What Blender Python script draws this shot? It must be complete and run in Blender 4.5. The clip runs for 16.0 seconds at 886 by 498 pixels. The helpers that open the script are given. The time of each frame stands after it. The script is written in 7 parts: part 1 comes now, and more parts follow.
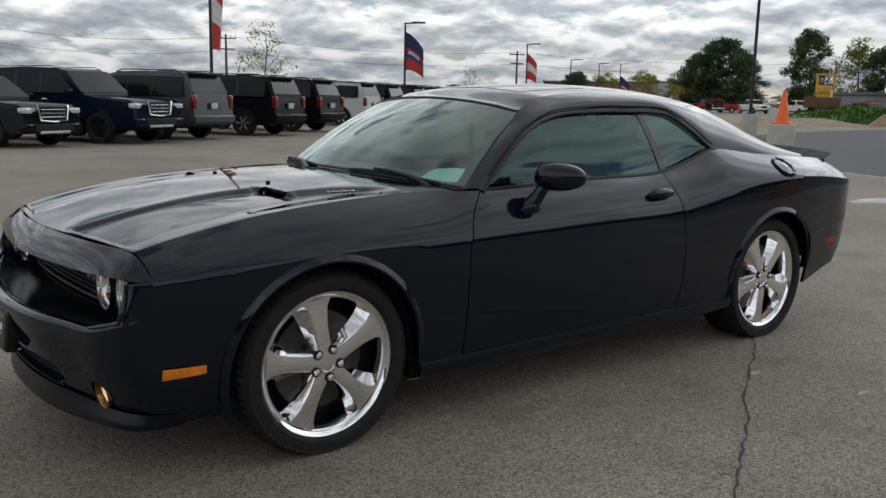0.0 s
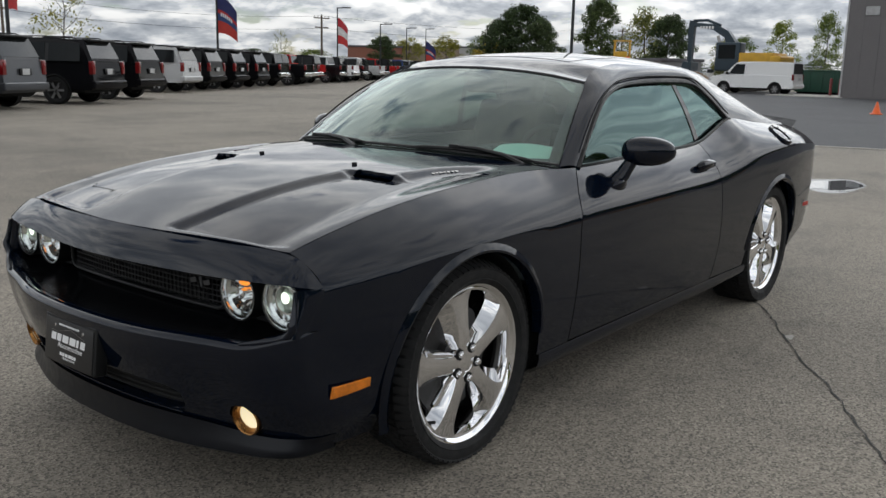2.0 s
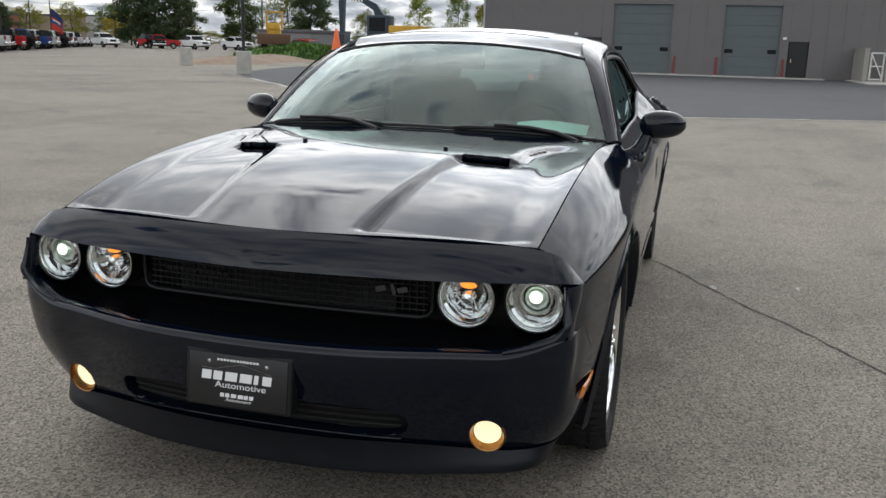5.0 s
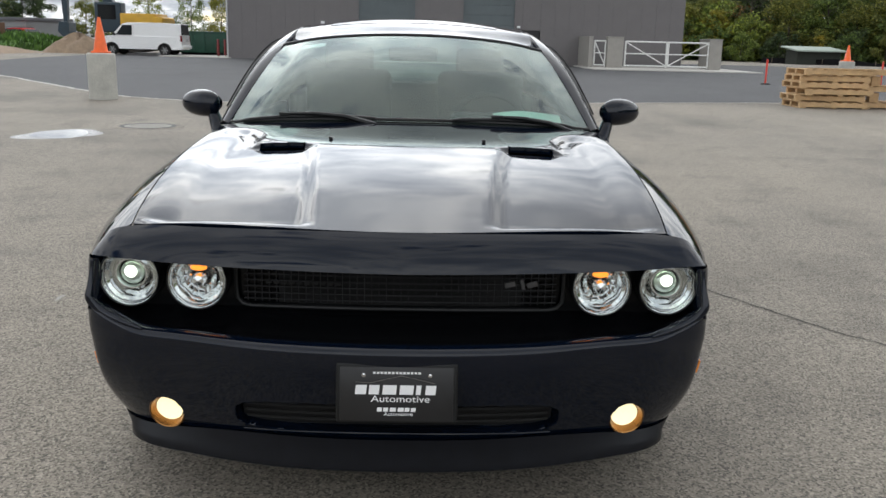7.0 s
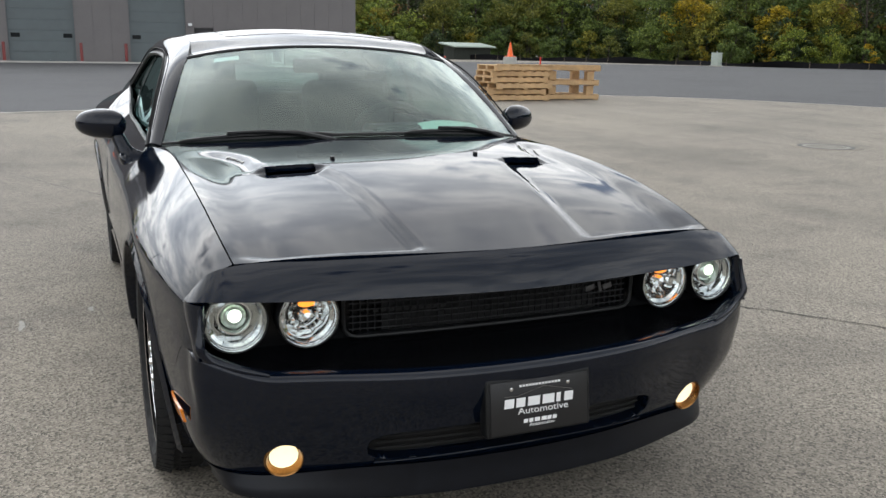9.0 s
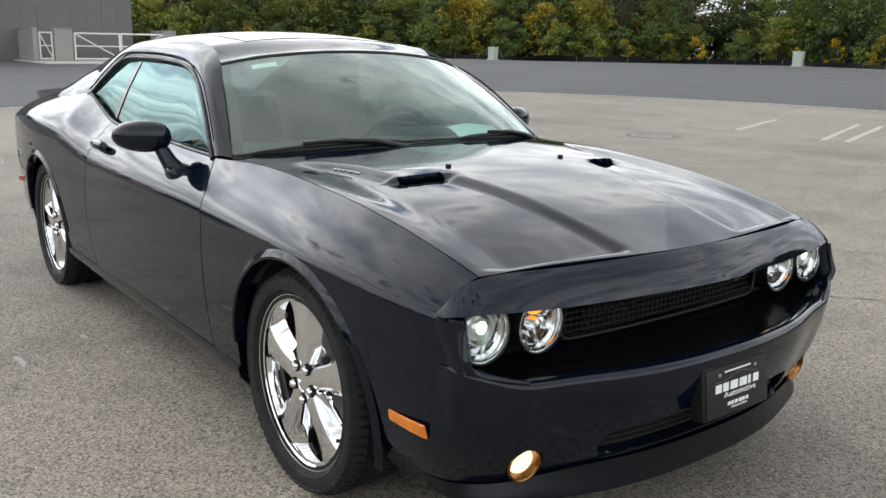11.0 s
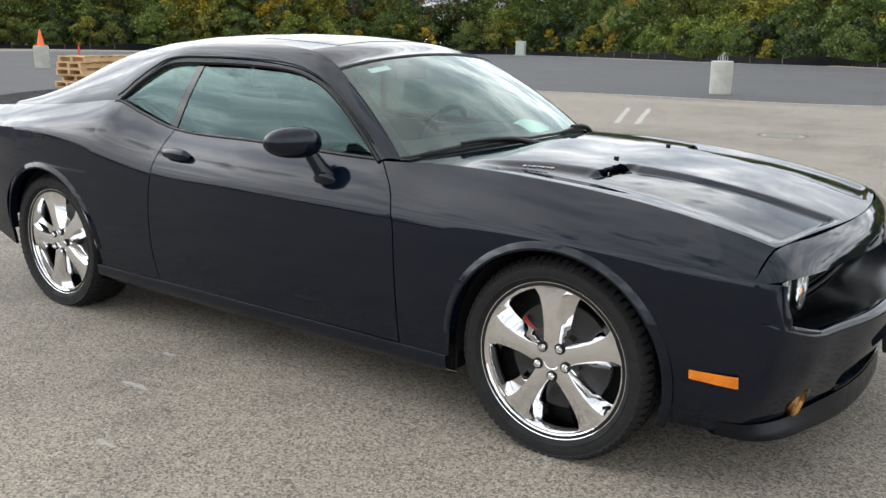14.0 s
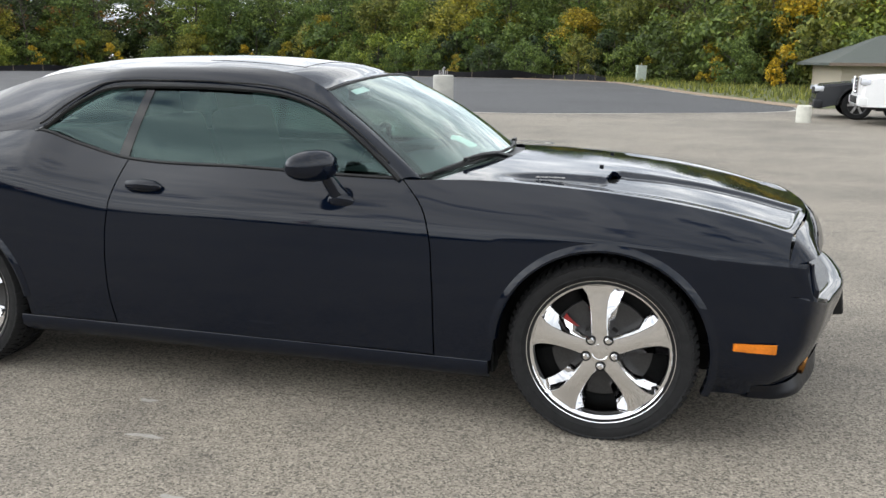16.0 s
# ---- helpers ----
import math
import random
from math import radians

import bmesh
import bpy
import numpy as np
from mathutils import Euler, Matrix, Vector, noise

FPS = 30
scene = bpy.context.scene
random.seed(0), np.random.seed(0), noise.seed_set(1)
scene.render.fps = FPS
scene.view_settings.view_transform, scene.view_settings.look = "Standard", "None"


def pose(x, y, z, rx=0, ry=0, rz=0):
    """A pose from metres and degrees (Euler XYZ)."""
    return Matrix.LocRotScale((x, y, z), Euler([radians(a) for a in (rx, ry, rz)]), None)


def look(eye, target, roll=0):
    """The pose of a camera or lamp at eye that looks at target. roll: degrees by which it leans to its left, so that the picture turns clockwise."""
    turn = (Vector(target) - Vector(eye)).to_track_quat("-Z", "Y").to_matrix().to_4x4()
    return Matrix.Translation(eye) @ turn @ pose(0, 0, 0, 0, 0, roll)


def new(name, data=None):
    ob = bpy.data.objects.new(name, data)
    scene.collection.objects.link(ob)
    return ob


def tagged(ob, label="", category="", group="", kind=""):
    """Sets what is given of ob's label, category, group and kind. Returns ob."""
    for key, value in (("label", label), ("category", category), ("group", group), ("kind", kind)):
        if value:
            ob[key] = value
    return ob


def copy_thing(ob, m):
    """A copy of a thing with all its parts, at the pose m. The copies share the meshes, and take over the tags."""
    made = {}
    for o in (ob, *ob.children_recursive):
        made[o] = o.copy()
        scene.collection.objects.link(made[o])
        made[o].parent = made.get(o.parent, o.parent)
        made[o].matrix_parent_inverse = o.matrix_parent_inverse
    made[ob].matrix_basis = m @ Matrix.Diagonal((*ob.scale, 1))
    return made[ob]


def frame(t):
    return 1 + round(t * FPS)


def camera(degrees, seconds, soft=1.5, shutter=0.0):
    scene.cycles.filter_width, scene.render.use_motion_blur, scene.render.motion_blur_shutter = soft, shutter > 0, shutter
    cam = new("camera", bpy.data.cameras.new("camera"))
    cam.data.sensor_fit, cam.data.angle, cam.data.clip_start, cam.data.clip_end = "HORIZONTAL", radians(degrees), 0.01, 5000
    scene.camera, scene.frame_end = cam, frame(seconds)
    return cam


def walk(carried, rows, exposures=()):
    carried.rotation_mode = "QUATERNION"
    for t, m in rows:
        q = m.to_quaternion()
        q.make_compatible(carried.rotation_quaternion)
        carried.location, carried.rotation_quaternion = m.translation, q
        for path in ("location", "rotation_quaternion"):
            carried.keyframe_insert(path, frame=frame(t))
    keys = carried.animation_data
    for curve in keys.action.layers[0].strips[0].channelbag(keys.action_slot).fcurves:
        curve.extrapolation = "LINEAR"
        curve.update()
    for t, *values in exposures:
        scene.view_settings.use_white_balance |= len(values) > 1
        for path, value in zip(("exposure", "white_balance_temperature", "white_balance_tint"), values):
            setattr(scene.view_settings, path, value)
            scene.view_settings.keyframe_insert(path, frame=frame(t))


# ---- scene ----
cam = camera(53.5, 16.0)
PATH = [
    (0, (3.106, 3.607, 1.334), (1.879, 2.065, 0.994), 1.2),
    (0.5, (3.288, 3.367, 1.317), (1.979, 1.899, 0.954), 1.3),
    (1, (3.484, 3.12, 1.341), (2.086, 1.745, 0.948), 1.4),
    (1.5, (3.614, 2.859, 1.331), (2.148, 1.559, 0.928), 1.3),
    (2, (3.757, 2.585, 1.334), (2.226, 1.364, 0.927), 1.3),
    (2.5, (3.917, 2.33, 1.332), (2.308, 1.216, 0.918), 1.3),
    (3, (4.024, 2.085, 1.317), (2.344, 1.085, 0.896), 1.4),
    (3.5, (4.099, 1.813, 1.312), (2.361, 0.918, 0.891), 1.3),
    (4, (4.195, 1.587, 1.288), (2.407, 0.8, 0.861), 1.3),
    (4.2, (4.222, 1.488, 1.292), (2.411, 0.757, 0.859), 1.4),
    (6.3, (4.499, 0.418, 1.326), (2.559, 0.254, 0.869), 1.5),
    (6.5, (4.5, 0.313, 1.323), (2.556, 0.215, 0.865), 1.5),
    (7, (4.467, 0.054, 1.303), (2.52, 0.104, 0.845), 1.4),
    (7.5, (4.417, -0.208, 1.308), (2.48, -0.004, 0.851), 1.5),
    (8, (4.39, -0.506, 1.32), (2.482, -0.108, 0.869), 1.3),
    (8.2, (4.38, -0.621, 1.326), (2.492, -0.139, 0.875), 1.3),
    (10.3, (3.977, -1.757, 1.357), (2.348, -0.688, 0.906), 1.3),
    (10.5, (3.924, -1.855, 1.359), (2.323, -0.746, 0.907), 1.5),
    (11, (3.757, -2.088, 1.37), (2.209, -0.905, 0.917), 1.1),
    (11.5, (3.649, -2.361, 1.357), (2.169, -1.096, 0.899), 1.2),
    (12, (3.524, -2.638, 1.372), (2.116, -1.294, 0.913), 1.1),
    (12.5, (3.37, -2.85, 1.373), (2.029, -1.439, 0.914), 1.0),
    (13, (3.181, -3.041, 1.396), (1.876, -1.597, 0.936), 0.9),
    (13.5, (2.989, -3.239, 1.407), (1.719, -1.764, 0.946), 0.6),
    (14, (2.779, -3.389, 1.398), (1.662, -1.796, 0.935), 0.8),
    (14.5, (2.506, -3.515, 1.397), (1.534, -1.828, 0.938), 0.9),
    (15, (2.256, -3.676, 1.403), (1.413, -1.924, 0.945), 0.6),
    (15.5, (1.986, -3.904, 1.418), (1.325, -2.074, 0.971), 0.6),
    (16, (1.727, -4.039, 1.410), (1.213, -2.156, 0.987), 0.5),
]
SINK = 0.011  # how far the tyres give under the weight
walk(cam, [(t, look((eye[0], eye[1], eye[2] - SINK), (target[0], target[1], target[2] - SINK), roll)) for t, eye, target, roll in PATH], [(0, -0.60), (1.5, -0.44), (4, -0.18), (7, 0.12), (11, 0.38), (12.5, 0.46), (16, 0.60)])

# ---------------------------------------------------------------- sky and sun
SUN_AZ, SUN_EL = radians(190), radians(33)
world = bpy.data.worlds.new("sky")
scene.world = world
world.use_nodes = True
wt = world.node_tree
wt.nodes.clear()


def wnode(kind, **values):
    n = wt.nodes.new(kind)
    for k, v in values.items():
        n.inputs[k].default_value = v
    return n


def wmath(op, a, b=None, c=None):
    n = wt.nodes.new("ShaderNodeMath")
    n.operation = op
    for i, v in enumerate((a, b, c)):
        if v is None:
            continue
        if isinstance(v, (int, float)):
            n.inputs[i].default_value = v
        else:
            wt.links.new(v, n.inputs[i])
    return n.outputs[0]


def build_sky():
    """A broken cloud deck, seen in perspective, before a clear sky."""
    sky = wt.nodes.new("ShaderNodeTexSky")
    sky.sky_type, sky.sun_disc = "NISHITA", False
    sky.sun_elevation, sky.sun_rotation = SUN_EL, radians(90) - SUN_AZ
    sky.air_density, sky.dust_density = 1.0, 1.0
    co = wt.nodes.new("ShaderNodeTexCoord")
    sep = wt.nodes.new("ShaderNodeSeparateXYZ")
    wt.links.new(co.outputs["Generated"], sep.inputs[0])
    # heaps of cloud on a flat deck, drawn together towards the horizon
    def lumps(lift, shift, scale, detail, rough):
        deep = wmath("ADD", wmath("MAXIMUM", sep.outputs[2], 0.0), 0.27 + lift)
        place = wt.nodes.new("ShaderNodeCombineXYZ")
        wt.links.new(wmath("ADD", wmath("DIVIDE", sep.outputs[0], deep), shift), place.inputs[0])
        wt.links.new(wmath("ADD", wmath("DIVIDE", sep.outputs[1], deep), shift * 0.7), place.inputs[1])
        n = wnode("ShaderNodeTexNoise", Scale=scale, Detail=detail, Roughness=rough, Distortion=0.2)
        wt.links.new(place.outputs[0], n.inputs["Vector"])
        return n.outputs["Fac"]

    body, above = lumps(0.0, 3.3, 3.6, 7.0, 0.60), lumps(0.008, 3.3, 3.6, 5.0, 0.58)
    wide = lumps(0.0, 8.1, 0.7, 2.0, 0.5)
    mass = wmath("ADD", wmath("MULTIPLY", body, 0.72), wmath("MULTIPLY", wide, 0.28))
    cover = wt.nodes.new("ShaderNodeValToRGB")
    cover.color_ramp.elements[0].position, cover.color_ramp.elements[1].position = 0.36, 0.43
    wt.links.new(mass, cover.inputs[0])
    # crowns catch the light, bases stay grey
    lit = wmath("ADD", wmath("MULTIPLY", wmath("SUBTRACT", body, above), 3.6), wmath("MULTIPLY", wmath("SUBTRACT", 0.53, mass), 3.0))
    thick = wt.nodes.new("ShaderNodeValToRGB")
    e = thick.color_ramp.elements
    e[0].position, e[0].color = 0.10, (0.37, 0.41, 0.47, 1)
    e[1].position, e[1].color = 0.95, (1.22, 1.23, 1.22, 1)
    mid = e.new(0.5)
    mid.color = (0.63, 0.67, 0.72, 1)
    wt.links.new(wmath("ADD", lit, 0.5), thick.inputs[0])
    cloud = wnode("ShaderNodeBackground", Strength=1.0)
    # clouds are brighter towards the hidden sun and overhead
    sun_dir = wt.nodes.new("ShaderNodeVectorMath")
    sun_dir.operation = "DOT_PRODUCT"
    sun_dir.inputs[1].default_value = (math.cos(SUN_AZ) * math.cos(SUN_EL), math.sin(SUN_AZ) * math.cos(SUN_EL), math.sin(SUN_EL))
    wt.links.new(co.outputs["Generated"], sun_dir.inputs[0])
    toward = wmath("POWER", wmath("MAXIMUM", sun_dir.outputs["Value"], 0.0), 14.0)
    rise = wmath("MAXIMUM", sep.outputs[2], 0.0)
    fade = wmath("SUBTRACT", 1.0, rise)
    high = wmath("ADD", 0.95, wmath("MULTIPLY", wmath("MULTIPLY", wmath("MAXIMUM", wmath("SUBTRACT", rise, 0.04), 0.0), 9.0), wmath("POWER", fade, 3.0)))
    lift = wmath("MULTIPLY", wmath("MINIMUM", wmath("MULTIPLY", rise, 4.0), 1.0), 2.3)
    near_sun = wmath("MULTIPLY", high, wmath("ADD", 1.0, wmath("MULTIPLY", toward, lift)))
    wt.links.new(near_sun, cloud.inputs[1])
    wt.links.new(thick.outputs[0], cloud.inputs[0])
    clear = wnode("ShaderNodeBackground", Strength=0.085)
    blue = wt.nodes.new("ShaderNodeMix")
    blue.data_type, blue.blend_type = "RGBA", "MULTIPLY"
    blue.inputs[0].default_value, blue.inputs[7].default_value = 1.0, (0.84, 0.95, 1.10, 1)
    wt.links.new(sky.outputs[0], blue.inputs[6])
    wt.links.new(blue.outputs[2], clear.inputs[0])
    both = wt.nodes.new("ShaderNodeMixShader")
    wt.links.new(cover.outputs[0], both.inputs[0])
    wt.links.new(clear.outputs[0], both.inputs[1])
    wt.links.new(cloud.outputs[0], both.inputs[2])
    out = wt.nodes.new("ShaderNodeOutputWorld")
    wt.links.new(both.outputs[0], out.inputs[0])


build_sky()
sun = new("sun", bpy.data.lights.new("sun", "SUN"))
sun.data.energy, sun.data.angle, sun.data.color = 0.6, radians(120), (1.0, 0.95, 0.88)
sun.matrix_world = look((0, 0, 0), (-math.cos(SUN_AZ) * math.cos(SUN_EL), -math.sin(SUN_AZ) * math.cos(SUN_EL), -math.sin(SUN_EL)))


# ---------------------------------------------------------------- materials
MATS = {}


class Mat:
    """A small wrapper round a node tree."""

    def __init__(self, name, colour, rough=0.5, metal=0.0, **more):
        self.m = bpy.data.materials.new(name)
        self.m.use_nodes = True
        self.t = self.m.node_tree
        self.b = self.t.nodes["Principled BSDF"]
        self.set("Base Color", (*colour, 1))
        self.set("Roughness", rough)
        self.set("Metallic", metal)
        for k, v in more.items():
            self.set(k.replace("_", " "), v)

    def set(self, k, v):
        self.b.inputs[k].default_value = v

    def node(self, kind, **values):
        n = self.t.nodes.new(kind)
        for k, v in values.items():
            n.inputs[k].default_value = v
        return n

    def link(self, a, b):
        self.t.links.new(a, b)

    def place(self, scale=(1, 1, 1)):
        co = self.node("ShaderNodeTexCoord")
        mp = self.node("ShaderNodeMapping")
        mp.inputs["Scale"].default_value = scale
        self.link(co.outputs["Object"], mp.inputs[0])
        return mp.outputs[0]

    def noise(self, vec, scale, detail=4.0, rough=0.55):
        n = self.node("ShaderNodeTexNoise", Scale=scale, Detail=detail, Roughness=rough)
        self.link(vec, n.inputs["Vector"])
        return n.outputs["Fac"]

    def ramp(self, fac, *stops):
        r = self.node("ShaderNodeValToRGB")
        el = r.color_ramp.elements
        while len(el) < len(stops):
            el.new(0.5)
        for e, (p, c) in zip(el, stops):
            e.position, e.color = p, (*c, 1) if len(c) == 3 else c
        self.link(fac, r.inputs[0])
        return r.outputs[0]

    def mix(self, fac, a, b, kind="MIX"):
        n = self.node("ShaderNodeMix")
        n.data_type, n.blend_type = "RGBA", kind
        for i, v in ((0, fac), (6, a), (7, b)):
            if isinstance(v, (int, float)):
                n.inputs[i].default_value = v
            elif isinstance(v, tuple):
                n.inputs[i].default_value = (*v, 1)
            else:
                self.link(v, n.inputs[i])
        return n.outputs[2]

    def bump(self, height, strength, distance=0.01):
        n = self.node("ShaderNodeBump", Strength=strength, Distance=distance)
        self.link(height, n.inputs["Height"])
        self.link(n.outputs[0], self.b.inputs["Normal"])

    def colour(self, c):
        self.link(c, self.b.inputs["Base Color"])


def plain(name, colour, rough=0.5, metal=0.0, vary=0.25, scale=6.0, bump=0.0, **more):
    """Paint, plastic or metal with a faint unevenness at two scales."""
    if name in MATS:
        return MATS[name].m
    m = Mat(name, colour, rough, metal, **more)
    v = m.place()
    a, b = m.noise(v, scale, 5.0), m.noise(v, scale * 9, 3.0)
    both = m.mix(0.4, a, b)
    m.colour(m.ramp(both, (0.3, tuple(c * (1 - vary) for c in colour)), (0.7, tuple(min(1, c * (1 + vary)) for c in colour))))
    r = m.ramp(a, (0.3, (rough * 0.8,) * 3), (0.7, (min(1, rough * 1.2),) * 3))
    m.link(r, m.b.inputs["Roughness"])
    if bump:
        m.bump(b, bump, 0.004)
    MATS[name] = m
    return m.m


def car_paint(name, colour, metal=0.0, coat=1.0):
    if name in MATS:
        return MATS[name].m
    m = Mat(name, colour, 0.45, metal, Coat_Weight=coat, Coat_Roughness=0.03, Coat_IOR=1.43, Specular_IOR_Level=0.0)
    v = m.place()
    dust_haze = m.noise(v, 3.0, 6.0, 0.6)
    m.link(m.ramp(dust_haze, (0.35, (0.035,) * 3), (0.75, (0.085,) * 3)), m.b.inputs["Coat Roughness"])
    flake = m.noise(v, 900, 1.0)
    m.colour(m.ramp(flake, (0.35, tuple(c * 0.75 for c in colour)), (0.7, tuple(min(1, c * 1.35) for c in colour))))
    MATS[name] = m
    return m.m


def glass(name, tint, gloss=(0.90, 1.0, 0.97), dust_haze=0.0):
    """A thin pane: what lies behind it, tinted, under a sharp reflection."""
    if name in MATS:
        return MATS[name].m
    m = Mat(name, tint)
    m.t.nodes.remove(m.b)
    clear = m.node("ShaderNodeBsdfTransparent")
    clear.inputs[0].default_value = (*tint, 1)
    shine = m.node("ShaderNodeBsdfGlossy", Roughness=0.015)
    shine.inputs[0].default_value = (*gloss, 1)
    edge_on = m.node("ShaderNodeLayerWeight", Blend=0.5)
    rise = m.node("ShaderNodeMath")
    rise.operation = "POWER"
    rise.inputs[1].default_value = 3.2
    m.link(edge_on.outputs["Facing"], rise.inputs[0])
    share = m.node("ShaderNodeMath")
    share.operation = "MULTIPLY_ADD"
    share.inputs[1].default_value, share.inputs[2].default_value = 0.88, 0.072
    m.link(rise.outputs[0], share.inputs[0])
    mx = m.node("ShaderNodeMixShader")
    m.link(share.outputs[0], mx.inputs[0])
    m.link(clear.outputs[0], mx.inputs[1])
    m.link(shine.outputs[0], mx.inputs[2])
    last = mx
    # pale green haze put into the colour, lifting the pane's brightness like a film
    if dust_haze:
        film = m.node("ShaderNodeBsdfDiffuse")
        film.inputs[0].default_value = (0.42, 0.52, 0.48, 1)
        spread = m.ramp(m.noise(m.place(), 5.0, 6.0), (0.3, (dust_haze * 0.5,) * 3), (0.7, (dust_haze * 1.5,) * 3))
        last = m.node("ShaderNodeMixShader")
        m.link(spread, last.inputs[0])
        m.link(mx.outputs[0], last.inputs[1])
        m.link(film.outputs[0], last.inputs[2])
    m.link(last.outputs[0], m.t.nodes["Material Output"].inputs[0])
    MATS[name] = m
    return m.m


def glow(name, colour, strength):
    if name in MATS:
        return MATS[name].m
    m = Mat(name, colour, 0.3)
    m.set("Emission Color", (*colour, 1))
    m.set("Emission Strength", strength)
    MATS[name] = m
    return m.m


def pavement_material(name, dark, light, grain, stain):
    """Aggregate in a binder: chips of several greys, worn pale and dark patches, faint wheel marks."""
    m = Mat(name, light, 0.85)
    v = m.place()
    chips = m.node("ShaderNodeTexVoronoi", Scale=grain)
    m.link(v, chips.inputs["Vector"])
    chip = m.node("ShaderNodeSeparateColor")
    m.link(chips.outputs["Color"], chip.inputs[0])
    mid = tuple((a + b) / 2 for a, b in zip(dark, light))
    base = m.ramp(chip.outputs[0], (0.06, tuple(c * 0.42 for c in dark)), (0.24, tuple(c * 1.05 for c in dark)), (0.5, mid), (0.85, tuple(c * 0.88 for c in light)), (1.0, tuple(min(1, c * 1.2) for c in light)))
    fine = m.noise(v, grain * 2.2, 3.0, 0.7)
    base = m.mix(0.22, base, m.ramp(fine, (0.3, tuple(c * 0.6 for c in dark)), (0.75, light)))
    wide = m.noise(v, 0.22, 6.0, 0.62)
    base = m.mix(stain, base, m.ramp(wide, (0.32, (0.62, 0.62, 0.62)), (0.5, (1, 1, 1)), (0.72, (1.22, 1.2, 1.16))), "MULTIPLY")
    blot = m.noise(v, 1.7, 5.0, 0.65)
    base = m.mix(stain, base, m.ramp(blot, (0.36, (0.78, 0.78, 0.79)), (0.48, (1, 1, 1)), (0.66, (1.0, 1.0, 1.0)), (0.76, (1.18, 1.17, 1.14))), "MULTIPLY")
    streak = m.noise(m.place((0.06, 0.9, 1)), 1.0, 5.0, 0.6)
    base = m.mix(stain * 0.6, base, m.ramp(streak, (0.35, (0.8, 0.8, 0.8)), (0.6, (1.08, 1.07, 1.05))), "MULTIPLY")
    m.colour(base)
    m.bump(chips.outputs["Distance"], 0.35, 0.004)
    MATS[name] = m
    return m.m


CONCRETE = pavement_material("worn_pavement", (0.134, 0.119, 0.098), (0.350, 0.311, 0.256), 140, 0.8)
ASPHALT = pavement_material("fresh_asphalt", (0.045, 0.046, 0.05), (0.085, 0.085, 0.09), 110, 0.5)
BLACK = car_paint("black_car_paint", (0.0018, 0.0042, 0.0105))
# for black parts, and for hollows whose shade is put into the colour
DEEP_BLACK = plain("black_and_gap_shade", (0.004, 0.004, 0.004), 0.9)
TRIM = plain("satin_black_plastic", (0.007, 0.0075, 0.008), 0.42, 0.0, 0.2, 20, Specular_IOR_Level=0.3)
RUBBER = plain("tyre_rubber", (0.009, 0.009, 0.0095), 0.75, 0.0, 0.35, 30, 0.2, Specular_IOR_Level=0.35)
CHROME = plain("chrome", (0.86, 0.86, 0.87), 0.045, 1.0, 0.03)
STEEL = plain("brake_steel", (0.35, 0.34, 0.33), 0.35, 1.0, 0.3, 12)
RED = plain("red_caliper_paint", (0.26, 0.012, 0.010), 0.4)
WINDSCREEN = glass("windscreen_glass", (0.56, 0.75, 0.69), dust_haze=0.02)
SIDEGLASS = glass("tinted_side_glass", (0.17, 0.26, 0.24), (0.46, 0.64, 0.63))
REARGLASS = glass("rear_glass", (0.66, 0.80, 0.75))
CLEAR = glass("clear_lens", (0.94, 0.96, 0.96), (0.7, 0.7, 0.7))
SEAT = plain("dark_cloth", (0.05, 0.05, 0.053), 0.85, 0.0, 0.3, 40)
DASH = plain("dashboard_vinyl", (0.035, 0.036, 0.038), 0.6, 0.0, 0.2, 60, 0.15)
PAPER = plain("pale_green_paper", (0.62, 0.80, 0.72), 0.7, 0.0, 0.08)
WHITE = plain("white_print", (0.78, 0.78, 0.78), 0.5, 0.0, 0.05)
AMBER = plain("amber_plastic", (0.72, 0.20, 0.01), 0.18, 0.0, 0.35, 22, Coat_Weight=0.6)
REDLENS = plain("red_lens", (0.35, 0.01, 0.008), 0.18, 0.0, 0.15, 40, Coat_Weight=0.6)


# ---------------------------------------------------------------- mesh helpers
def hermite(xs, ys):
    """A smooth curve through points given in rising x."""
    xs, ys = np.array(xs, float), np.array(ys, float)
    d = np.diff(ys) / np.diff(xs)
    m = np.r_[d[0], (d[:-1] + d[1:]) / 2, d[-1]]
    flat = np.r_[False, d[:-1] * d[1:] <= 0, False]
    m[flat] *= 0.3

    def f(x):
        x = min(max(float(x), xs[0]), xs[-1])
        i = min(int(np.searchsorted(xs, x, "right")) - 1, len(xs) - 2)
        h = xs[i + 1] - xs[i]
        t = (x - xs[i]) / h
        return float((2 * t**3 - 3 * t**2 + 1) * ys[i] + (t**3 - 2 * t**2 + t) * h * m[i] + (-2 * t**3 + 3 * t**2) * ys[i + 1] + (t**3 - t**2) * h * m[i + 1])
    return f


def path3(points, ks=None):
    """A smooth curve through points in space, over 0..1 by chord length."""
    p = np.array(points, float)
    k = np.r_[0, np.cumsum(np.linalg.norm(np.diff(p, axis=0), axis=1))] if ks is None else np.array(ks, float)
    k = k / k[-1]
    fs = [hermite(k, p[:, i]) for i in range(3)]
    return lambda u: np.array([f(u) for f in fs])


def empty(name, label, category, group="", kind=""):
    return tagged(new(name), label, category, group, kind)


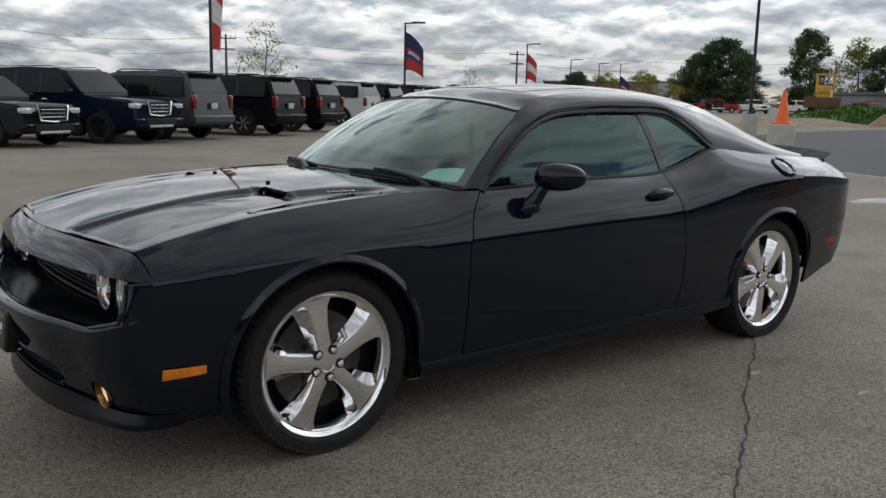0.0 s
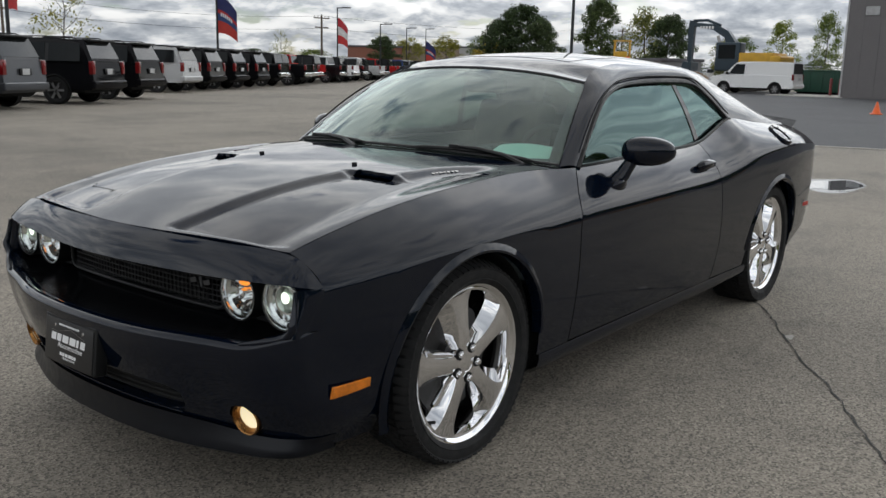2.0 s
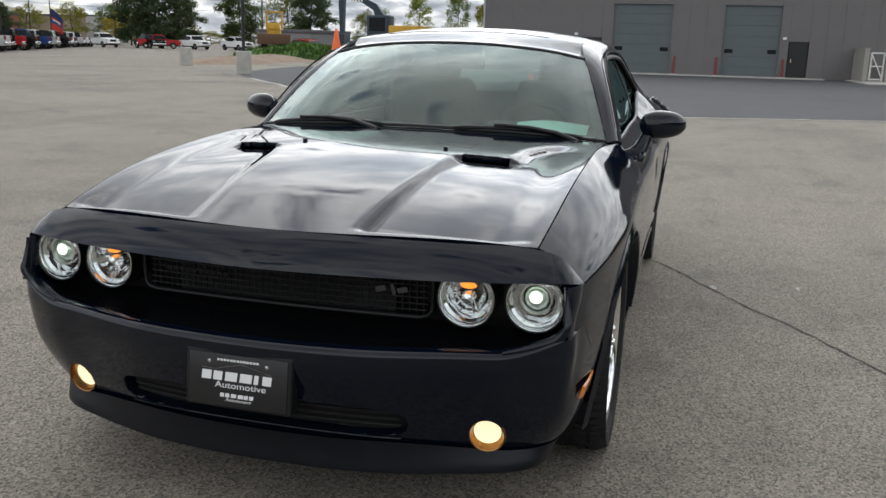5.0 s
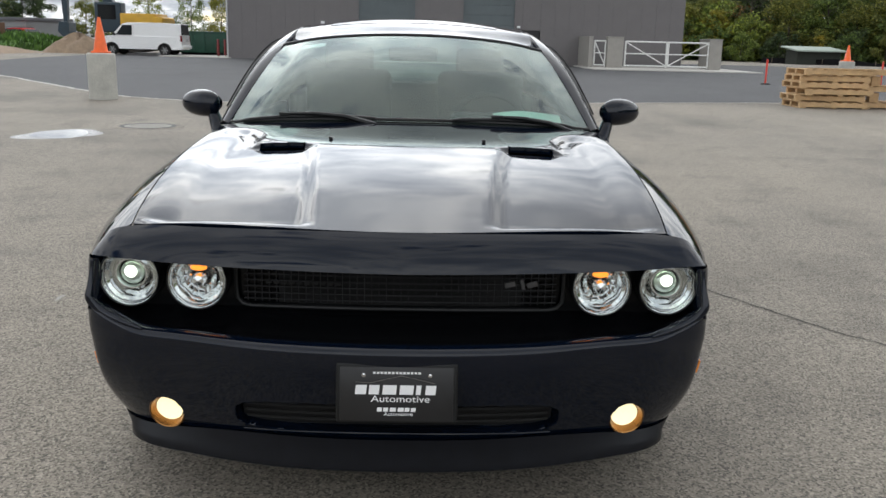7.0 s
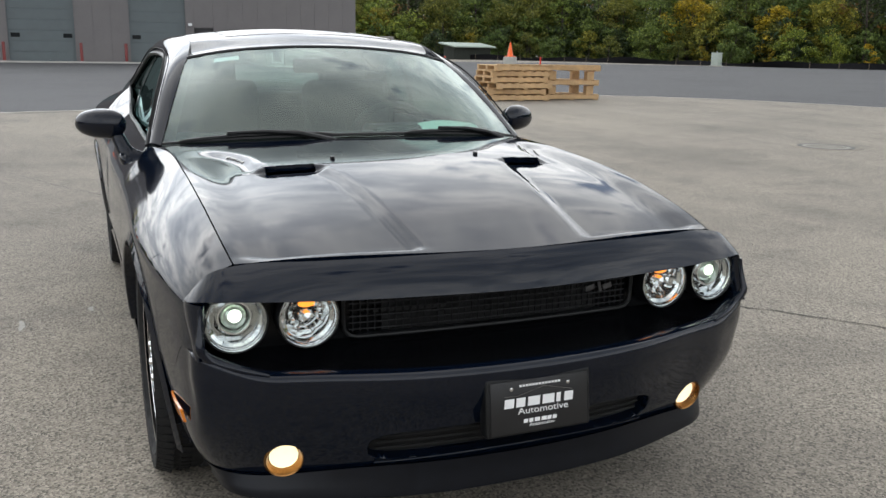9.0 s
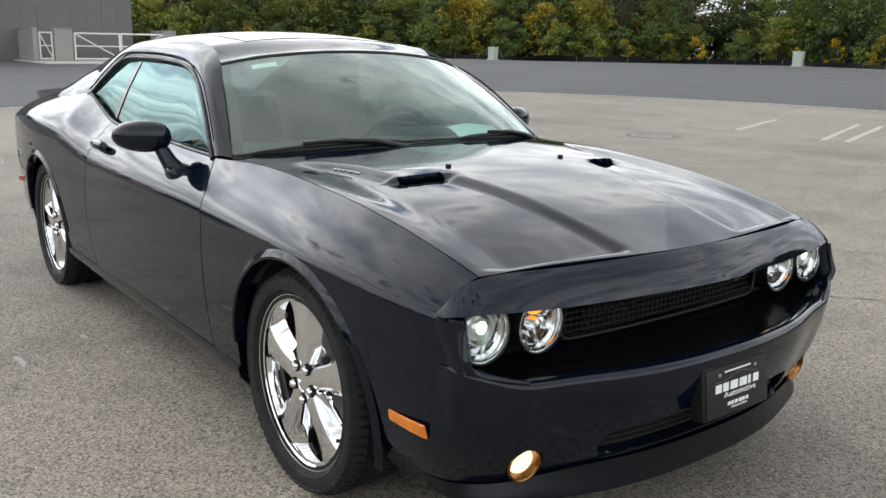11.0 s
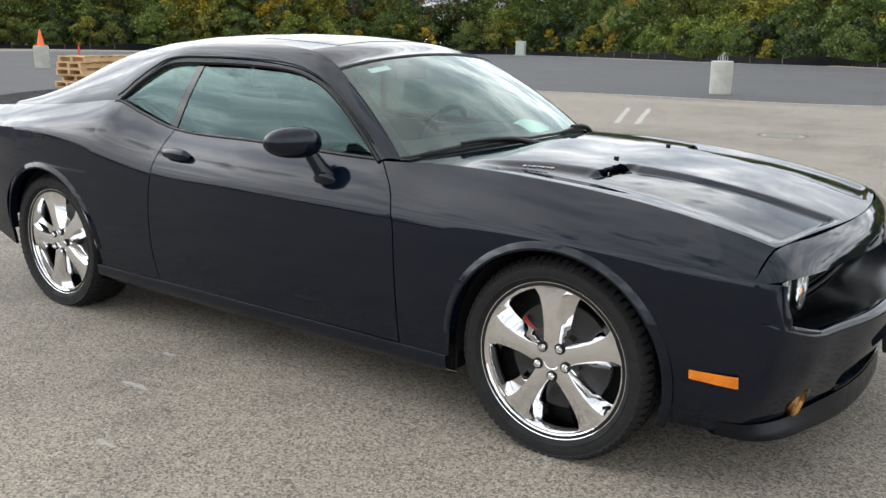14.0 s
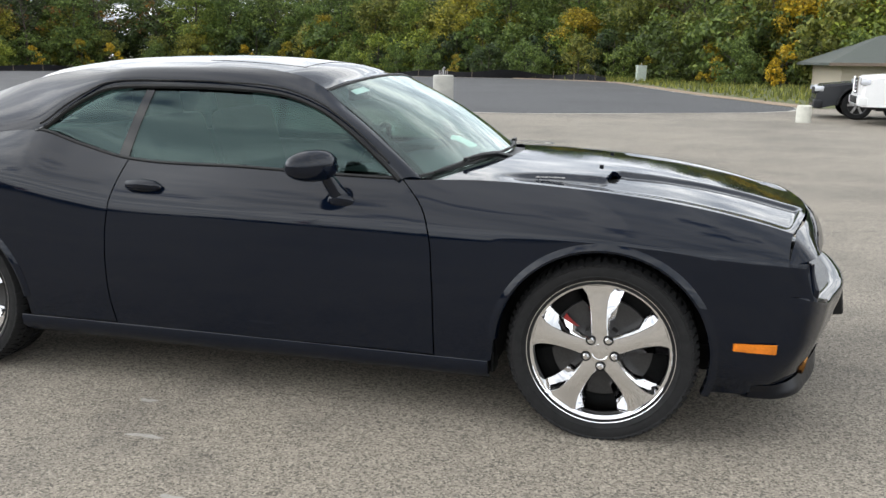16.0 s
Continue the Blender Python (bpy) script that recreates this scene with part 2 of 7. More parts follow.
def part(name, bm, material, parent=None, label="", sharp=35, turn=True):
    """Links a bmesh as one mesh object under a thing or a part."""
    if turn:
        bmesh.ops.recalc_face_normals(bm, faces=bm.faces)
    me = bpy.data.meshes.new(name)
    bm.to_mesh(me)
    bm.free()
    for mat in material if isinstance(material, (list, tuple)) else (material,):
        me.materials.append(mat)
    me.shade_smooth()
    me.set_sharp_from_angle(angle=radians(sharp))
    ob = new(name, me)
    ob.parent = parent
    if label:
        ob["label"] = label
    return ob


def sheet(f, us, vs, thick=0.0, flip=False, skip=None, keep=None):
    """A grid of f(u, v); thick: depth of the folded rim behind its outline."""
    bm = bmesh.new()
    g = [[bm.verts.new(f(u, v)) for v in vs] for u in us]
    for i in range(len(us) - 1):
        for j in range(len(vs) - 1):
            if skip and skip((us[i] + us[i + 1]) / 2, (vs[j] + vs[j + 1]) / 2):
                continue
            q = [g[i][j], g[i + 1][j], g[i + 1][j + 1], g[i][j + 1]]
            if flip:
                q.reverse()
            try:
                bm.faces.new(q)
            except ValueError:
                pass
    bmesh.ops.remove_doubles(bm, verts=bm.verts, dist=1e-5)
    loose = [v for v in bm.verts if not v.link_faces]
    bmesh.ops.delete(bm, geom=loose, context="VERTS")
    bm.normal_update()
    if thick:
        rim(bm, thick)
    return bm


def rim(bm, depth):
    edges = [e for e in bm.edges if e.is_boundary]
    normals = {v: v.normal.copy() for e in edges for v in e.verts}
    back = {v: bm.verts.new(v.co - n * depth) for v, n in normals.items()}
    for e in edges:
        f = e.link_faces[0]
        a, b = e.verts
        loop = next(l for l in f.loops if l.edge == e)
        a, b = loop.vert, loop.link_loop_next.vert
        try:
            bm.faces.new((b, a, back[a], back[b]))
        except ValueError:
            pass


def box(sx, sy, sz, at=(0, 0, 0), bevel=0.0, seg=2, turn=None, bm=None):
    own = bm is None
    bm = bm or bmesh.new()
    m = Matrix.Translation(at) @ (turn.to_4x4() if turn is not None else Matrix()) @ Matrix.Diagonal((sx, sy, sz, 1))
    r = bmesh.ops.create_cube(bm, size=1.0, matrix=m)
    if bevel:
        vs = set(r["verts"])
        bmesh.ops.bevel(bm, geom=[e for e in bm.edges if e.verts[0] in vs and e.verts[1] in vs], offset=bevel, segments=seg, affect="EDGES", profile=0.6)
    return bm


def lathe(profile, n=48, axis="y", bm=None, at=(0, 0, 0), arc=None):
    """Turns (radius, along) pairs about an axis."""
    bm = bm or bmesh.new()
    full = arc is None
    a0, a1 = arc or (0, 2 * math.pi)
    rings = []
    for i in range(n if full else n + 1):
        a = a0 + (a1 - a0) * i / n
        c, s = math.cos(a), math.sin(a)
        ring = []
        for r, h in profile:
            p = {"y": (r * c, h, r * s), "z": (r * c, r * s, h), "x": (h, r * c, r * s)}[axis]
            ring.append(bm.verts.new((p[0] + at[0], p[1] + at[1], p[2] + at[2])))
        rings.append(ring)
    for i in range(len(rings) - (0 if full else 1)):
        a, b = rings[i], rings[(i + 1) % len(rings)]
        for j in range(len(profile) - 1):
            bm.faces.new((a[j], b[j], b[j + 1], a[j + 1]))
    return bm


def tube(points, radius, n=8, bm=None, cap=True):
    """A round bar along points; radius may be a list."""
    bm = bm or bmesh.new()
    pts = [Vector(p) for p in points]
    rad = radius if isinstance(radius, (list, tuple)) else [radius] * len(pts)
    rings, side = [], None
    for i, p in enumerate(pts):
        d = (pts[min(i + 1, len(pts) - 1)] - pts[max(i - 1, 0)]).normalized()
        if side is None:
            side = d.orthogonal().normalized()
        side = (side - d * side.dot(d)).normalized()
        up = d.cross(side)
        rings.append([bm.verts.new(p + rad[i] * (math.cos(2 * math.pi * k / n) * side + math.sin(2 * math.pi * k / n) * up)) for k in range(n)])
    for a, b in zip(rings, rings[1:]):
        for k in range(n):
            bm.faces.new((a[k], a[(k + 1) % n], b[(k + 1) % n], b[k]))
    if cap:
        bm.faces.new(rings[0][::-1])
        bm.faces.new(rings[-1])
    return bm


def prism(outline, depth, at=Matrix(), bm=None, bevel=0.0):
    """A flat outline (x, y) with a depth along z, placed by a matrix."""
    own = bm or bmesh.new()
    lo = [own.verts.new(at @ Vector((x, y, 0))) for x, y in outline]
    hi = [own.verts.new(at @ Vector((x, y, depth))) for x, y in outline]
    faces = [own.faces.new(lo[::-1]), own.faces.new(hi)]
    n = len(outline)
    for i in range(n):
        faces.append(own.faces.new((lo[i], lo[(i + 1) % n], hi[(i + 1) % n], hi[i])))
    if bevel:
        bmesh.ops.bevel(own, geom=[e for e in own.edges if all(v in lo or v in hi for v in e.verts)], offset=bevel, segments=2, affect="EDGES")
    return own


def lin(a, b, n):
    return [a + (b - a) * i / (n - 1) for i in range(n)]


def words(text, size, material, parent, matrix, name="lettering", depth=0.0006, stretch=1.0):
    """Raised letters in the built-in font, as a mesh."""
    cu = bpy.data.curves.new(name, "FONT")
    cu.body, cu.size, cu.extrude, cu.align_x, cu.align_y = text, size, depth, "CENTER", "CENTER"
    tmp = new(name, cu)
    me = bpy.data.meshes.new_from_object(tmp.evaluated_get(bpy.context.evaluated_depsgraph_get()))
    bpy.data.objects.remove(tmp)
    me.transform(matrix @ Matrix.Diagonal((stretch, 1, 1, 1)))
    me.materials.clear()
    me.materials.append(material)
    ob = new(name, me)
    ob.parent = parent
    return ob

# ---------------------------------------------------------------- ground
def far_ground():
    bm = bmesh.new()
    ring = [0, 8, 20, 45, 90, 200, 500, 1600]
    n = 48
    prev = [bm.verts.new((0, 0, 0))] * n
    for r in ring[1:]:
        cur = [bm.verts.new((r * math.cos(2 * math.pi * k / n), r * math.sin(2 * math.pi * k / n), 0)) for k in range(n)]
        for k in range(n):
            q = [prev[k], cur[k], cur[(k + 1) % n], prev[(k + 1) % n]]
            bm.faces.new(list(dict.fromkeys(q)))
        prev = cur
    return bm


tagged(part("ground", far_ground(), CONCRETE), "pale worn pavement with fine aggregate, cracks and stains", "pavement", kind="structure")


def flat_shape(points, z, name, material, label, category, thick=0.004, kind="structure"):
    bm = bmesh.new()
    bm.faces.new([bm.verts.new((x, y, z)) for x, y in points])
    bmesh.ops.triangulate(bm, faces=bm.faces)
    return tagged(part(name, bm, material), label, category, kind=kind)


edge = [(-60, -21), (-40, -20), (-28.5, -16.8), (-22, -12.1), (-18, -9), (-14.6, -6.2), (-13.6, -3.6), (-13.9, -1.5), (-14.6, 0.6), (-16.2, 4.5), (-17.7, 9), (-18.3, 12), (-17.6, 14.5), (-15.4, 16.6), (-11.8, 18.3), (-7.8, 19.2), (-2.8, 19.0), (1, 20.6), (4.3, 22.6), (5, 25.1), (2.2, 34), (-1, 46), (-3, 53), (-10, 60), (-19, 62), (-44, 74), (-62, 54), (-70, 20), (-64, -22)]
edge_c = path3([(x, y, 0) for x, y in edge])
flat_shape([tuple(edge_c(u)[:2]) for u in lin(0, 1, 160)], 0.006, "asphalt_lot", ASPHALT, "newly laid dark asphalt lot with a curving edge", "asphalt")

# ---------------------------------------------------------------- the black coupe
AXLE, TYRE_R, ARCH_R = 1.473, 0.349, 0.400
REAR_AXLE = -1.424
car = empty("coupe", "black two-door muscle coupe with chrome wheels parked on pavement", "car")
car.location.z = -SINK

# body lines over x: crease, belly, sill, belt
crease_z = hermite([-2.5, -2.1, -1.6, -1.25, -1.0, -0.8, -0.58, 0.0, 0.46, 0.81, 1.13, 1.54, 1.92, 2.16], [0.86, 0.905, 0.93, 0.915, 0.885, 0.848, 0.815, 0.797, 0.790, 0.785, 0.779, 0.765, 0.737, 0.712])
crease_y = hermite([-2.5, -2.3, -2.0, -1.5, -1.1, -0.58, 0.0, 0.8, 1.2, 1.473, 1.8, 2.0, 2.10, 2.16], [0.785, 0.862, 0.910, 0.938, 0.930, 0.919, 0.927, 0.921, 0.925, 0.928, 0.905, 0.874, 0.850, 0.828])
belly_y = hermite([-2.5, -2.3, -2.0, -1.473, -1.0, -0.5, 0.5, 1.0, 1.473, 1.8, 2.0, 2.10, 2.16], [0.765, 0.852, 0.900, 0.938, 0.93, 0.925, 0.925, 0.927, 0.928, 0.900, 0.870, 0.852, 0.835])
belt_y = hermite([-2.5, -2.2, -1.9, -1.55, -1.3, -1.03, -0.8, -0.56, 0.0, 0.66, 0.95, 1.3, 1.7, 2.0, 2.135], [0.60, 0.72, 0.755, 0.775, 0.77, 0.762, 0.775, 0.795, 0.803, 0.803, 0.758, 0.752, 0.748, 0.738, 0.728])
belt_z = hermite([-2.5, -2.2, -1.9, -1.55, -1.3, -1.03, -0.8, -0.56, 0.0, 0.66, 0.95, 1.3, 1.7, 2.0, 2.135], [0.965, 1.005, 1.025, 1.045, 1.065, 1.088, 1.033, 0.982, 0.966, 0.948, 0.952, 0.938, 0.898, 0.840, 0.803])


def side(x, z, top=None):
    """Half width of the body at a place of its side."""
    zc, yc, ym, yb = crease_z(x), crease_y(x), belly_y(x), belly_y(x) - 0.052
    if z <= zc:
        t = (z - 0.18) / (zc - 0.18)
        m = (0.50 - 0.18) / (zc - 0.18)
        a = yb * (t - m) * (t - 1) / (m) + ym * t * (t - 1) / (m * (m - 1)) + yc * t * (t - m) / (1 - m)
        return a
    t = min(1.0, (z - zc) / max(1e-4, belt_z(x) - zc))
    yt = belt_y(x)
    # a quadratic arc from the crease, leaning in at once, to the belt
    yq = yc - 0.25 * (yc - yt)
    return (1 - t) ** 2 * yc + 2 * t * (1 - t) * yq + t * t * yt


def arch_z(x, c):
    d = abs(x - c)
    return 0.346 + math.sqrt(max(0.0, ARCH_R**2 - d * d)) if d < ARCH_R else 0.0


def smooth(a, b, x):
    t = min(1.0, max(0.0, (x - a) / (b - a)))
    return t * t * (3 - 2 * t)


def side_panel(sgn, low, front, rear, n, rows, pins=(), thick=0.016):
    """A panel of the body's side between two upright seams, above a lower edge."""
    xb0, xb1 = rear(0.3), front(0.3)
    us = sorted(set([i / (n - 1) for i in range(n)] + [(p - xb0) / (xb1 - xb0) for p in pins if xb0 < p < xb1]))

    def f(u, v):
        xb = xb0 + (xb1 - xb0) * u
        zl, zc, zt = low(xb), crease_z(xb), belt_z(xb)
        z = zl + (zc - zl) * v if v <= 1 else zc + (zt - zc) * (v - 1)
        x = xb + (rear(z) - xb0) * (1 - u) ** 5 + (front(z) - xb1) * u**5
        if v >= 1:
            z = crease_z(x) + (belt_z(x) - crease_z(x)) * (v - 1)
        return (x, sgn * side(x, z), z)

    vs = [i / rows for i in range(rows)] + [1 + i / 9 for i in range(10)]
    return sheet(f, us, vs, thick, flip=sgn > 0)


ARCH_PINS = [c + ARCH_R * math.cos(math.pi * k / 40) * 0.9999 for k in range(41) for c in (AXLE, REAR_AXLE)]
door_front = hermite([0.2, 0.28, 0.6, 0.785, 0.86, 0.93, 0.96], [0.835, 0.836, 0.832, 0.812, 0.775, 0.705, 0.668])
door_rear = hermite([0.2, 0.28, 0.45, 0.7, 0.82, 0.9, 0.985], [-0.575, -0.585, -0.603, -0.592, -0.572, -0.558, -0.545])
fender_front = hermite([0.3, 0.51, 0.60, 0.72, 0.79, 0.82], [2.15, 2.15, 2.155, 2.106, 2.118, 2.135])
GAP = 0.003
tail_x = hermite([0.2, 0.3, 0.4, 0.5, 0.62, 0.74, 0.86, 0.97, 1.01], [-2.10, -2.16, -2.25, -2.335, -2.41, -2.45, -2.465, -2.455, -2.44])


def fender_low(x):
    if x > AXLE + ARCH_R - 0.001:
        return 0.515 + smooth(2.00, 2.105, x) * 0.088
    return max(0.278, arch_z(x, AXLE))


def quarter_low(x):
    if x < REAR_AXLE - ARCH_R:
        return 0.27 + 0.09 * min(1, (REAR_AXLE - ARCH_R - x) / 0.3)
    return max(0.288, arch_z(x, REAR_AXLE))


for s, word in ((1, "left"), (-1, "right")):
    part("fender", side_panel(s, fender_low, fender_front, lambda z: door_front(z) + GAP, 66, 14, ARCH_PINS, 0.003), BLACK, car, turn=False)
    door = part("door", side_panel(s, lambda x: 0.283, lambda z: door_front(z) - GAP, lambda z: door_rear(z) + GAP, 40, 16), BLACK, car, turn=False)
    part("quarter_panel", side_panel(s, quarter_low, lambda z: door_rear(z) - GAP, tail_x, 56, 14, ARCH_PINS), BLACK, car, turn=False)
    # sill below the door
    prof = [(0.0, 0.276), (0.004, 0.262), (-0.004, 0.225), (-0.03, 0.198), (-0.09, 0.186)]
    part("sill", sheet(lambda u, v: (-1.07 + 2.12 * u, s * (side(-1.07 + 2.12 * u, 0.28) + prof[int(v)][0]), prof[int(v)][1] + 0.008 * (1 - u)), lin(0, 1, 30), [0, 1, 2, 3, 4], flip=s < 0), BLACK, car)
    # rolled lips of the arches
    for c in (AXLE, REAR_AXLE):
        def lip(u, v):
            a = radians(-20 + 196 * u) if c > 0 else radians(4 + 172 * u)
            k = [(0.022, 0.001), (0.012, 0.006), (0.0, 0.011), (-0.008, 0.008), (-0.012, -0.03)][int(v)]
            r = ARCH_R + k[0]
            x, z = c + r * math.cos(a), 0.346 + r * math.sin(a)
            return (x, s * (side(x, min(max(z, 0.2), crease_z(x) - 0.004)) + k[1]), z)
        part("wheel_arch_lip", sheet(lip, lin(0, 1, 50), [0, 1, 2, 3, 4]), BLACK, car)
        # liner behind the wheel
        part("wheel_liner", lathe([(ARCH_R - 0.004, s * 0.87), (ARCH_R + 0.01, s * 0.50), (0.02, s * 0.49)], 28, "y", at=(c, 0, 0.346), arc=(radians(-8), radians(188))), DEEP_BLACK, car)
    # door handle in its cup
    hx, hz = -0.42, 0.873
    hy = side(hx, hz)
    lean = Matrix.Rotation(s * -0.42, 3, "X")
    cup = bmesh.new()
    bmesh.ops.create_uvsphere(cup, u_segments=24, v_segments=12, radius=1, matrix=Matrix.Translation((hx, s * (hy - 0.008), hz - 0.008)) @ lean.to_4x4() @ Matrix.Diagonal((0.078, 0.015, 0.042, 1)))
    handle_cup = part("handle_cup", cup, DEEP_BLACK, door)
    grip = tube([(hx - 0.080, s * (hy + 0.000), hz + 0.008), (hx - 0.060, s * (hy + 0.014), hz + 0.017), (hx, s * (hy + 0.018), hz + 0.021), (hx + 0.060, s * (hy + 0.014), hz + 0.017), (hx + 0.080, s * (hy + 0.000), hz + 0.008)], [0.012, 0.021, 0.024, 0.021, 0.012], 14)
    part("door_handle", grip, BLACK, door)

# ---- hood
cowl_x = lambda y: 0.955 - 0.19 * (abs(y) / 0.757) ** 2.2 + 0.035
nose_x = lambda y: 2.236 - 0.102 * (abs(y) / 0.73) ** 1.9
hood_mid = hermite([0.7, 0.95, 1.2, 1.394, 1.6, 1.8, 1.95, 2.08, 2.24], [0.995, 0.988, 0.978, 0.968, 0.948, 0.919, 0.890, 0.858, 0.817])


ridge = hermite([0.9, 1.05, 1.25, 1.40, 1.436, 1.470, 1.52, 1.8, 2.25], [0.68, 0.625, 0.545, 0.520, 0.512, 0.352, 0.335, 0.290, 0.250])


def hood_z(x, y):
    a = abs(y)
    w = belt_y(x)
    zt = belt_z(x)
    t = min(1.0, a / w)
    z = hood_mid(x) + (zt - hood_mid(x)) * t**2.6
    edge_y = ridge(x)
    deep = 0.0165 + 0.004 * smooth(1.75, 1.45, x) * smooth(1.1, 1.4, x)
    sunk = smooth(edge_y - 0.026, edge_y + 0.026, a) * (1 - smooth(0.60, w, a)) * smooth(nose_x(y) - 0.022, nose_x(y) - 0.050, x) * smooth(1.0, 1.15, x)
    return z - deep * sunk


def hood_at(x, y):
    return Vector((x, y, hood_z(x, y)))


hood_vs = sorted(set(lin(-1, 1, 81) + [s * k / 0.752 for s in (-1, 1) for k in (0.30, 0.325, 0.275, 0.255, 0.348, 0.504)]))


def hood_f(u, v):
    y0 = v * 0.752
    x = cowl_x(y0) + (nose_x(y0) - 0.004 - cowl_x(y0)) * u
    y = v * (belt_y(x) - 0.004)
    return (x, y, hood_z(x, y))


def scoop_hole(u, v):
    x, y, z = hood_f(u, v)
    return 0.348 < abs(y) < 0.504 and 1.440 < x + 0.08 * (abs(y) - 0.42) < 1.480


hood = part("hood", sheet(hood_f, lin(0, 1, 150), hood_vs, 0.02, skip=scoop_hole), BLACK, car, sharp=50, turn=False)
for s in (1, -1):
    # the scoop: a dark mouth in the step of the ridge, slats, and a thin lip round it
    def mouth(u, v):
        y = 0.352 + 0.152 * u
        xa, xb = 1.430 - 0.012 * u, 1.492 - 0.012 * u
        x = xa + (xb - xa) * v
        za, zb = hood_z(1.412, y), hood_z(1.515, y)
        return (x, s * y, zb - 0.012 - 0.006 * (1 - v))
    part("hood_scoop", sheet(mouth, lin(-0.08, 1.1, 7), lin(-0.3, 1.3, 5)), DEEP_BLACK, hood)
    for v in (0.25, 0.5, 0.75):
        part("scoop_slat", tube([(p[0], p[1], p[2] + 0.001) for p in (mouth(u, v) for u in lin(0.04, 0.96, 7))], 0.0022, 6), TRIM, hood)
    # badge and washer jet
    for k in range(7):
        p = hood_at(1.268 - 0.016 * k, ridge(1.268 - 0.016 * k) + 0.006)
        part("hood_badge", box(0.0145, 0.012 - 0.003 * (k % 2), 0.002, (p.x, s * p.y, p.z + 0.001), 0.0005, 1, Matrix.Rotation(s * -0.3, 3, "X")), STEEL, hood)
        p = hood_at(1.268 - 0.016 * k, ridge(1.268 - 0.016 * k) + 0.055)
        part("hood_badge", box(0.014, 0.003, 0.001, (p.x, s * p.y, p.z + 0.001)), TRIM, hood)
    p = hood_at(1.394, 0.266)
    jet = box(0.018, 0.013, 0.010, (p.x, s * p.y, p.z + 0.004), 0.003, 2)
    part("washer_jet", jet, TRIM, hood)

# ---- nose: header panel, grille, bumper
def both_sides(points):
    """A smooth curve across the car from its left half; 0 at the middle, 1 at the end."""
    f = path3([(x, -y, z) for x, y, z in points[:0:-1]] + list(points))
    return lambda k: f(0.5 + 0.5 * k)


lip_c = both_sides([(2.312, 0, 0.727), (2.288, 0.30, 0.727), (2.250, 0.55, 0.728), (2.212, 0.74, 0.733), (2.172, 0.822, 0.730), (2.108, 0.850, 0.716)])
head_c = both_sides([(2.236, 0, 0.819), (2.218, 0.30, 0.817), (2.184, 0.52, 0.813), (2.134, 0.715, 0.805), (2.125, 0.785, 0.788), (2.104, 0.846, 0.722)])


def header(u, v):
    s, k = (1, u) if u >= 0 else (-1, -u)
    a, b = head_c(k), lip_c(k)
    m = (a + b) / 2 + np.array([0.014, 0, 0.018]) * (1 - k**3)
    if v <= 1:
        p = (1 - v) ** 2 * a + 2 * v * (1 - v) * m + v * v * b
    else:
        p = b + np.array([-0.05 * (v - 1) * (1 - smooth(0.80, 0.95, k)), -0.004 * (v - 1) * smooth(0.80, 0.95, k), -0.012 * (v - 1)])
    return (p[0], s * p[1], p[2])


part("header_panel", sheet(header, lin(-1, 1, 81), lin(0, 1, 10) + [1.06, 1.25, 2.0], 0.0), BLACK, car, sharp=40)

LEVELS = [
    (0.205, [(2.262, 0), (2.240, 0.32), (2.178, 0.56), (2.130, 0.69), (2.050, 0.765), (1.858, 0.800)]),
    (0.300, [(2.324, 0), (2.300, 0.32), (2.235, 0.56), (2.190, 0.70), (2.105, 0.808), (1.873, 0.852)]),
    (0.410, [(2.370, 0), (2.345, 0.32), (2.277, 0.56), (2.230, 0.72), (2.155, 0.832), (1.872, 0.872)]),
    (0.500, [(2.398, 0), (2.372, 0.32), (2.302, 0.56), (2.247, 0.73), (2.172, 0.840), (1.852, 0.882)]),
    (0.535, [(2.402, 0), (2.376, 0.32), (2.307, 0.56), (2.253, 0.73), (2.178, 0.842), (1.840, 0.886)]),
]
level_c = [both_sides([(x, y, 0) for x, y in pts]) for z, pts in LEVELS]
level_z = [z for z, p in LEVELS]


def fascia(k, z):
    """The bumper's face: k 0 at the middle to 1 at the wheel arch."""
    cols = [c(k) for c in level_c]
    fx, fy = hermite(level_z, [c[0] for c in cols]), hermite(level_z, [c[1] for c in cols])
    return np.array([fx(z), fy(z), z])


def across(y, z):
    """Place along the bumper at a half width."""
    lo, hi = 0.0, 1.0
    for _ in range(12):
        mid_k = (lo + hi) / 2
        lo, hi = (mid_k, hi) if fascia(mid_k, z)[1] < y else (lo, mid_k)
    return lo


def ledge(k):
    """Height of the bumper's upper edge."""
    if k > 0.79:
        return fender_low(fascia(k, 0.535)[0]) + 0.003
    return 0.536 + 0.067 * smooth(0.54, 0.79, k)


def in_intake(y, z):
    """1 inside the lower intake's rounded slot, 0 outside."""
    return 1 - smooth(0.90, 1.06, (abs(y) / 0.425) ** 5 + (abs(z - 0.345 + 0.05 * y * y) / 0.046) ** 4)


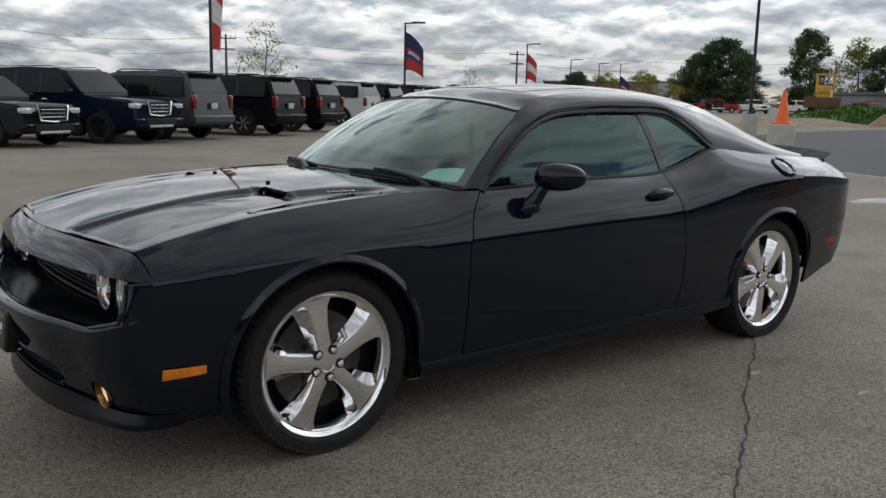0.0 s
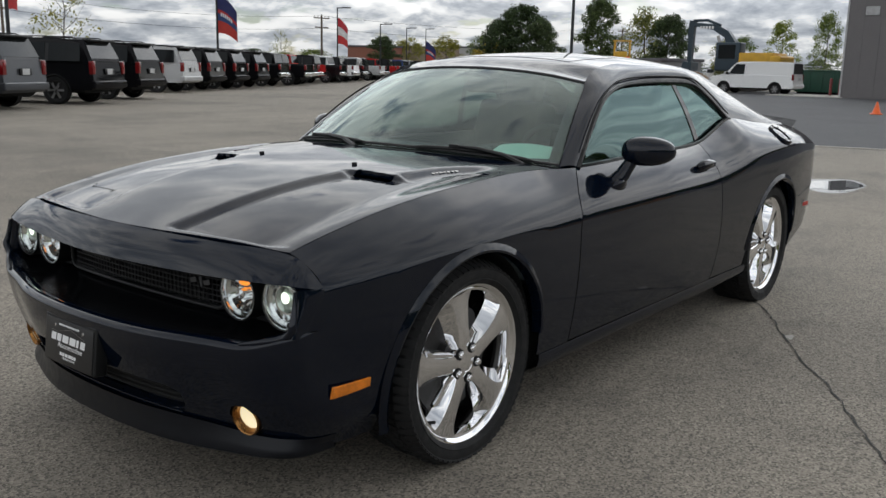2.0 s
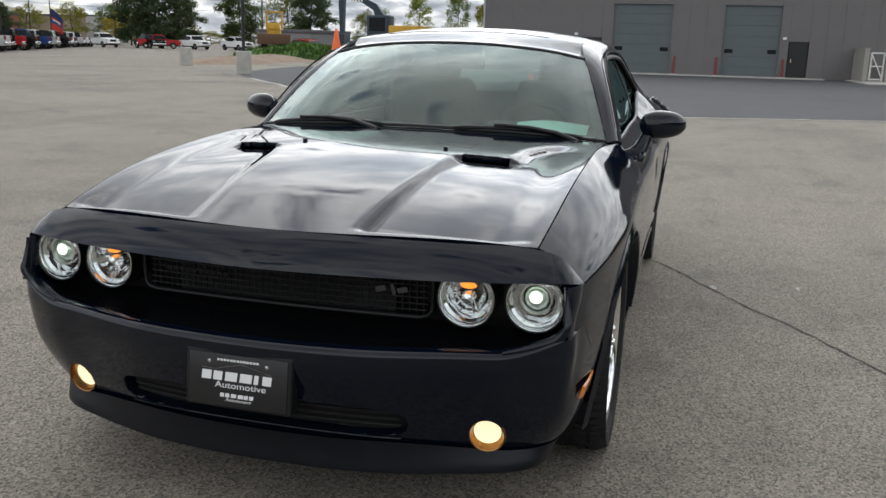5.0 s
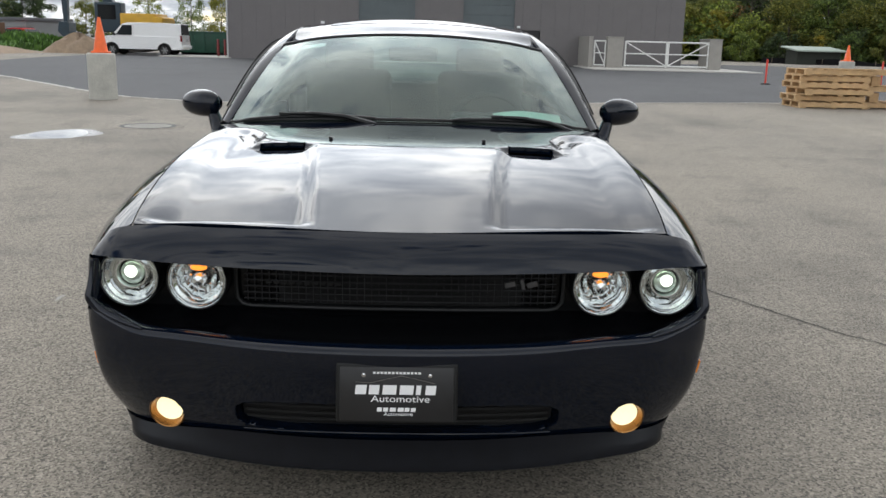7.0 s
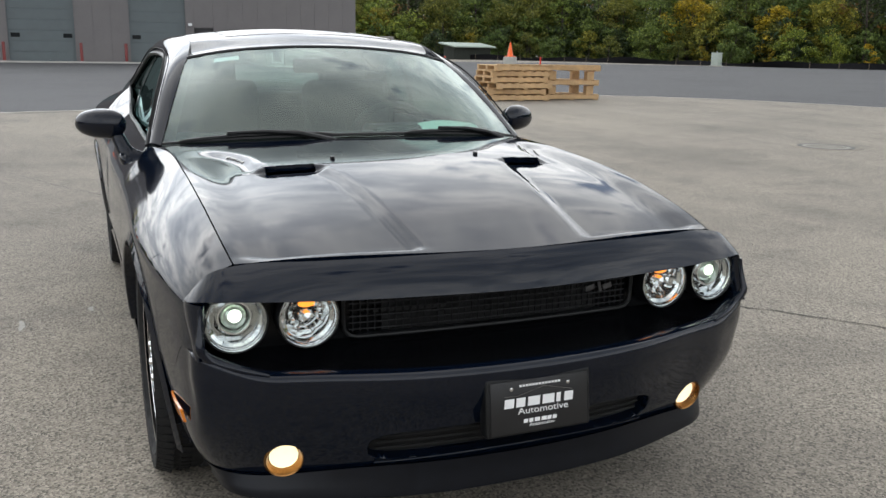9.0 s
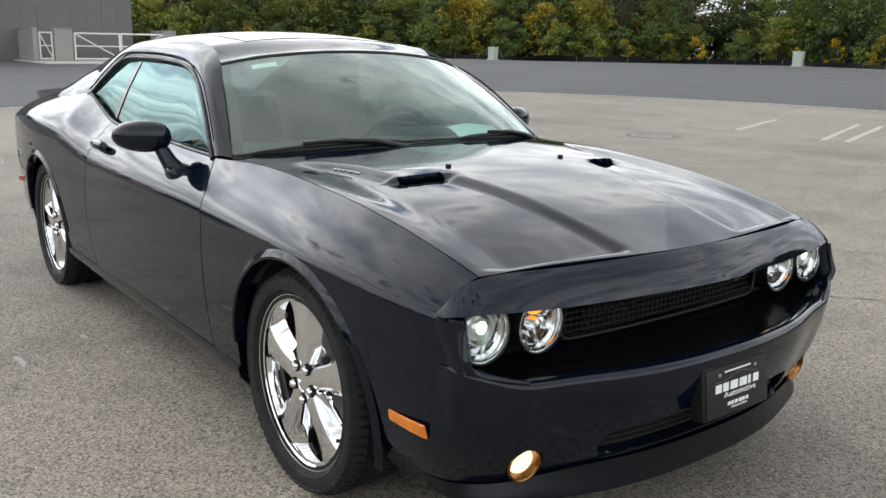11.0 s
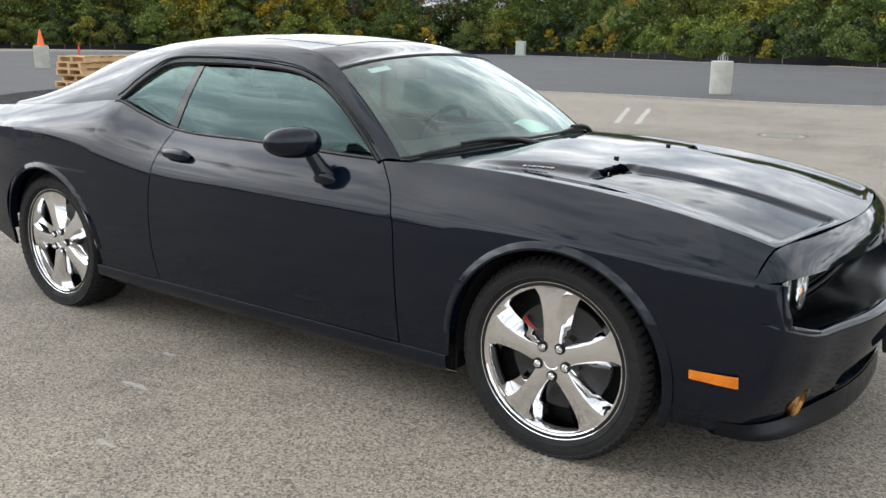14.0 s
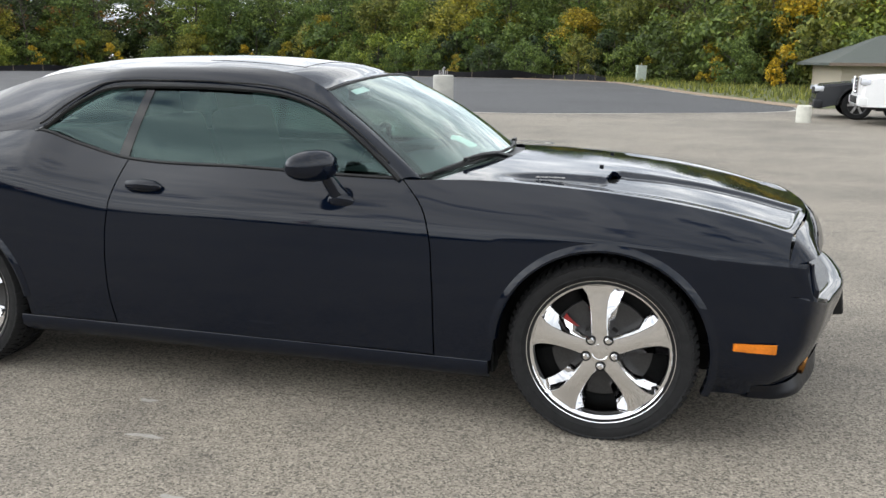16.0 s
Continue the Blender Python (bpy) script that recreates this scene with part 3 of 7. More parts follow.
def bumper(u, v):
    s, k = (1, u) if u >= 0 else (-1, -u)
    top = ledge(k)
    if v <= 1:
        z = 0.205 + (top - 0.205) * v
        p = fascia(k, min(z, 0.535))
        p[2] = z
        p[0] -= 0.045 * in_intake(p[1], z)
        if k > 0.70:
            p[1] += (side(p[0], z) - 0.0008 - p[1]) * smooth(0.70, 0.78, k) * smooth(0.28, 0.50, z)
    else:
        p = fascia(k, 0.535)
        t = v - 1
        open_ = 1 - smooth(0.68, 0.765, k)
        p[1] += (side(p[0], top) - 0.0008 - p[1]) * smooth(0.70, 0.78, k)
        fold = [(0.0, 0.0), (0.001, 0.010), (-0.010, 0.019), (-0.034, 0.024), (-0.056, 0.016)]
        i = min(int(round(t * 4)), 4)
        dx, dz = fold[i]
        p = p + np.array([dx * open_, 0, 0])
        p[2] = top + dz * open_
        p[1] -= 0.3 * abs(dx) * open_ * smooth(0.5, 0.8, k)
    return (p[0], s * p[1], p[2])


fog_k = across(0.630, 0.30)
bump_us = sorted(set(lin(-1, 1, 141) + [s * (fog_k + d) for s in (1, -1) for d in lin(-0.055, 0.055, 19)] + [s * across(0.425, 0.345) + d for s in (1, -1) for d in lin(-0.02, 0.02, 11)]))
bump_vs = sorted(set(lin(0, 1, 30) + lin(0.06, 0.60, 55)))


def fog_hole(u, v):
    x, y, z = bumper(u, v)
    return v < 1 and (abs(y) - 0.630) ** 2 + 0.8 * (z - 0.303) ** 2 < 0.047**2


bumper_ob = part("front_bumper", sheet(bumper, bump_us, bump_vs + [1.25, 1.5, 1.75, 2.0], 0.0, skip=fog_hole), BLACK, car, sharp=60)
# panel that climbs from the ledge back to the grille
def under(u, v):
    s, k = (1, u) if u >= 0 else (-1, -u)
    a = np.array(bumper(k * 0.765, 2.0))
    b = np.array([2.122 - 0.02 * k, 0.80 * k, 0.586])
    p = a + (b - a) * v + np.array([0, 0, -0.018]) * math.sin(math.pi * v)
    return (p[0], s * p[1], p[2])


SHELF = plain("dark_gloss_plastic", (0.0025, 0.0028, 0.0035), 0.2, 0.0, 0.2, 20, Specular_IOR_Level=0.14)
part("lower_grille_panel", sheet(under, lin(-1, 1, 61), lin(0, 1, 8)), SHELF, car)
# back of the recess with the lamps
def recess(u, v):
    y = 0.838 * u
    k = abs(u)
    return (2.125 - 0.015 * k**2, y * (1 - 0.02 * v), 0.575 + 0.160 * v + 0.005 * k)


part("lamp_panel", sheet(recess, lin(-1, 1, 41), lin(0, 1, 6)), SHELF, car)
for s in (1, -1):
    def corner(u, v):
        """Painted corner between the fender's front edge and the lamp opening."""
        z = 0.590 + 0.132 * v
        xf = fender_front(z) - 0.004
        yf = side(xf, z) - 0.001
        a = np.array([xf, yf])
        d = lip_c(0.93)
        b = np.array([d[0] + 0.014 + 0.03 * (1 - v) ** 1.5, d[1] - 0.010 + 0.012 * (1 - v)])
        c = np.array([(a[0] + b[0]) / 2 + 0.012, max(a[1], b[1]) + 0.002])
        if u <= 1:
            p = (1 - u) ** 2 * a + 2 * u * (1 - u) * c + u * u * b
        else:
            p = b + np.array([-0.10, -0.012]) * (u - 1) + np.array([0.004, -0.012]) * min(1, 6 * (u - 1))
        return (p[0], s * p[1], z)
    curl = path3([(q[0], s * abs(q[1]), q[2]) for q in (bumper(0.56, 1.5), bumper(0.62, 1.5), bumper(0.68, 1.5))] + [tuple(np.array(corner(1, v)) + np.array([0.004, 0, 0])) for v in (0.26, 0.42, 0.62, 0.82, 0.97)])
    part("lamp_surround", tube([curl(t) for t in lin(0, 1, 40)], [0.004 + 0.010 * math.sin(math.pi * min(1.0, 0.06 + 1.35 * t) * 0.5) * (1 - 0.75 * smooth(0.5, 0.95, t)) for t in lin(0, 1, 40)], 12), BLACK, car)
    part("lamp_corner", sheet(corner, lin(0, 1, 12) + [1.04, 1.1, 1.2, 1.6, 2.0], lin(0, 1, 12)), BLACK, car, sharp=60)
# grille: frame, fine cells, bars
GRILLE = plain("black_grille_plastic", (0.004, 0.004, 0.005), 0.5, 0.0, 0.2, 20, Specular_IOR_Level=0.3)
grille = part("grille", sheet(lambda u, v: (2.134 - 0.02 * u * u, 0.445 * u, 0.592 + 0.114 * v), lin(-1, 1, 31), lin(0, 1, 4)), DEEP_BLACK, car)
gx = lambda y: 2.150 - 0.02 * (y / 0.445) ** 2
for k in range(6):
    z = 0.606 + 0.0175 * k
    part("grille_bar", tube([(gx(y), y, z) for y in lin(-0.43, 0.43, 21)], 0.0022, 6), GRILLE, grille)
bars = bmesh.new()
for k in range(43):
    y = -0.42 + 0.02 * k
    box(0.006, 0.0025, 0.104, (gx(y) - 0.002, y, 0.650), bm=bars)
tagged(part("grille_mesh", bars, GRILLE, grille), kind="stuff")
ring = [(gx(y) + 0.008, y, z) for y, z in [(a, 0.588) for a in lin(-0.41, 0.41, 25)] + [(0.432, 0.593), (0.446, 0.608), (0.449, 0.64), (0.449, 0.70)]]
ring = [(gx(y) + 0.008, y, z) for y, z in [(-0.449, 0.70), (-0.449, 0.64), (-0.446, 0.608), (-0.432, 0.593)]] + ring
part("grille_frame", tube(ring, 0.006, 8), TRIM, grille)
for k, (y, w) in enumerate([(0.30, 0.030), (0.335, 0.010), (0.362, 0.030)]):
    part("grille_badge", box(0.004, w, 0.016 if k != 1 else 0.030, (gx(y) + 0.006, y, 0.660), 0.001, 1, Matrix.Rotation(0.25, 3, "X")), plain("dull_badge_metal", (0.10, 0.10, 0.105), 0.35, 0.8), grille)
for k in range(10):
    y = -0.36 + 0.021 * k
    part("grille_letter_bar", box(0.004, 0.015, 0.009, (gx(y) + 0.006, y, 0.655), 0.001, 1), TRIM, grille)

# lamps
def facets(r, x, y, low):
    """A pressed reflector: a bowl with stepped radial facets."""
    bm = bmesh.new()
    rows = []
    for q, d in ((1.0, 0.010), (0.94, -0.004), (0.80, -0.012), (0.76, -0.010), (0.58, -0.030), (0.40, -0.042), (0.16, -0.052)):
        ring = []
        for k in range(36):
            a = 2 * math.pi * k / 36
            w = 0.0 if q > 0.7 else 0.0009 * (1 if (k // 2) % 2 else -1)
            ring.append(bm.verts.new((x + d + w, y + q * r * math.cos(a), low + q * r * math.sin(a))))
        rows.append(ring)
    for a, b in zip(rows, rows[1:]):
        for k in range(36):
            bm.faces.new((a[k], a[(k + 1) % 36], b[(k + 1) % 36], b[k]))
    bm.faces.new(rows[-1])
    return bm


def lamp(y, r, low, amber):
    x = 2.172 - 0.022 * (abs(y) / 0.8) ** 2
    top = part("headlight", lathe([(r + 0.004, x - 0.05), (r + 0.005, x + 0.008), (r + 0.003, x + 0.013), (r, x + 0.010), (r * 0.94, x - 0.012)], 40, "x", at=(0, y, low)), TRIM, car, "round projector headlight behind a clear lens")
    part("reflector", facets(r, x, y, low), plain("bright_reflector", (0.80, 0.82, 0.81), 0.07, 1.0, 0.05), top, sharp=12)
    part("bezel_ring", lathe([(r * 0.97, x + 0.004), (r * 0.93, x + 0.009), (r * 0.89, x + 0.003), (r * 0.90, x - 0.006)], 40, "x", at=(0, y, low)), CHROME, top)
    # cover over the bulb, and ribs of the bowl
    for k in range(8):
        a = 2 * math.pi * (k + 0.4) / 8
        q0, q1 = r * 0.50, r * 0.84
        part("reflector_rib", tube([(x - 0.034, y + q0 * math.cos(a), low + q0 * math.sin(a)), (x - 0.010, y + q1 * math.cos(a), low + q1 * math.sin(a))], 0.0016, 6), plain("rib_shade", (0.10, 0.10, 0.10), 0.3, 0.6), top)
    if amber:
        bm = bmesh.new()
        bmesh.ops.create_uvsphere(bm, u_segments=16, v_segments=10, radius=0.012, matrix=Matrix.Translation((x - 0.018, y, low + 0.030)) @ Matrix.Diagonal((0.9, 1.9, 0.75, 1)))
        part("indicator_bulb", bm, glow("amber_bulb", (1.0, 0.30, 0.03), 1.5), top)
        part("bulb_cap", lathe([(0.001, x + 0.001), (0.014, x - 0.003), (0.019, x - 0.016), (0.020, x - 0.036)], 24, "x", at=(0, y, low - 0.004)), CHROME, top)
    else:
        ball = bmesh.new()
        bmesh.ops.create_uvsphere(ball, u_segments=24, v_segments=12, radius=0.033, matrix=Matrix.Translation((x - 0.026, y, low + 0.006)) @ Matrix.Diagonal((0.6, 1, 1, 1)))
        part("projector", ball, plain("projector_glass", (0.78, 0.88, 0.78), 0.10, 0.6, 0.1), top)
        part("projector_ring", lathe([(0.034, x - 0.030), (0.039, x - 0.008), (0.043, x - 0.008), (0.046, x - 0.026)], 32, "x", at=(0, y, low + 0.006)), CHROME, top)
        spot = lathe([(0.001, x - 0.0045), (0.017, x - 0.0066)], 20, "x", at=(0, y, low + 0.012))
        part("hot_spot", spot, glow("lit_projector", (0.90, 1.0, 0.84), 2.2), top)
    dome = lathe([(r * math.cos(t), x + 0.010 + 0.010 * math.sin(t)) for t in lin(0, math.pi / 2 - 0.02, 7)], 40, "x", at=(0, y, low))
    lens = part("lens", dome, CLEAR, top)
    lens.visible_shadow = False


for s in (1, -1):
    lamp(s * 0.731, 0.077, 0.667, False)
    lamp(s * 0.548, 0.077, 0.663, True)
    # fog lamp in its round cup
    bm = lathe([(0.052, -0.040), (0.052, -0.001), (0.049, 0.003), (0.046, 0.001), (0.041, -0.012), (0.036, -0.026)], 32, "x")
    kf = across(0.630, 0.300)
    run = fascia(kf + 0.02, 0.30) - fascia(kf - 0.02, 0.30)
    turn = Matrix.Rotation(s * 0.45 * math.atan2(-run[0], run[1]), 4, "Z") @ Matrix.Rotation(0.18, 4, "Y")
    at = Matrix.Translation((fascia(kf, 0.300)[0] + 0.002, s * 0.630, 0.305)) @ turn
    bm.transform(at)
    fog = part("fog_lamp", bm, plain("bronze_bezel", (0.30, 0.15, 0.05), 0.25, 1.0), car, "lit fog lamp in a bronze-coloured cup")
    bm = lathe([(0.0375, -0.018), (0.028, -0.023), (0.001, -0.026)], 32, "x")
    bm.transform(at)
    part("fog_bulb", bm, glow("fog_beam", (1.0, 0.84, 0.55), 1.05), fog)
    bm = lathe([(0.044 * math.cos(t), -0.010 + 0.008 * math.sin(t)) for t in lin(0, 1.55, 6)], 32, "x")
    bm.transform(at)
    part("fog_lens", bm, CLEAR, fog).visible_shadow = False
    # amber marker on the side of the bumper
    def marker(u, v):
        x, z = 1.940 + 0.150 * u, 0.393 + 0.030 * v - 0.010 * u * (0.5 - v)
        k = 1.0
        lo, hi = 0.5, 1.0
        for _ in range(24):
            k = (lo + hi) / 2
            if fascia(k, z)[0] > x:
                lo = k
            else:
                hi = k
        rise = 0.007 if 0.01 < u < 0.99 and 0.05 < v < 0.95 else 0.001
        return (x, s * (fascia(k, z)[1] + rise), z)
    part("side_marker", sheet(marker, [0, 0.02, 0.06, 0.3, 0.6, 0.9, 0.97, 1], [0, 0.06, 0.2, 0.5, 0.8, 0.94, 1]), AMBER, car, "amber side marker lamp")

# near-black sheet that puts the lower intake's inner shade into colour; chin spoiler
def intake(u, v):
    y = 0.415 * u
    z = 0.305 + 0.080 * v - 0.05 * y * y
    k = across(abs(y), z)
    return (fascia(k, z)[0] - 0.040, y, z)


part("lower_intake", sheet(intake, lin(-1, 1, 41), lin(0, 1, 7)), DEEP_BLACK, car)
# bars in the same near-black, their shade in the colour too
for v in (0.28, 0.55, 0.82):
    part("intake_bar", tube([(p[0] + 0.012, p[1], p[2]) for p in (intake(u, v) for u in lin(-0.97, 0.97, 31))], 0.004, 6), DEEP_BLACK, car)
lip_line = [(fascia(across(abs(y), 0.297), 0.297)[0] + 0.0015, y, 0.2975 - 0.05 * y * y) for y in lin(-0.41, 0.41, 41)]
part("intake_lip", tube(lip_line, 0.003, 6), BLACK, car)

def chin(u, v):
    s, k = (1, u) if u >= 0 else (-1, -u)
    base = fascia(k * 0.858, 0.290 - 0.040 * smooth(0.35, 0.9, k))
    low = fascia(k * 0.858, 0.205)
    out = 0.048 * (1 - smooth(0.86, 1.0, k)) + 0.012
    d = np.array([math.cos(0.9 * k**1.6), 0.5 * math.sin(0.9 * k**1.6), 0])
    pts = [base + d * 0.004, low + d * (out * 0.75 + 0.01) + np.array([0, 0, 0.050 * (1 - 0.7 * k)]), low + d * out + np.array([0, 0, 0.012]), low + d * out + np.array([0, 0, -0.006]), low + d * (out - 0.012) + np.array([0, 0, -0.014]), low - d * 0.06 + np.array([0, 0, -0.010])]
    p = pts[int(v)] + np.array([0, 0, -0.013 + 0.014 * k**2.6])
    return (p[0], s * p[1], p[2])


part("chin_spoiler", sheet(chin, lin(-1, 1, 71), [0, 1, 2, 3, 4, 5]), plain("matt_black_plastic", (0.0045, 0.0055, 0.0085), 0.36, 0.0, 0.25, 25, Specular_IOR_Level=0.26), car, sharp=50)

# dealer plate on its bracket
bracket = part("plate_bracket", box(0.046, 0.306, 0.156, (2.385, 0, 0.443), 0.010, 3, Matrix.Rotation(-0.12, 3, "Y")), TRIM, car)
plate = part("dealer_plate", box(0.004, 0.284, 0.139, (2.4090, 0, 0.4435), 0.0015, 2, Matrix.Rotation(-0.12, 3, "Y")), plain("black_plate", (0.01, 0.01, 0.011), 0.35), bracket, "black dealer plate with white print")
PLATE = Matrix.Translation((2.4113, 0, 0.4435)) @ Matrix.Rotation(-0.12, 4, "Y") @ Matrix.Diagonal((1, 0.94, 0.92, 1)) @ Matrix(((0, 0, 1, 0), (1, 0, 0, 0), (0, 1, 0, 0), (0, 0, 0, 1)))


def print_bar(x, y, w, h, slant=0.0):
    prism([(x - w / 2, y - h / 2), (x + w / 2, y - h / 2), (x + w / 2 + slant * h, y + h / 2), (x - w / 2 + slant * h, y + h / 2)], 0.0008, PLATE, LETTERS)


LETTERS = bmesh.new()
for k in range(6):
    w = 0.034 if k in (2, 3) else 0.026
    print_bar([-0.1045, -0.0695, -0.0285, 0.017, 0.0485, 0.081][k] + 0.008, 0.013, w * [1.12, 1.05, 1.08, 1.08, 0.5, 1.05][k], 0.026, 0.10)
    print_bar([-0.051, -0.0345, -0.0155, 0.006, 0.0225, 0.039][k] + 0.005, -0.042, w * 0.48, 0.011, 0.12)
for k in range(13):
    print_bar(-0.06 + 0.01 * k, 0.060, 0.007, 0.006)
tagged(part("plate_print", LETTERS, WHITE, bracket), kind="stuff")
words("Automotive", 0.026, WHITE, bracket, PLATE @ Matrix.Translation((0.010, -0.013, 0)), stretch=1.25)
words("Automotive", 0.0135, WHITE, bracket, PLATE @ Matrix.Translation((0.005, -0.055, 0)), stretch=1.2)
part("plate_line", tube([PLATE @ Vector((x, y, 0.0008)) for x, y in [(-0.11, 0.034), (-0.07, 0.032), (-0.03, 0.042), (0.012, 0.052), (0.05, 0.044), (0.10, 0.032)]], 0.0006, 4), STEEL, bracket)
for s in (1, -1):
    part("plate_screw", lathe([(0.0055, 0), (0.005, 0.003), (0.001, 0.004)], 14, "x", at=(2.4035, s * 0.083, 0.492)), CHROME, bracket)

# ---- greenhouse
ws_low = path3([(0.740, 0.757, 0.950), (0.835, 0.60, 0.968), (0.915, 0.30, 0.985), (0.940, 0, 0.990), (0.915, -0.30, 0.985), (0.835, -0.60, 0.968), (0.740, -0.757, 0.950)])
ws_top = path3([(0.275, 0.594, 1.279), (0.318, 0.45, 1.308), (0.348, 0.22, 1.330), (0.355, 0, 1.336), (0.348, -0.22, 1.330), (0.318, -0.45, 1.308), (0.275, -0.594, 1.279)])


def screen(u, v):
    a, b = ws_low(u), ws_top(u)
    p = a + (b - a) * v
    n = np.array([0.55, 0, 0.83]) * 0.030 * math.sin(math.pi * v) * (0.5 + 0.5 * math.sin(math.pi * u))
    return tuple(p + n)


windscreen = part("windscreen", sheet(screen, lin(0, 1, 41), lin(0, 1, 15), flip=True), WINDSCREEN, car, turn=False)
windscreen.visible_shadow = False
for edge, pts in (("top", [screen(u, 0.985) for u in lin(0.0, 1, 41)]), ("low", [screen(u, 0.02) for u in lin(0, 1, 41)])):
    part("windscreen_seal", tube(pts, 0.007, 6), TRIM, car)
# printed black band inside the glass edge
for v0, v1 in ((0.0, 0.035), (0.95, 1.0)):
    part("windscreen_band", sheet(lambda u, v: tuple(np.array(screen(u, v0 + (v1 - v0) * v)) - np.array([0.004, 0, 0.006])), lin(0, 1, 31), [0, 0.5, 1]), DEEP_BLACK, car)
for u0, u1 in ((0.0, 0.030), (0.970, 1.0)):
    part("windscreen_band", sheet(lambda u, v: tuple(np.array(screen(u0 + (u1 - u0) * u, v)) - np.array([0.004, 0, 0.006])), [0, 0.5, 1], lin(0, 1, 11)), DEEP_BLACK, car)
# cowl between hood and glass
part("cowl", sheet(lambda u, v: tuple(np.array([cowl_x(0.75 - 1.5 * u) + 0.02, 0.75 - 1.5 * u, hood_z(cowl_x(0.75 - 1.5 * u), 0.75 - 1.5 * u) - 0.022]) * (1 - v) + (np.array(screen(u, 0.03)) - np.array([0.03, 0, 0.018])) * v), lin(0, 1, 31), [0, 0.5, 1]), TRIM, car)

# window opening's upper edge from the mirror corner over the door to the quarter tip, and on to the deck
OUT = [(0.668, 0.805, 0.948), (0.56, 0.772, 1.038), (0.42, 0.732, 1.140), (0.29, 0.698, 1.212), (0.11, 0.668, 1.265), (-0.16, 0.655, 1.284), (-0.50, 0.655, 1.287), (-0.70, 0.664, 1.276), (-0.80, 0.684, 1.236), (-0.90, 0.712, 1.175), (-1.03, 0.757, 1.086), (-1.30, 0.770, 1.065), (-1.55, 0.775, 1.045), (-1.95, 0.750, 1.022)]
INN = [(0.742, 0.762, 0.952), (0.62, 0.718, 1.046), (0.49, 0.672, 1.140), (0.375, 0.630, 1.215), (0.268, 0.590, 1.288), (0.10, 0.560, 1.346), (-0.30, 0.545, 1.372), (-0.60, 0.540, 1.370), (-0.80, 0.535, 1.360), (-1.00, 0.530, 1.340), (-1.20, 0.535, 1.300), (-1.45, 0.550, 1.222), (-1.70, 0.575, 1.130), (-1.98, 0.600, 1.030)]
KS = [0, 0.06, 0.12, 0.17, 0.23, 0.30, 0.40, 0.47, 0.53, 0.59, 0.67, 0.76, 0.86, 1.0]
out_c, inn_c = path3(OUT, KS), path3(INN, KS)


def rail(s):
    def f(u, v):
        a, b = out_c(u), inn_c(u)
        p = a + (b - a) * v
        bow = 0.018 + 0.024 * smooth(0.18, 0.5, u) * (1 - 0.35 * smooth(0.75, 1.0, u))
        n = np.array([0.25 * (1 - smooth(0.2, 0.3, u)), 0.62, 0.60])
        p = p + n * bow * 4 * v * (1 - v) * (1 - 0.35 * v)
        return (p[0], s * p[1], p[2])
    return f


roof_mid = hermite([-1.30, -1.1, -0.8, -0.45, -0.1, 0.15, 0.36], [1.352, 1.385, 1.410, 1.418, 1.408, 1.381, 1.339])
roof_front = lambda y: 0.357 - 0.085 * (abs(y) / 0.594) ** 2.2
roof_back = -1.18


def roof_at(x, y):
    iy = float(np.interp(x, [p[0] for p in INN[::-1]], [p[1] for p in INN[::-1]]))
    iz = float(np.interp(x, [p[0] for p in INN[::-1]], [p[2] for p in INN[::-1]]))
    return roof_mid(x) + (iz - roof_mid(x)) * (abs(y) / (min(0.594, iy) - 0.004)) ** 2.2


def roof(u, v):
    y0 = v * 0.585
    x = roof_front(y0) + (roof_back - roof_front(y0)) * u
    i = np.interp(x, [p[0] for p in INN[::-1]], [p[1] for p in INN[::-1]])
    iz = np.interp(x, [p[0] for p in INN[::-1]], [p[2] for p in INN[::-1]])
    e = smooth(0.0, 0.30, u)
    lim = min(0.594, i) - 0.004
    y = v * lim
    front_z = float(np.interp(abs(y0), [0, 0.22, 0.45, 0.594], [1.338, 1.332, 1.310, 1.281]))
    m = roof_mid(x)
    z = m + (iz - m) * abs(v) ** 2.2
    z = front_z + (z - front_z) * (1 - (1 - u / 0.12) ** 2) if u < 0.12 else z
    return (x, y, z)


part("roof", sheet(roof, lin(0, 1, 48), lin(-1, 1, 41), 0.012, flip=True), BLACK, car)
sun_panel = part("sunroof", sheet(lambda u, v: (0.10 - 0.46 * u, 0.40 * v, roof_at(0.10 - 0.46 * u, 0.40 * v) + 0.0015), lin(0, 1, 14), lin(-1, 1, 17), 0.005, flip=True), BLACK, car)
# rear window and deck
def rear_glass(u, v):
    x = -1.18 - 0.80 * u
    ey, ez = (float(np.interp(x, [p[0] for p in INN[::-1]], [p[i] for p in INN[::-1]])) for i in (1, 2))
    return (x, v * (ey - 0.004), ez - 0.004 + ((roof_mid(-1.18) - 1.305) * (1 - u) ** 2 + 0.012 * math.sin(math.pi * u)) * (1 - v * v))


part("rear_window", sheet(rear_glass, lin(0, 1, 16), lin(-1, 1, 15), flip=True), REARGLASS, car, turn=False).visible_shadow = False
part("trunk_lid", sheet(lambda u, v: (-1.97 - 0.47 * u, v * (belt_y(-1.97 - 0.47 * u) - 0.01), 1.030 + (belt_z(-1.97 - 0.47 * u) - 1.030) * abs(v) ** 3 - 0.03 * u), lin(0, 1, 12), lin(-1, 1, 25), 0.02, flip=True), BLACK, car)
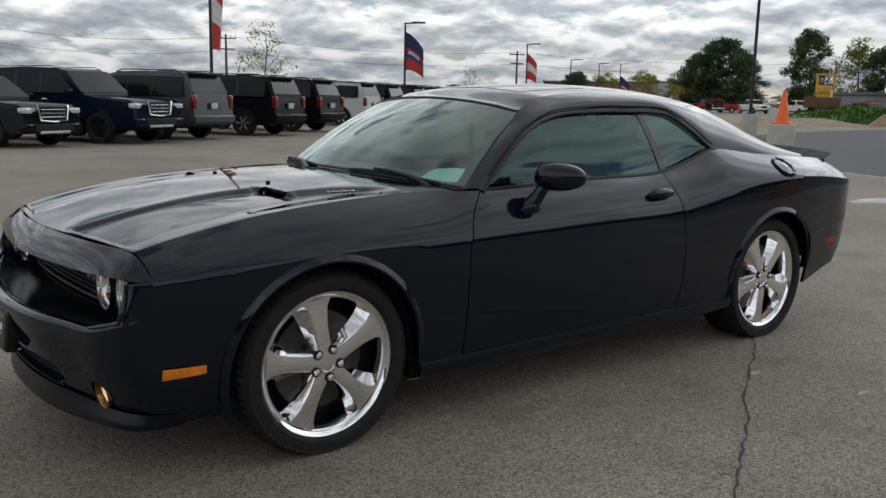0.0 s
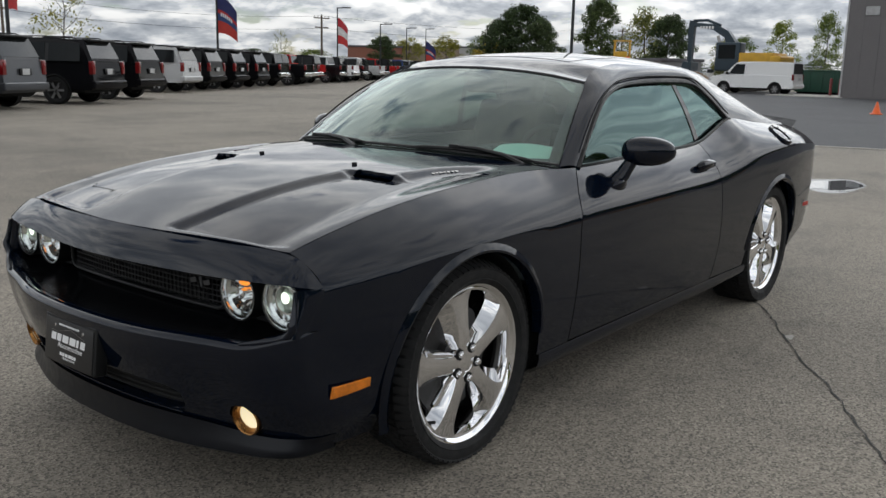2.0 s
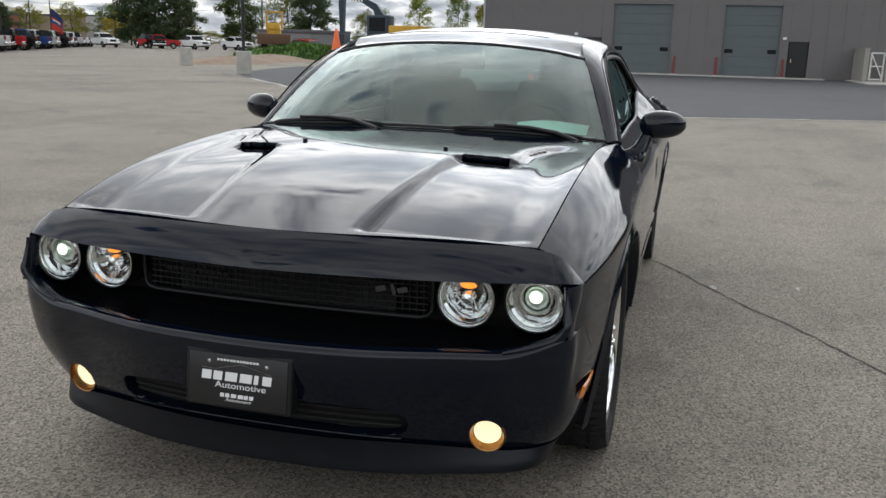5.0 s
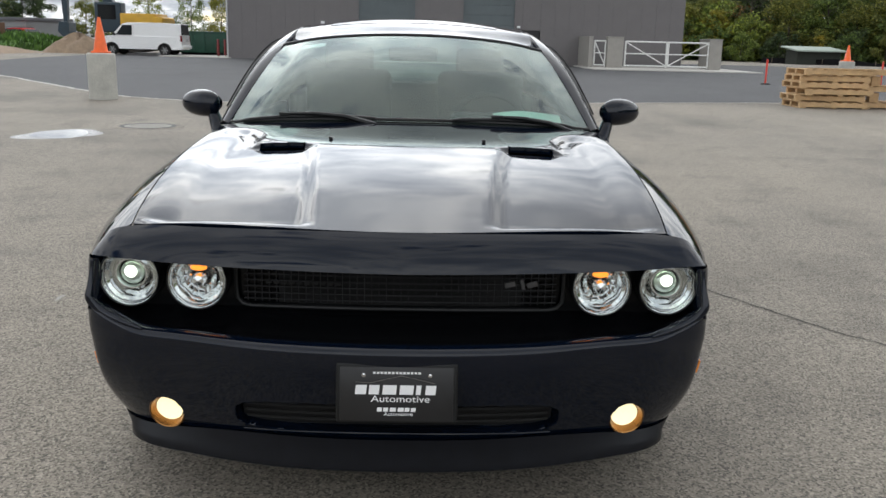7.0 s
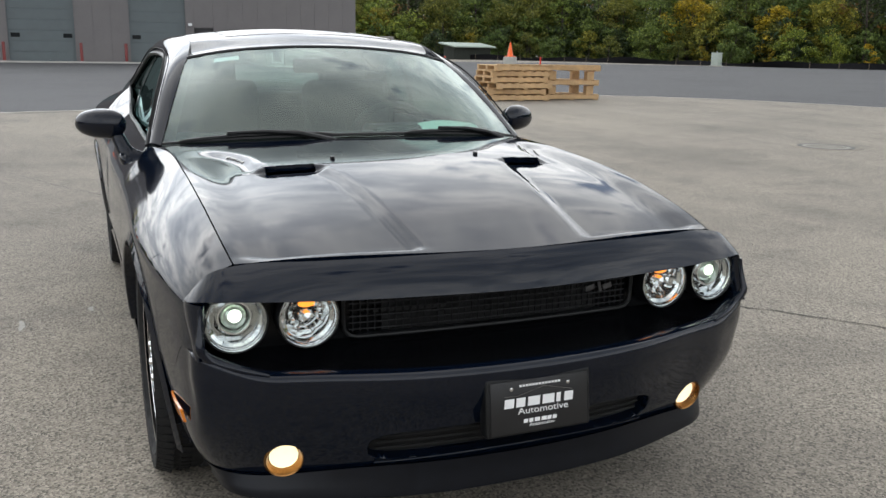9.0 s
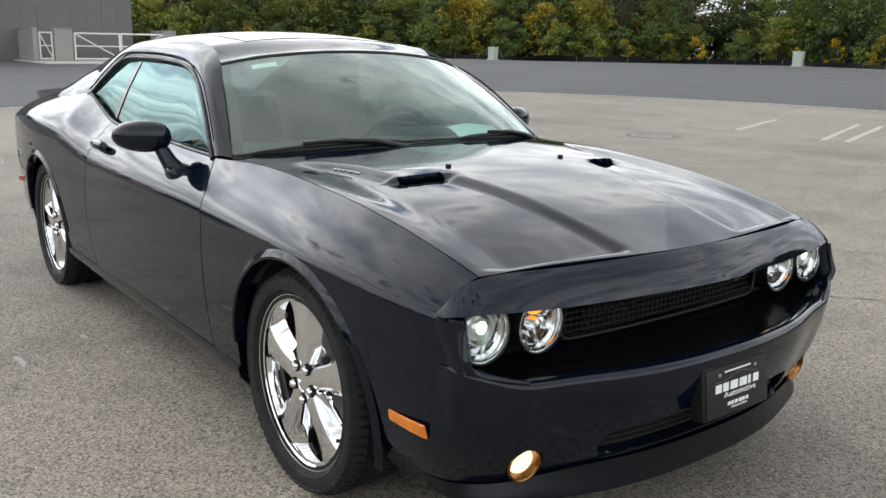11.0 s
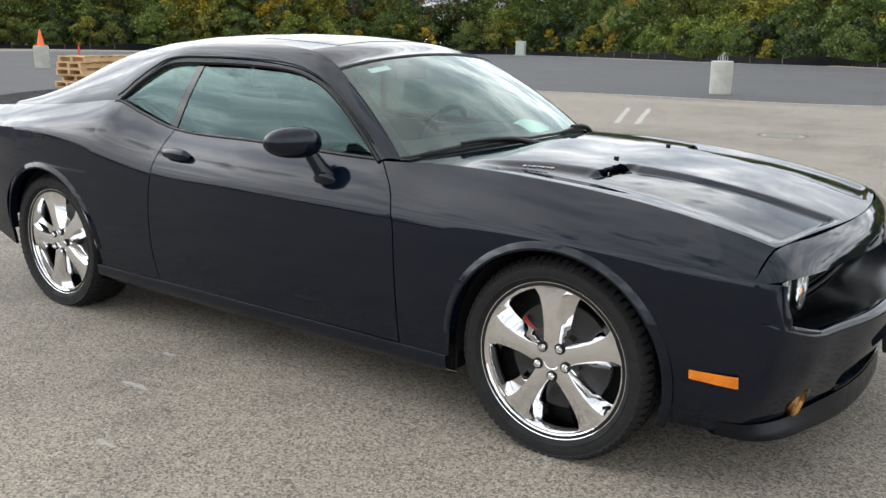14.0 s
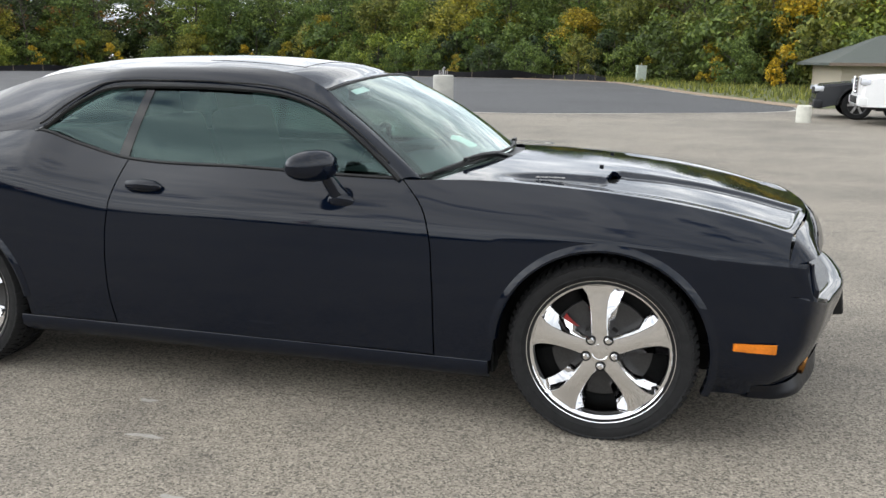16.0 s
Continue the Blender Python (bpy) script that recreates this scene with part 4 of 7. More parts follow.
spoiler = sheet(lambda u, v: ([-2.20, -2.30, -2.41, -2.425, -2.40, -2.30][int(v)] + 0.05 * abs(u) ** 3, 0.74 * u * (1 - 0.02 * v), [1.018, 1.038, 1.068, 1.056, 1.034, 1.012][int(v)] - 0.035 * abs(u) ** 2.5), lin(-1, 1, 31), [0, 1, 2, 3, 4, 5])
part("rear_spoiler", spoiler, plain("spoiler_black", (0.005, 0.006, 0.007), 0.6, 0.0, 0.2, 20, Specular_IOR_Level=0.12), car, "satin black blade spoiler on the boot lid")
def tail(u, v):
    z = 0.36 + 0.60 * v if v <= 1 else 0.96 + 0.05 * (v - 1)
    x = tail_x(z)
    return (x - 0.055 * math.cos(math.pi / 2 * u) * (1 if v <= 1 else 0.6), side(x, min(z, belt_z(x))) * math.sin(math.pi / 2 * u), z)


part("tail_panel", sheet(tail, lin(-1, 1, 41), lin(0, 1, 16) + [1.5, 2.0]), BLACK, car)

for s in (1, -1):
    part("roof_rail", sheet(rail(s), lin(0, 1, 90), lin(0, 1, 11), 0.012, flip=s < 0), BLACK, car)
    # trim round the opening, glass of door and quarter
    belt_pts = [(x, s * (belt_y(x) - 0.006), belt_z(x) + 0.003) for x in lin(0.66, -1.02, 40)]
    part("belt_moulding", tube(belt_pts, 0.009, 6), TRIM, car)
    part("window_trim", tube([(p[0], s * (p[1] + 0.002), p[2] - 0.004) for p in (out_c(u) for u in lin(0.0, 0.67, 60))], 0.010, 6), TRIM, car)
    part("window_trim", tube([(p[0], s * (p[1] + 0.004), p[2] + 0.022) for p in (out_c(u) for u in lin(0.03, 0.66, 60))], 0.004, 6), DEEP_BLACK, car)
    top_x = hermite([p[0] for p in OUT[10::-1]], [p[2] for p in OUT[10::-1]])
    top_y = hermite([p[0] for p in OUT[10::-1]], [p[1] for p in OUT[10::-1]])

    def pane(x0, x1):
        def f(u, v):
            x = x0(v) + (x1(v) - x0(v)) * u
            a = np.array([x, belt_y(x) - 0.022, belt_z(x) - 0.02])
            b = np.array([x, top_y(x) - 0.014, max(top_x(x), belt_z(x))])
            p = a + (b - a) * v + np.array([0, 0.012 * math.sin(math.pi * v), 0])
            return (p[0], s * p[1], p[2])
        return f
    bar = lambda v: -0.575 + 0.085 * v
    g1 = part("side_window", sheet(pane(bar, lambda v: 0.665), lin(0, 1, 40), lin(0, 1, 9), flip=s > 0), SIDEGLASS, car, turn=False)
    g2 = part("quarter_window", sheet(pane(lambda v: -1.03, lambda v: bar(v) - 0.004), lin(0, 1, 24), lin(0, 1, 9), flip=s > 0), SIDEGLASS, car, turn=False)
    for gl in (g1, g2):
        gl.visible_shadow = False
    part("b_pillar", sheet(lambda u, v: tuple(np.array(pane(lambda w: bar(w) - 0.045 + 0.012 * w, lambda w: bar(w) + 0.006)(u, v)) + np.array([0, s * 0.004, 0])), lin(0, 1, 5), lin(0, 1, 9)), plain("gloss_black_pillar", (0.005, 0.006, 0.006), 0.08), car)
    # mirror on its stalk
    shell = bmesh.new()
    bmesh.ops.create_uvsphere(shell, u_segments=32, v_segments=20, radius=1)
    for v in shell.verts:
        x, y, z = v.co
        k = 0.93 if z < 0 else 1.0
        v.co = (0.062 * (x if x > 0 else 0.6 * x), 0.112 * math.copysign(abs(y) ** 0.9, y), 0.060 * math.copysign(abs(z) ** 0.85, z) * (1 - 0.10 * y * s))
    mirror_at = Matrix.Translation((0.365, s * 0.962, 1.008)) @ Matrix.Rotation(s * 0.62, 4, "Z")
    shell.transform(mirror_at)
    mirror = part("door_mirror", shell, BLACK, car, "black oval door mirror on a stalk")
    lower = bmesh.new()
    bmesh.ops.create_uvsphere(lower, u_segments=32, v_segments=20, radius=1)
    bmesh.ops.delete(lower, geom=[v for v in lower.verts if v.co.z > 0.02], context="VERTS")
    for v in lower.verts:
        x, y, z = v.co
        v.co = (0.064 * (x if x > 0 else 0.6 * x), 0.114 * math.copysign(abs(y) ** 0.9, y), 0.062 * math.copysign(abs(z) ** 0.85, z) * (1 - 0.10 * y * s))
    lower.transform(mirror_at)
    part("mirror_lower_shell", lower, BLACK, mirror)
    face = lathe([(0.001, 0), (0.9, 0.0), (1.0, 0.1)], 28, "x")
    face.transform(mirror_at @ Matrix.Translation((-0.036, 0, 0)) @ Matrix.Diagonal((-0.015, 0.094, 0.048, 1)))
    part("mirror_glass", face, CHROME, mirror)
    yb = side(0.46, 0.885)
    part("mirror_stalk", tube([(0.452, s * (yb - 0.012), 0.866), (0.430, s * (yb + 0.012), 0.905), (0.40, s * 0.905, 0.965), (0.385, s * 0.925, 0.995)], [0.042, 0.032, 0.026, 0.028], 14), BLACK, mirror)
    foot = bmesh.new()
    bmesh.ops.create_uvsphere(foot, u_segments=20, v_segments=12, radius=1, matrix=Matrix.Translation((0.452, s * (side(0.452, 0.86) - 0.010), 0.860)) @ Matrix.Rotation(s * -0.5, 4, "X") @ Matrix.Diagonal((0.058, 0.024, 0.040, 1)))
    part("mirror_foot", foot, BLACK, mirror)
    # seam of the rear bumper and red tail marker
    part("bumper_seam", tube([(x, s * (side(x, 0.60 + 0.10 * (x + 1.9) * -1) + 0.0004), 0.60 + 0.10 * (x + 1.9) * -1) for x in lin(-1.86, -2.40, 14)], 0.002, 5), DEEP_BLACK, car)
    part("rear_marker", box(0.11, 0.008, 0.030, (-2.08, s * (side(-2.08, 0.52) + 0.001), 0.520), 0.003, 2, Matrix.Rotation(s * -0.18, 3, "Z")), REDLENS, car)
# fuel flap, on the left only
fz, fx = 0.985, -1.53
slope = Vector((-(side(fx + 0.03, fz) - side(fx - 0.03, fz)) / 0.06, 1, -(side(fx, fz + 0.02) - side(fx, fz - 0.02)) / 0.04)).normalized()
ft = Matrix.Translation(Vector((fx, side(fx, fz), fz)) + slope * 0.001) @ slope.to_track_quat("Y", "Z").to_matrix().to_4x4()
bm = lathe([(0.080, -0.03), (0.080, 0.003), (0.075, 0.009), (0.064, 0.009), (0.060, 0.003), (0.030, 0.006), (0.001, 0.007)], 32, "y")
bm.transform(ft)
flap = part("fuel_flap", bm, BLACK, car, "round black fuel filler cap with a bolted rim")
for k in range(8):
    a = math.pi * k / 4
    bm = lathe([(0.006, 0.008), (0.005, 0.014), (0.001, 0.015)], 10, "y", at=(0.070 * math.cos(a), 0, 0.070 * math.sin(a)))
    bm.transform(ft)
    part("bolt", bm, STEEL, flap)

# wipers across the foot of the windscreen
for y0, y1 in ((-0.69, -0.13), (0.16, 0.66)):
    pts = []
    for i in range(15):
        y = y0 + (y1 - y0) * i / 14
        u = (0.757 - y) / 1.514
        p = np.array(screen(u, 0.012 + 0.020 * math.sin(math.pi * i / 14)))
        pts.append(tuple(p + np.array([0.005, 0, 0.008])))
    wiper = part("wiper", tube(pts, [0.004] + [0.008] * 13 + [0.004], 6), TRIM, car)
    mid = pts[5]
    pivot = (cowl_x(y1) - 0.01, y1 - 0.01, hood_z(cowl_x(y1), y1) - 0.006)
    part("wiper_arm", tube([pivot, tuple(np.array(pts[11]) + np.array([0.016, 0, 0.002])), tuple(np.array(pts[8]) + np.array([0.010, 0, 0.010])), (mid[0] + 0.004, mid[1], mid[2] + 0.012)], [0.013, 0.011, 0.009, 0.006], 8), TRIM, wiper)
    part("blade_clip", box(0.018, 0.05, 0.016, (mid[0] + 0.003, mid[1], mid[2] + 0.010), 0.004, 2), TRIM, wiper)
    part("wiper_pivot", lathe([(0.015, 0), (0.015, 0.016), (0.010, 0.024), (0.001, 0.026)], 16, "z", at=(pivot[0], pivot[1], pivot[2] - 0.016)), TRIM, wiper)

# ---- wheels
SPOKE = [  # radius, half width of the face, face height, half width at the foot of each flank
    (0.030, 0.030, 0.033, 0.034, 0.034), (0.062, 0.029, 0.035, 0.042, 0.040), (0.095, 0.027, 0.036, 0.052, 0.045), (0.130, 0.027, 0.036, 0.060, 0.050),
    (0.165, 0.030, 0.035, 0.069, 0.056), (0.195, 0.035, 0.034, 0.080, 0.066), (0.220, 0.042, 0.033, 0.093, 0.080), (0.238, 0.053, 0.033, 0.108, 0.097), (0.253, 0.068, 0.034, 0.124, 0.114),
]


def spoke_mesh():
    """Five spokes with flat faces, flared to the rim, between steep flanks of uneven width."""
    bm = bmesh.new()
    for k in range(5):
        a = 2 * math.pi * k / 5 + math.pi / 2
        rows = []
        for r, w, face, wl, wr in SPOKE:
            row = []
            for t, y in ((-wl, face - 0.085), (-wl * 0.97, face - 0.040), (-w - 0.003, face - 0.0035), (-w, face), (-w * 0.5, face + 0.002), (0, face + 0.0026), (w * 0.5, face + 0.002), (w, face), (w + 0.003, face - 0.0035), (wr * 0.97, face - 0.040), (wr, face - 0.085)):
                bend = t / max(r, 0.06)
                row.append(bm.verts.new((r * math.cos(a + bend * 0.25) - t * 0.75 * math.sin(a), y, r * math.sin(a + bend * 0.25) + t * 0.75 * math.cos(a))))
            rows.append(row)
        for p, q in zip(rows, rows[1:]):
            for i in range(len(p) - 1):
                bm.faces.new((p[i], p[i + 1], q[i + 1], q[i]))
    return bm


def flatten(bm, spin):
    """Presses the foot of a tyre flat where it stands."""
    r = Matrix.Rotation(radians(spin), 3, "Y")
    back = r.inverted()
    foot = -(TYRE_R - 0.001 - SINK)
    for v in bm.verts:
        p = r @ v.co
        if p.z < foot:
            p.y *= 1 + 0.8 * (foot - p.z)
            p.z = foot
        v.co = back @ p


def wheel(x, s):
    spin = {(1, 1): 10, (1, -1): -4, (-1, 1): 30, (-1, -1): -18}[(1 if x > 0 else -1, s)]
    w = part("wheel", lathe([(TYRE_R - 0.030, -0.10), (0.262, -0.10)], 48), DEEP_BLACK, car)
    tread = lathe([(0.274, 0.094 * s), (0.279, 0.104 * s), (0.290, 0.112 * s), (0.293, 0.1155 * s), (0.296, 0.1135 * s), (0.312, 0.1175 * s), (0.327, 0.115 * s), (0.331, 0.1175 * s), (0.335, 0.112 * s), (0.341, 0.106 * s), (0.345, 0.094 * s), (0.3465, 0.075 * s), (0.3480, 0.0), (0.3465, -0.075 * s), (0.340, -0.10 * s), (0.305, -0.115 * s), (0.262, -0.10 * s)], 96)
    flatten(tread, spin)
    tyre = part("tyre", tread, RUBBER, w)
    blocks = bmesh.new()
    for k in range(72):
        a = 2 * math.pi * k / 72
        for j, (h0, h1, sl) in enumerate(((0.060, 0.106, 0.25), (0.020, 0.052, -0.3), (-0.052, -0.020, 0.3), (-0.106, -0.060, -0.25))):
            r0 = 0.3492 if j in (1, 2) else 0.3470
            m = Matrix.Rotation(-a, 4, "Y") @ Matrix.Translation((r0, s * (h0 + h1) / 2, 0)) @ Matrix.Rotation(sl, 4, "X") @ Matrix.Diagonal((0.008, h1 - h0, 0.0205, 1))
            if j == 0:
                m = Matrix.Rotation(-a, 4, "Y") @ Matrix.Translation((0.3405, s * 0.0925, 0)) @ Matrix.Rotation(s * 0.42, 4, "Z") @ Matrix.Diagonal((0.014, 0.050, 0.0195, 1))
            bmesh.ops.create_cube(blocks, size=1, matrix=m)
    flatten(blocks, spin)
    tagged(part("tread", blocks, RUBBER, w, turn=False), kind="stuff")
    rimmesh = lathe([(0.256, s * 0.02), (0.258, s * 0.085), (0.268, s * 0.098), (0.276, s * 0.101), (0.2795, s * 0.0975), (0.278, s * 0.0925), (0.264, s * 0.0900), (0.252, s * 0.0860), (0.246, s * 0.072), (0.242, s * 0.045), (0.238, s * 0.0), (0.252, s * -0.10)], 96)
    rim_ob = part("rim", rimmesh, CHROME, w, "polished chrome rim with five broad spokes")
    sp = spoke_mesh()
    sp.transform(Matrix.Translation((0, s * 0.052, 0)) @ Matrix.Diagonal((1, s, 1, 1)))
    part("spokes", sp, CHROME, w, sharp=28)
    part("hub_cap", lathe([(0.070, s * 0.045), (0.069, s * 0.078), (0.064, s * 0.0855), (0.040, s * 0.0890), (0.031, s * 0.0900), (0.029, s * 0.0885), (0.001, s * 0.0905)], 40), CHROME, w)
    for k in range(5):
        a = 2 * math.pi * (k + 0.5) / 5 + math.pi / 2
        part("lug_nut", lathe([(0.0135, s * 0.070), (0.0125, s * 0.098), (0.008, s * 0.104), (0.001, s * 0.105)], 10, at=(0.0555 * math.cos(a), 0, 0.0555 * math.sin(a))), CHROME, w)
        part("lug_recess", lathe([(0.019, s * 0.0915), (0.0145, s * 0.0925), (0.0145, s * 0.080)], 16, at=(0.0555 * math.cos(a), 0, 0.0555 * math.sin(a))), DEEP_BLACK, w)
    part("brake_disc", lathe([(0.19, s * 0.0), (0.19, s * 0.018), (0.09, s * 0.018), (0.085, s * 0.045), (0.001, s * 0.045)], 48), plain("brake_disc_iron", (0.05, 0.049, 0.048), 0.5, 0.7, 0.3, 12), w)
    cal = lathe([(0.112, s * -0.02), (0.178, s * -0.02), (0.182, s * 0.030), (0.17, s * 0.040), (0.125, s * 0.040), (0.112, s * 0.028)], 10, arc=(radians(spin + (138 if x > 0 else 30)), radians(spin + (172 if x > 0 else 60))))
    part("brake_caliper", cal, RED, w, "red brake caliper")
    part("wheel_back", lathe([(0.252, s * -0.06), (0.001, s * -0.06)], 32), DEEP_BLACK, w)
    part("valve", tube([(0.245 * math.cos(-0.62), s * 0.05, 0.245 * math.sin(-0.62)), (0.232 * math.cos(-0.62), s * 0.086, 0.232 * math.sin(-0.62))], 0.006, 8), TRIM, w)
    w.matrix_basis = pose(x, s * 0.790, TYRE_R - 0.001, 0, spin, 0)


for ax in (AXLE, REAR_AXLE):
    for s in (1, -1):
        wheel(ax, s)

# mud flaps before and behind the front wheels, floor pan
for s in (1, -1):
    part("mud_flap", box(0.012, 0.09, 0.20, (1.058, s * 0.80, 0.31), 0.004, 1), TRIM, car)
for x0, x1, w in ((-2.12, -1.90, 0.70), (-1.90, -1.04, 0.52), (-1.04, 1.04, 0.83), (1.04, 1.90, 0.52), (1.90, 2.16, 0.66)):
    part("floor_pan", box(x1 - x0, 2 * w, 0.10, ((x0 + x1) / 2, 0, 0.245)), DEEP_BLACK, car)

# ---- cabin
part("cabin_tub", box(1.95, 1.50, 0.02, (-0.35, 0, 0.42)), DASH, car)
for s in (1, -1):
    part("door_card", box(1.5, 0.05, 0.48, (-0.15, s * 0.79, 0.70), 0.02), DASH, car)
    part("rear_side_trim", box(0.85, 0.05, 0.50, (-1.25, s * 0.72, 0.74), 0.02), DASH, car)
dash = sheet(lambda u, v: ([0.86, 0.70, 0.45, 0.30, 0.28, 0.34][int(v)] - 0.10 * abs(u) ** 2, 0.74 * u, [0.950, 0.965, 0.965, 0.91, 0.78, 0.60][int(v)]), lin(-1, 1, 25), [0, 1, 2, 3, 4, 5])
part("dashboard", dash, DASH, car)
part("instrument_hood", box(0.22, 0.36, 0.07, (0.42, 0.36, 0.955), 0.03, 3), DASH, car)
part("parcel_shelf", box(0.55, 1.20, 0.03, (-1.75, 0, 0.99), 0.01), DASH, car)
for y in (0.37, -0.37):
    part("seat_cushion", box(0.52, 0.50, 0.16, (-0.22, y, 0.52), 0.05, 3), SEAT, car)
    part("seat_back", box(0.16, 0.48, 0.62, (-0.55, y, 0.84), 0.06, 4, Matrix.Rotation(-0.28, 3, "Y")), SEAT, car)
    part("head_rest", box(0.11, 0.27, 0.17, (-0.665, y, 1.185), 0.045, 4, Matrix.Rotation(-0.2, 3, "Y")), SEAT, car)
part("rear_seat", box(0.20, 1.15, 0.50, (-1.30, 0, 0.80), 0.06, 3, Matrix.Rotation(-0.35, 3, "Y")), SEAT, car)
wheel_ring = lathe([(0.185 + 0.016 * math.cos(t), 0.016 * math.sin(t)) for t in lin(0, 2 * math.pi, 9)], 36, "x")
wheel_ring.transform(Matrix.Translation((0.12, 0.37, 0.90)) @ Matrix.Rotation(0.45, 4, "Y"))
part("steering_wheel", wheel_ring, DASH, car)
part("steering_boss", box(0.06, 0.24, 0.12, (0.14, 0.37, 0.90), 0.02, 2, Matrix.Rotation(0.45, 3, "Y")), DASH, car)
part("inner_mirror", box(0.03, 0.23, 0.065, (0.20, 0.0, 1.245), 0.015, 3), DASH, car)
# sheet of paper on the dashboard, sticker behind the glass
part("paper", sheet(lambda u, v: (0.56 + 0.13 * v - 0.06 * u + 0.02 * u * v, 0.36 + 0.30 * u, 1.004 - 0.042 * v + 0.010 * math.sin(4 * u) + 0.006 * math.sin(5 * v)), lin(0, 1, 8), lin(0, 1, 5)), PAPER, car, "pale green paper lying on the dashboard")
part("sticker", sheet(lambda u, v: tuple(np.array(screen(0.815 + 0.085 * u, 0.87 + 0.055 * v)) - np.array([0.006, 0, 0.008])), lin(0, 1, 5), [0, 1]), WHITE, car)
part("headliner", sheet(lambda u, v: (0.24 - 1.40 * u, 0.50 * v, roof_at(0.24 - 1.40 * u, 0.50 * v) - 0.045), lin(0, 1, 14), lin(-1, 1, 9)), plain("grey_headliner", (0.16, 0.16, 0.16), 0.9), car)

# ---------------------------------------------------------------- other vehicles
def glassy(name="vehicle_glass"):
    return plain(name, (0.009, 0.011, 0.012), 0.05, 0.0, 0.2, Specular_IOR_Level=0.13)


def outline_with_arches(pts, axles, r):
    """A side outline given from front bottom over the top to rear bottom; arches are cut in the lower edge."""
    low = []
    for c in sorted(axles):
        z0 = pts[0][1]
        low += [(c + r * math.cos(a), max(z0, 0.36 + r * math.sin(a))) for a in lin(math.pi, 0, 11)]
    return pts + low


def taper(bm, w, belt, top, lean):
    """Draws the upper body in towards the roof and rounds the plan at both ends."""
    xs = [v.co.x for v in bm.verts]
    x0, x1 = min(xs), max(xs)
    for v in bm.verts:
        k = max(0.0, (v.co.z - belt) / (top - belt))
        e = max(0.0, (abs(v.co.x - (x0 + x1) / 2) / ((x1 - x0) / 2) - 0.75) / 0.25)
        tuck = max(0.0, 0.55 - v.co.z) * 0.12
        v.co.y *= 1 - lean * k - 0.10 * e * e - tuck
    return bm


SPECS = {
    "suv": dict(l=5.25, w=2.03, h=1.88, axles=(1.50, -1.45), belt=1.20, roofline=[(0.95, 1.22), (0.35, 1.80), (0.0, 1.87), (-1.0, 1.89), (-2.25, 1.84), (-2.52, 1.25)],
                low=[(2.58, 0.42), (2.62, 0.62), (2.58, 0.98), (2.42, 1.10), (1.10, 1.20), (-2.55, 1.22), (-2.60, 0.75), (-2.62, 0.55), (-2.52, 0.42)], wins=[(0.80, 0.22, -0.32), (-0.40, -0.40, -1.15), (-1.25, -1.25, -2.22)]),
    "pickup": dict(l=5.8, w=2.03, h=1.90, axles=(1.80, -1.75), belt=1.22, roofline=[(1.10, 1.24), (0.52, 1.83), (0.2, 1.90), (-0.55, 1.89), (-0.85, 1.82), (-0.98, 1.25)],
                   low=[(2.85, 0.48), (2.90, 0.70), (2.86, 1.08), (2.70, 1.16), (1.30, 1.22), (-0.95, 1.24), (-2.86, 1.24), (-2.88, 0.75), (-2.90, 0.60), (-2.80, 0.50)], wins=[(0.95, 0.42, -0.05), (-0.12, -0.12, -0.80)]),
    "van": dict(l=5.7, w=2.0, h=2.08, axles=(1.72, -1.70), belt=1.25, roofline=[(1.75, 1.22), (1.05, 1.98), (0.7, 2.06), (-1.0, 2.08), (-2.72, 2.04), (-2.78, 1.25)],
                low=[(2.80, 0.40), (2.86, 0.60), (2.80, 0.98), (2.60, 1.10), (1.90, 1.22), (-2.80, 1.26), (-2.82, 0.70), (-2.86, 0.52), (-2.75, 0.40)], wins=[(1.45, 1.02, 0.42)]),
    "sedan": dict(l=5.04, w=1.90, h=1.48, axles=(1.52, -1.53), belt=0.98, roofline=[(0.75, 1.00), (0.05, 1.40), (-0.25, 1.46), (-0.9, 1.45), (-1.35, 1.36), (-2.0, 1.06)],
                  low=[(2.40, 0.25), (2.48, 0.45), (2.46, 0.72), (2.30, 0.84), (0.95, 0.98), (-1.9, 1.06), (-2.45, 1.04), (-2.50, 0.70), (-2.46, 0.40), (-2.38, 0.28)], wins=[(0.45, 0.0, -0.42), (-0.48, -0.48, -1.30)]),
    "crossover": dict(l=4.77, w=1.84, h=1.68, axles=(1.42, -1.42), belt=1.08, roofline=[(0.95, 1.08), (0.25, 1.58), (-0.1, 1.66), (-0.9, 1.67), (-1.75, 1.60), (-2.25, 1.12)],
                      low=[(2.28, 0.32), (2.36, 0.50), (2.33, 0.82), (2.18, 0.96), (1.05, 1.07), (-2.25, 1.10), (-2.36, 0.72), (-2.38, 0.50), (-2.28, 0.34)], wins=[(0.62, 0.15, -0.38), (-0.45, -0.45, -1.25), (-1.32, -1.32, -1.95)]),
}


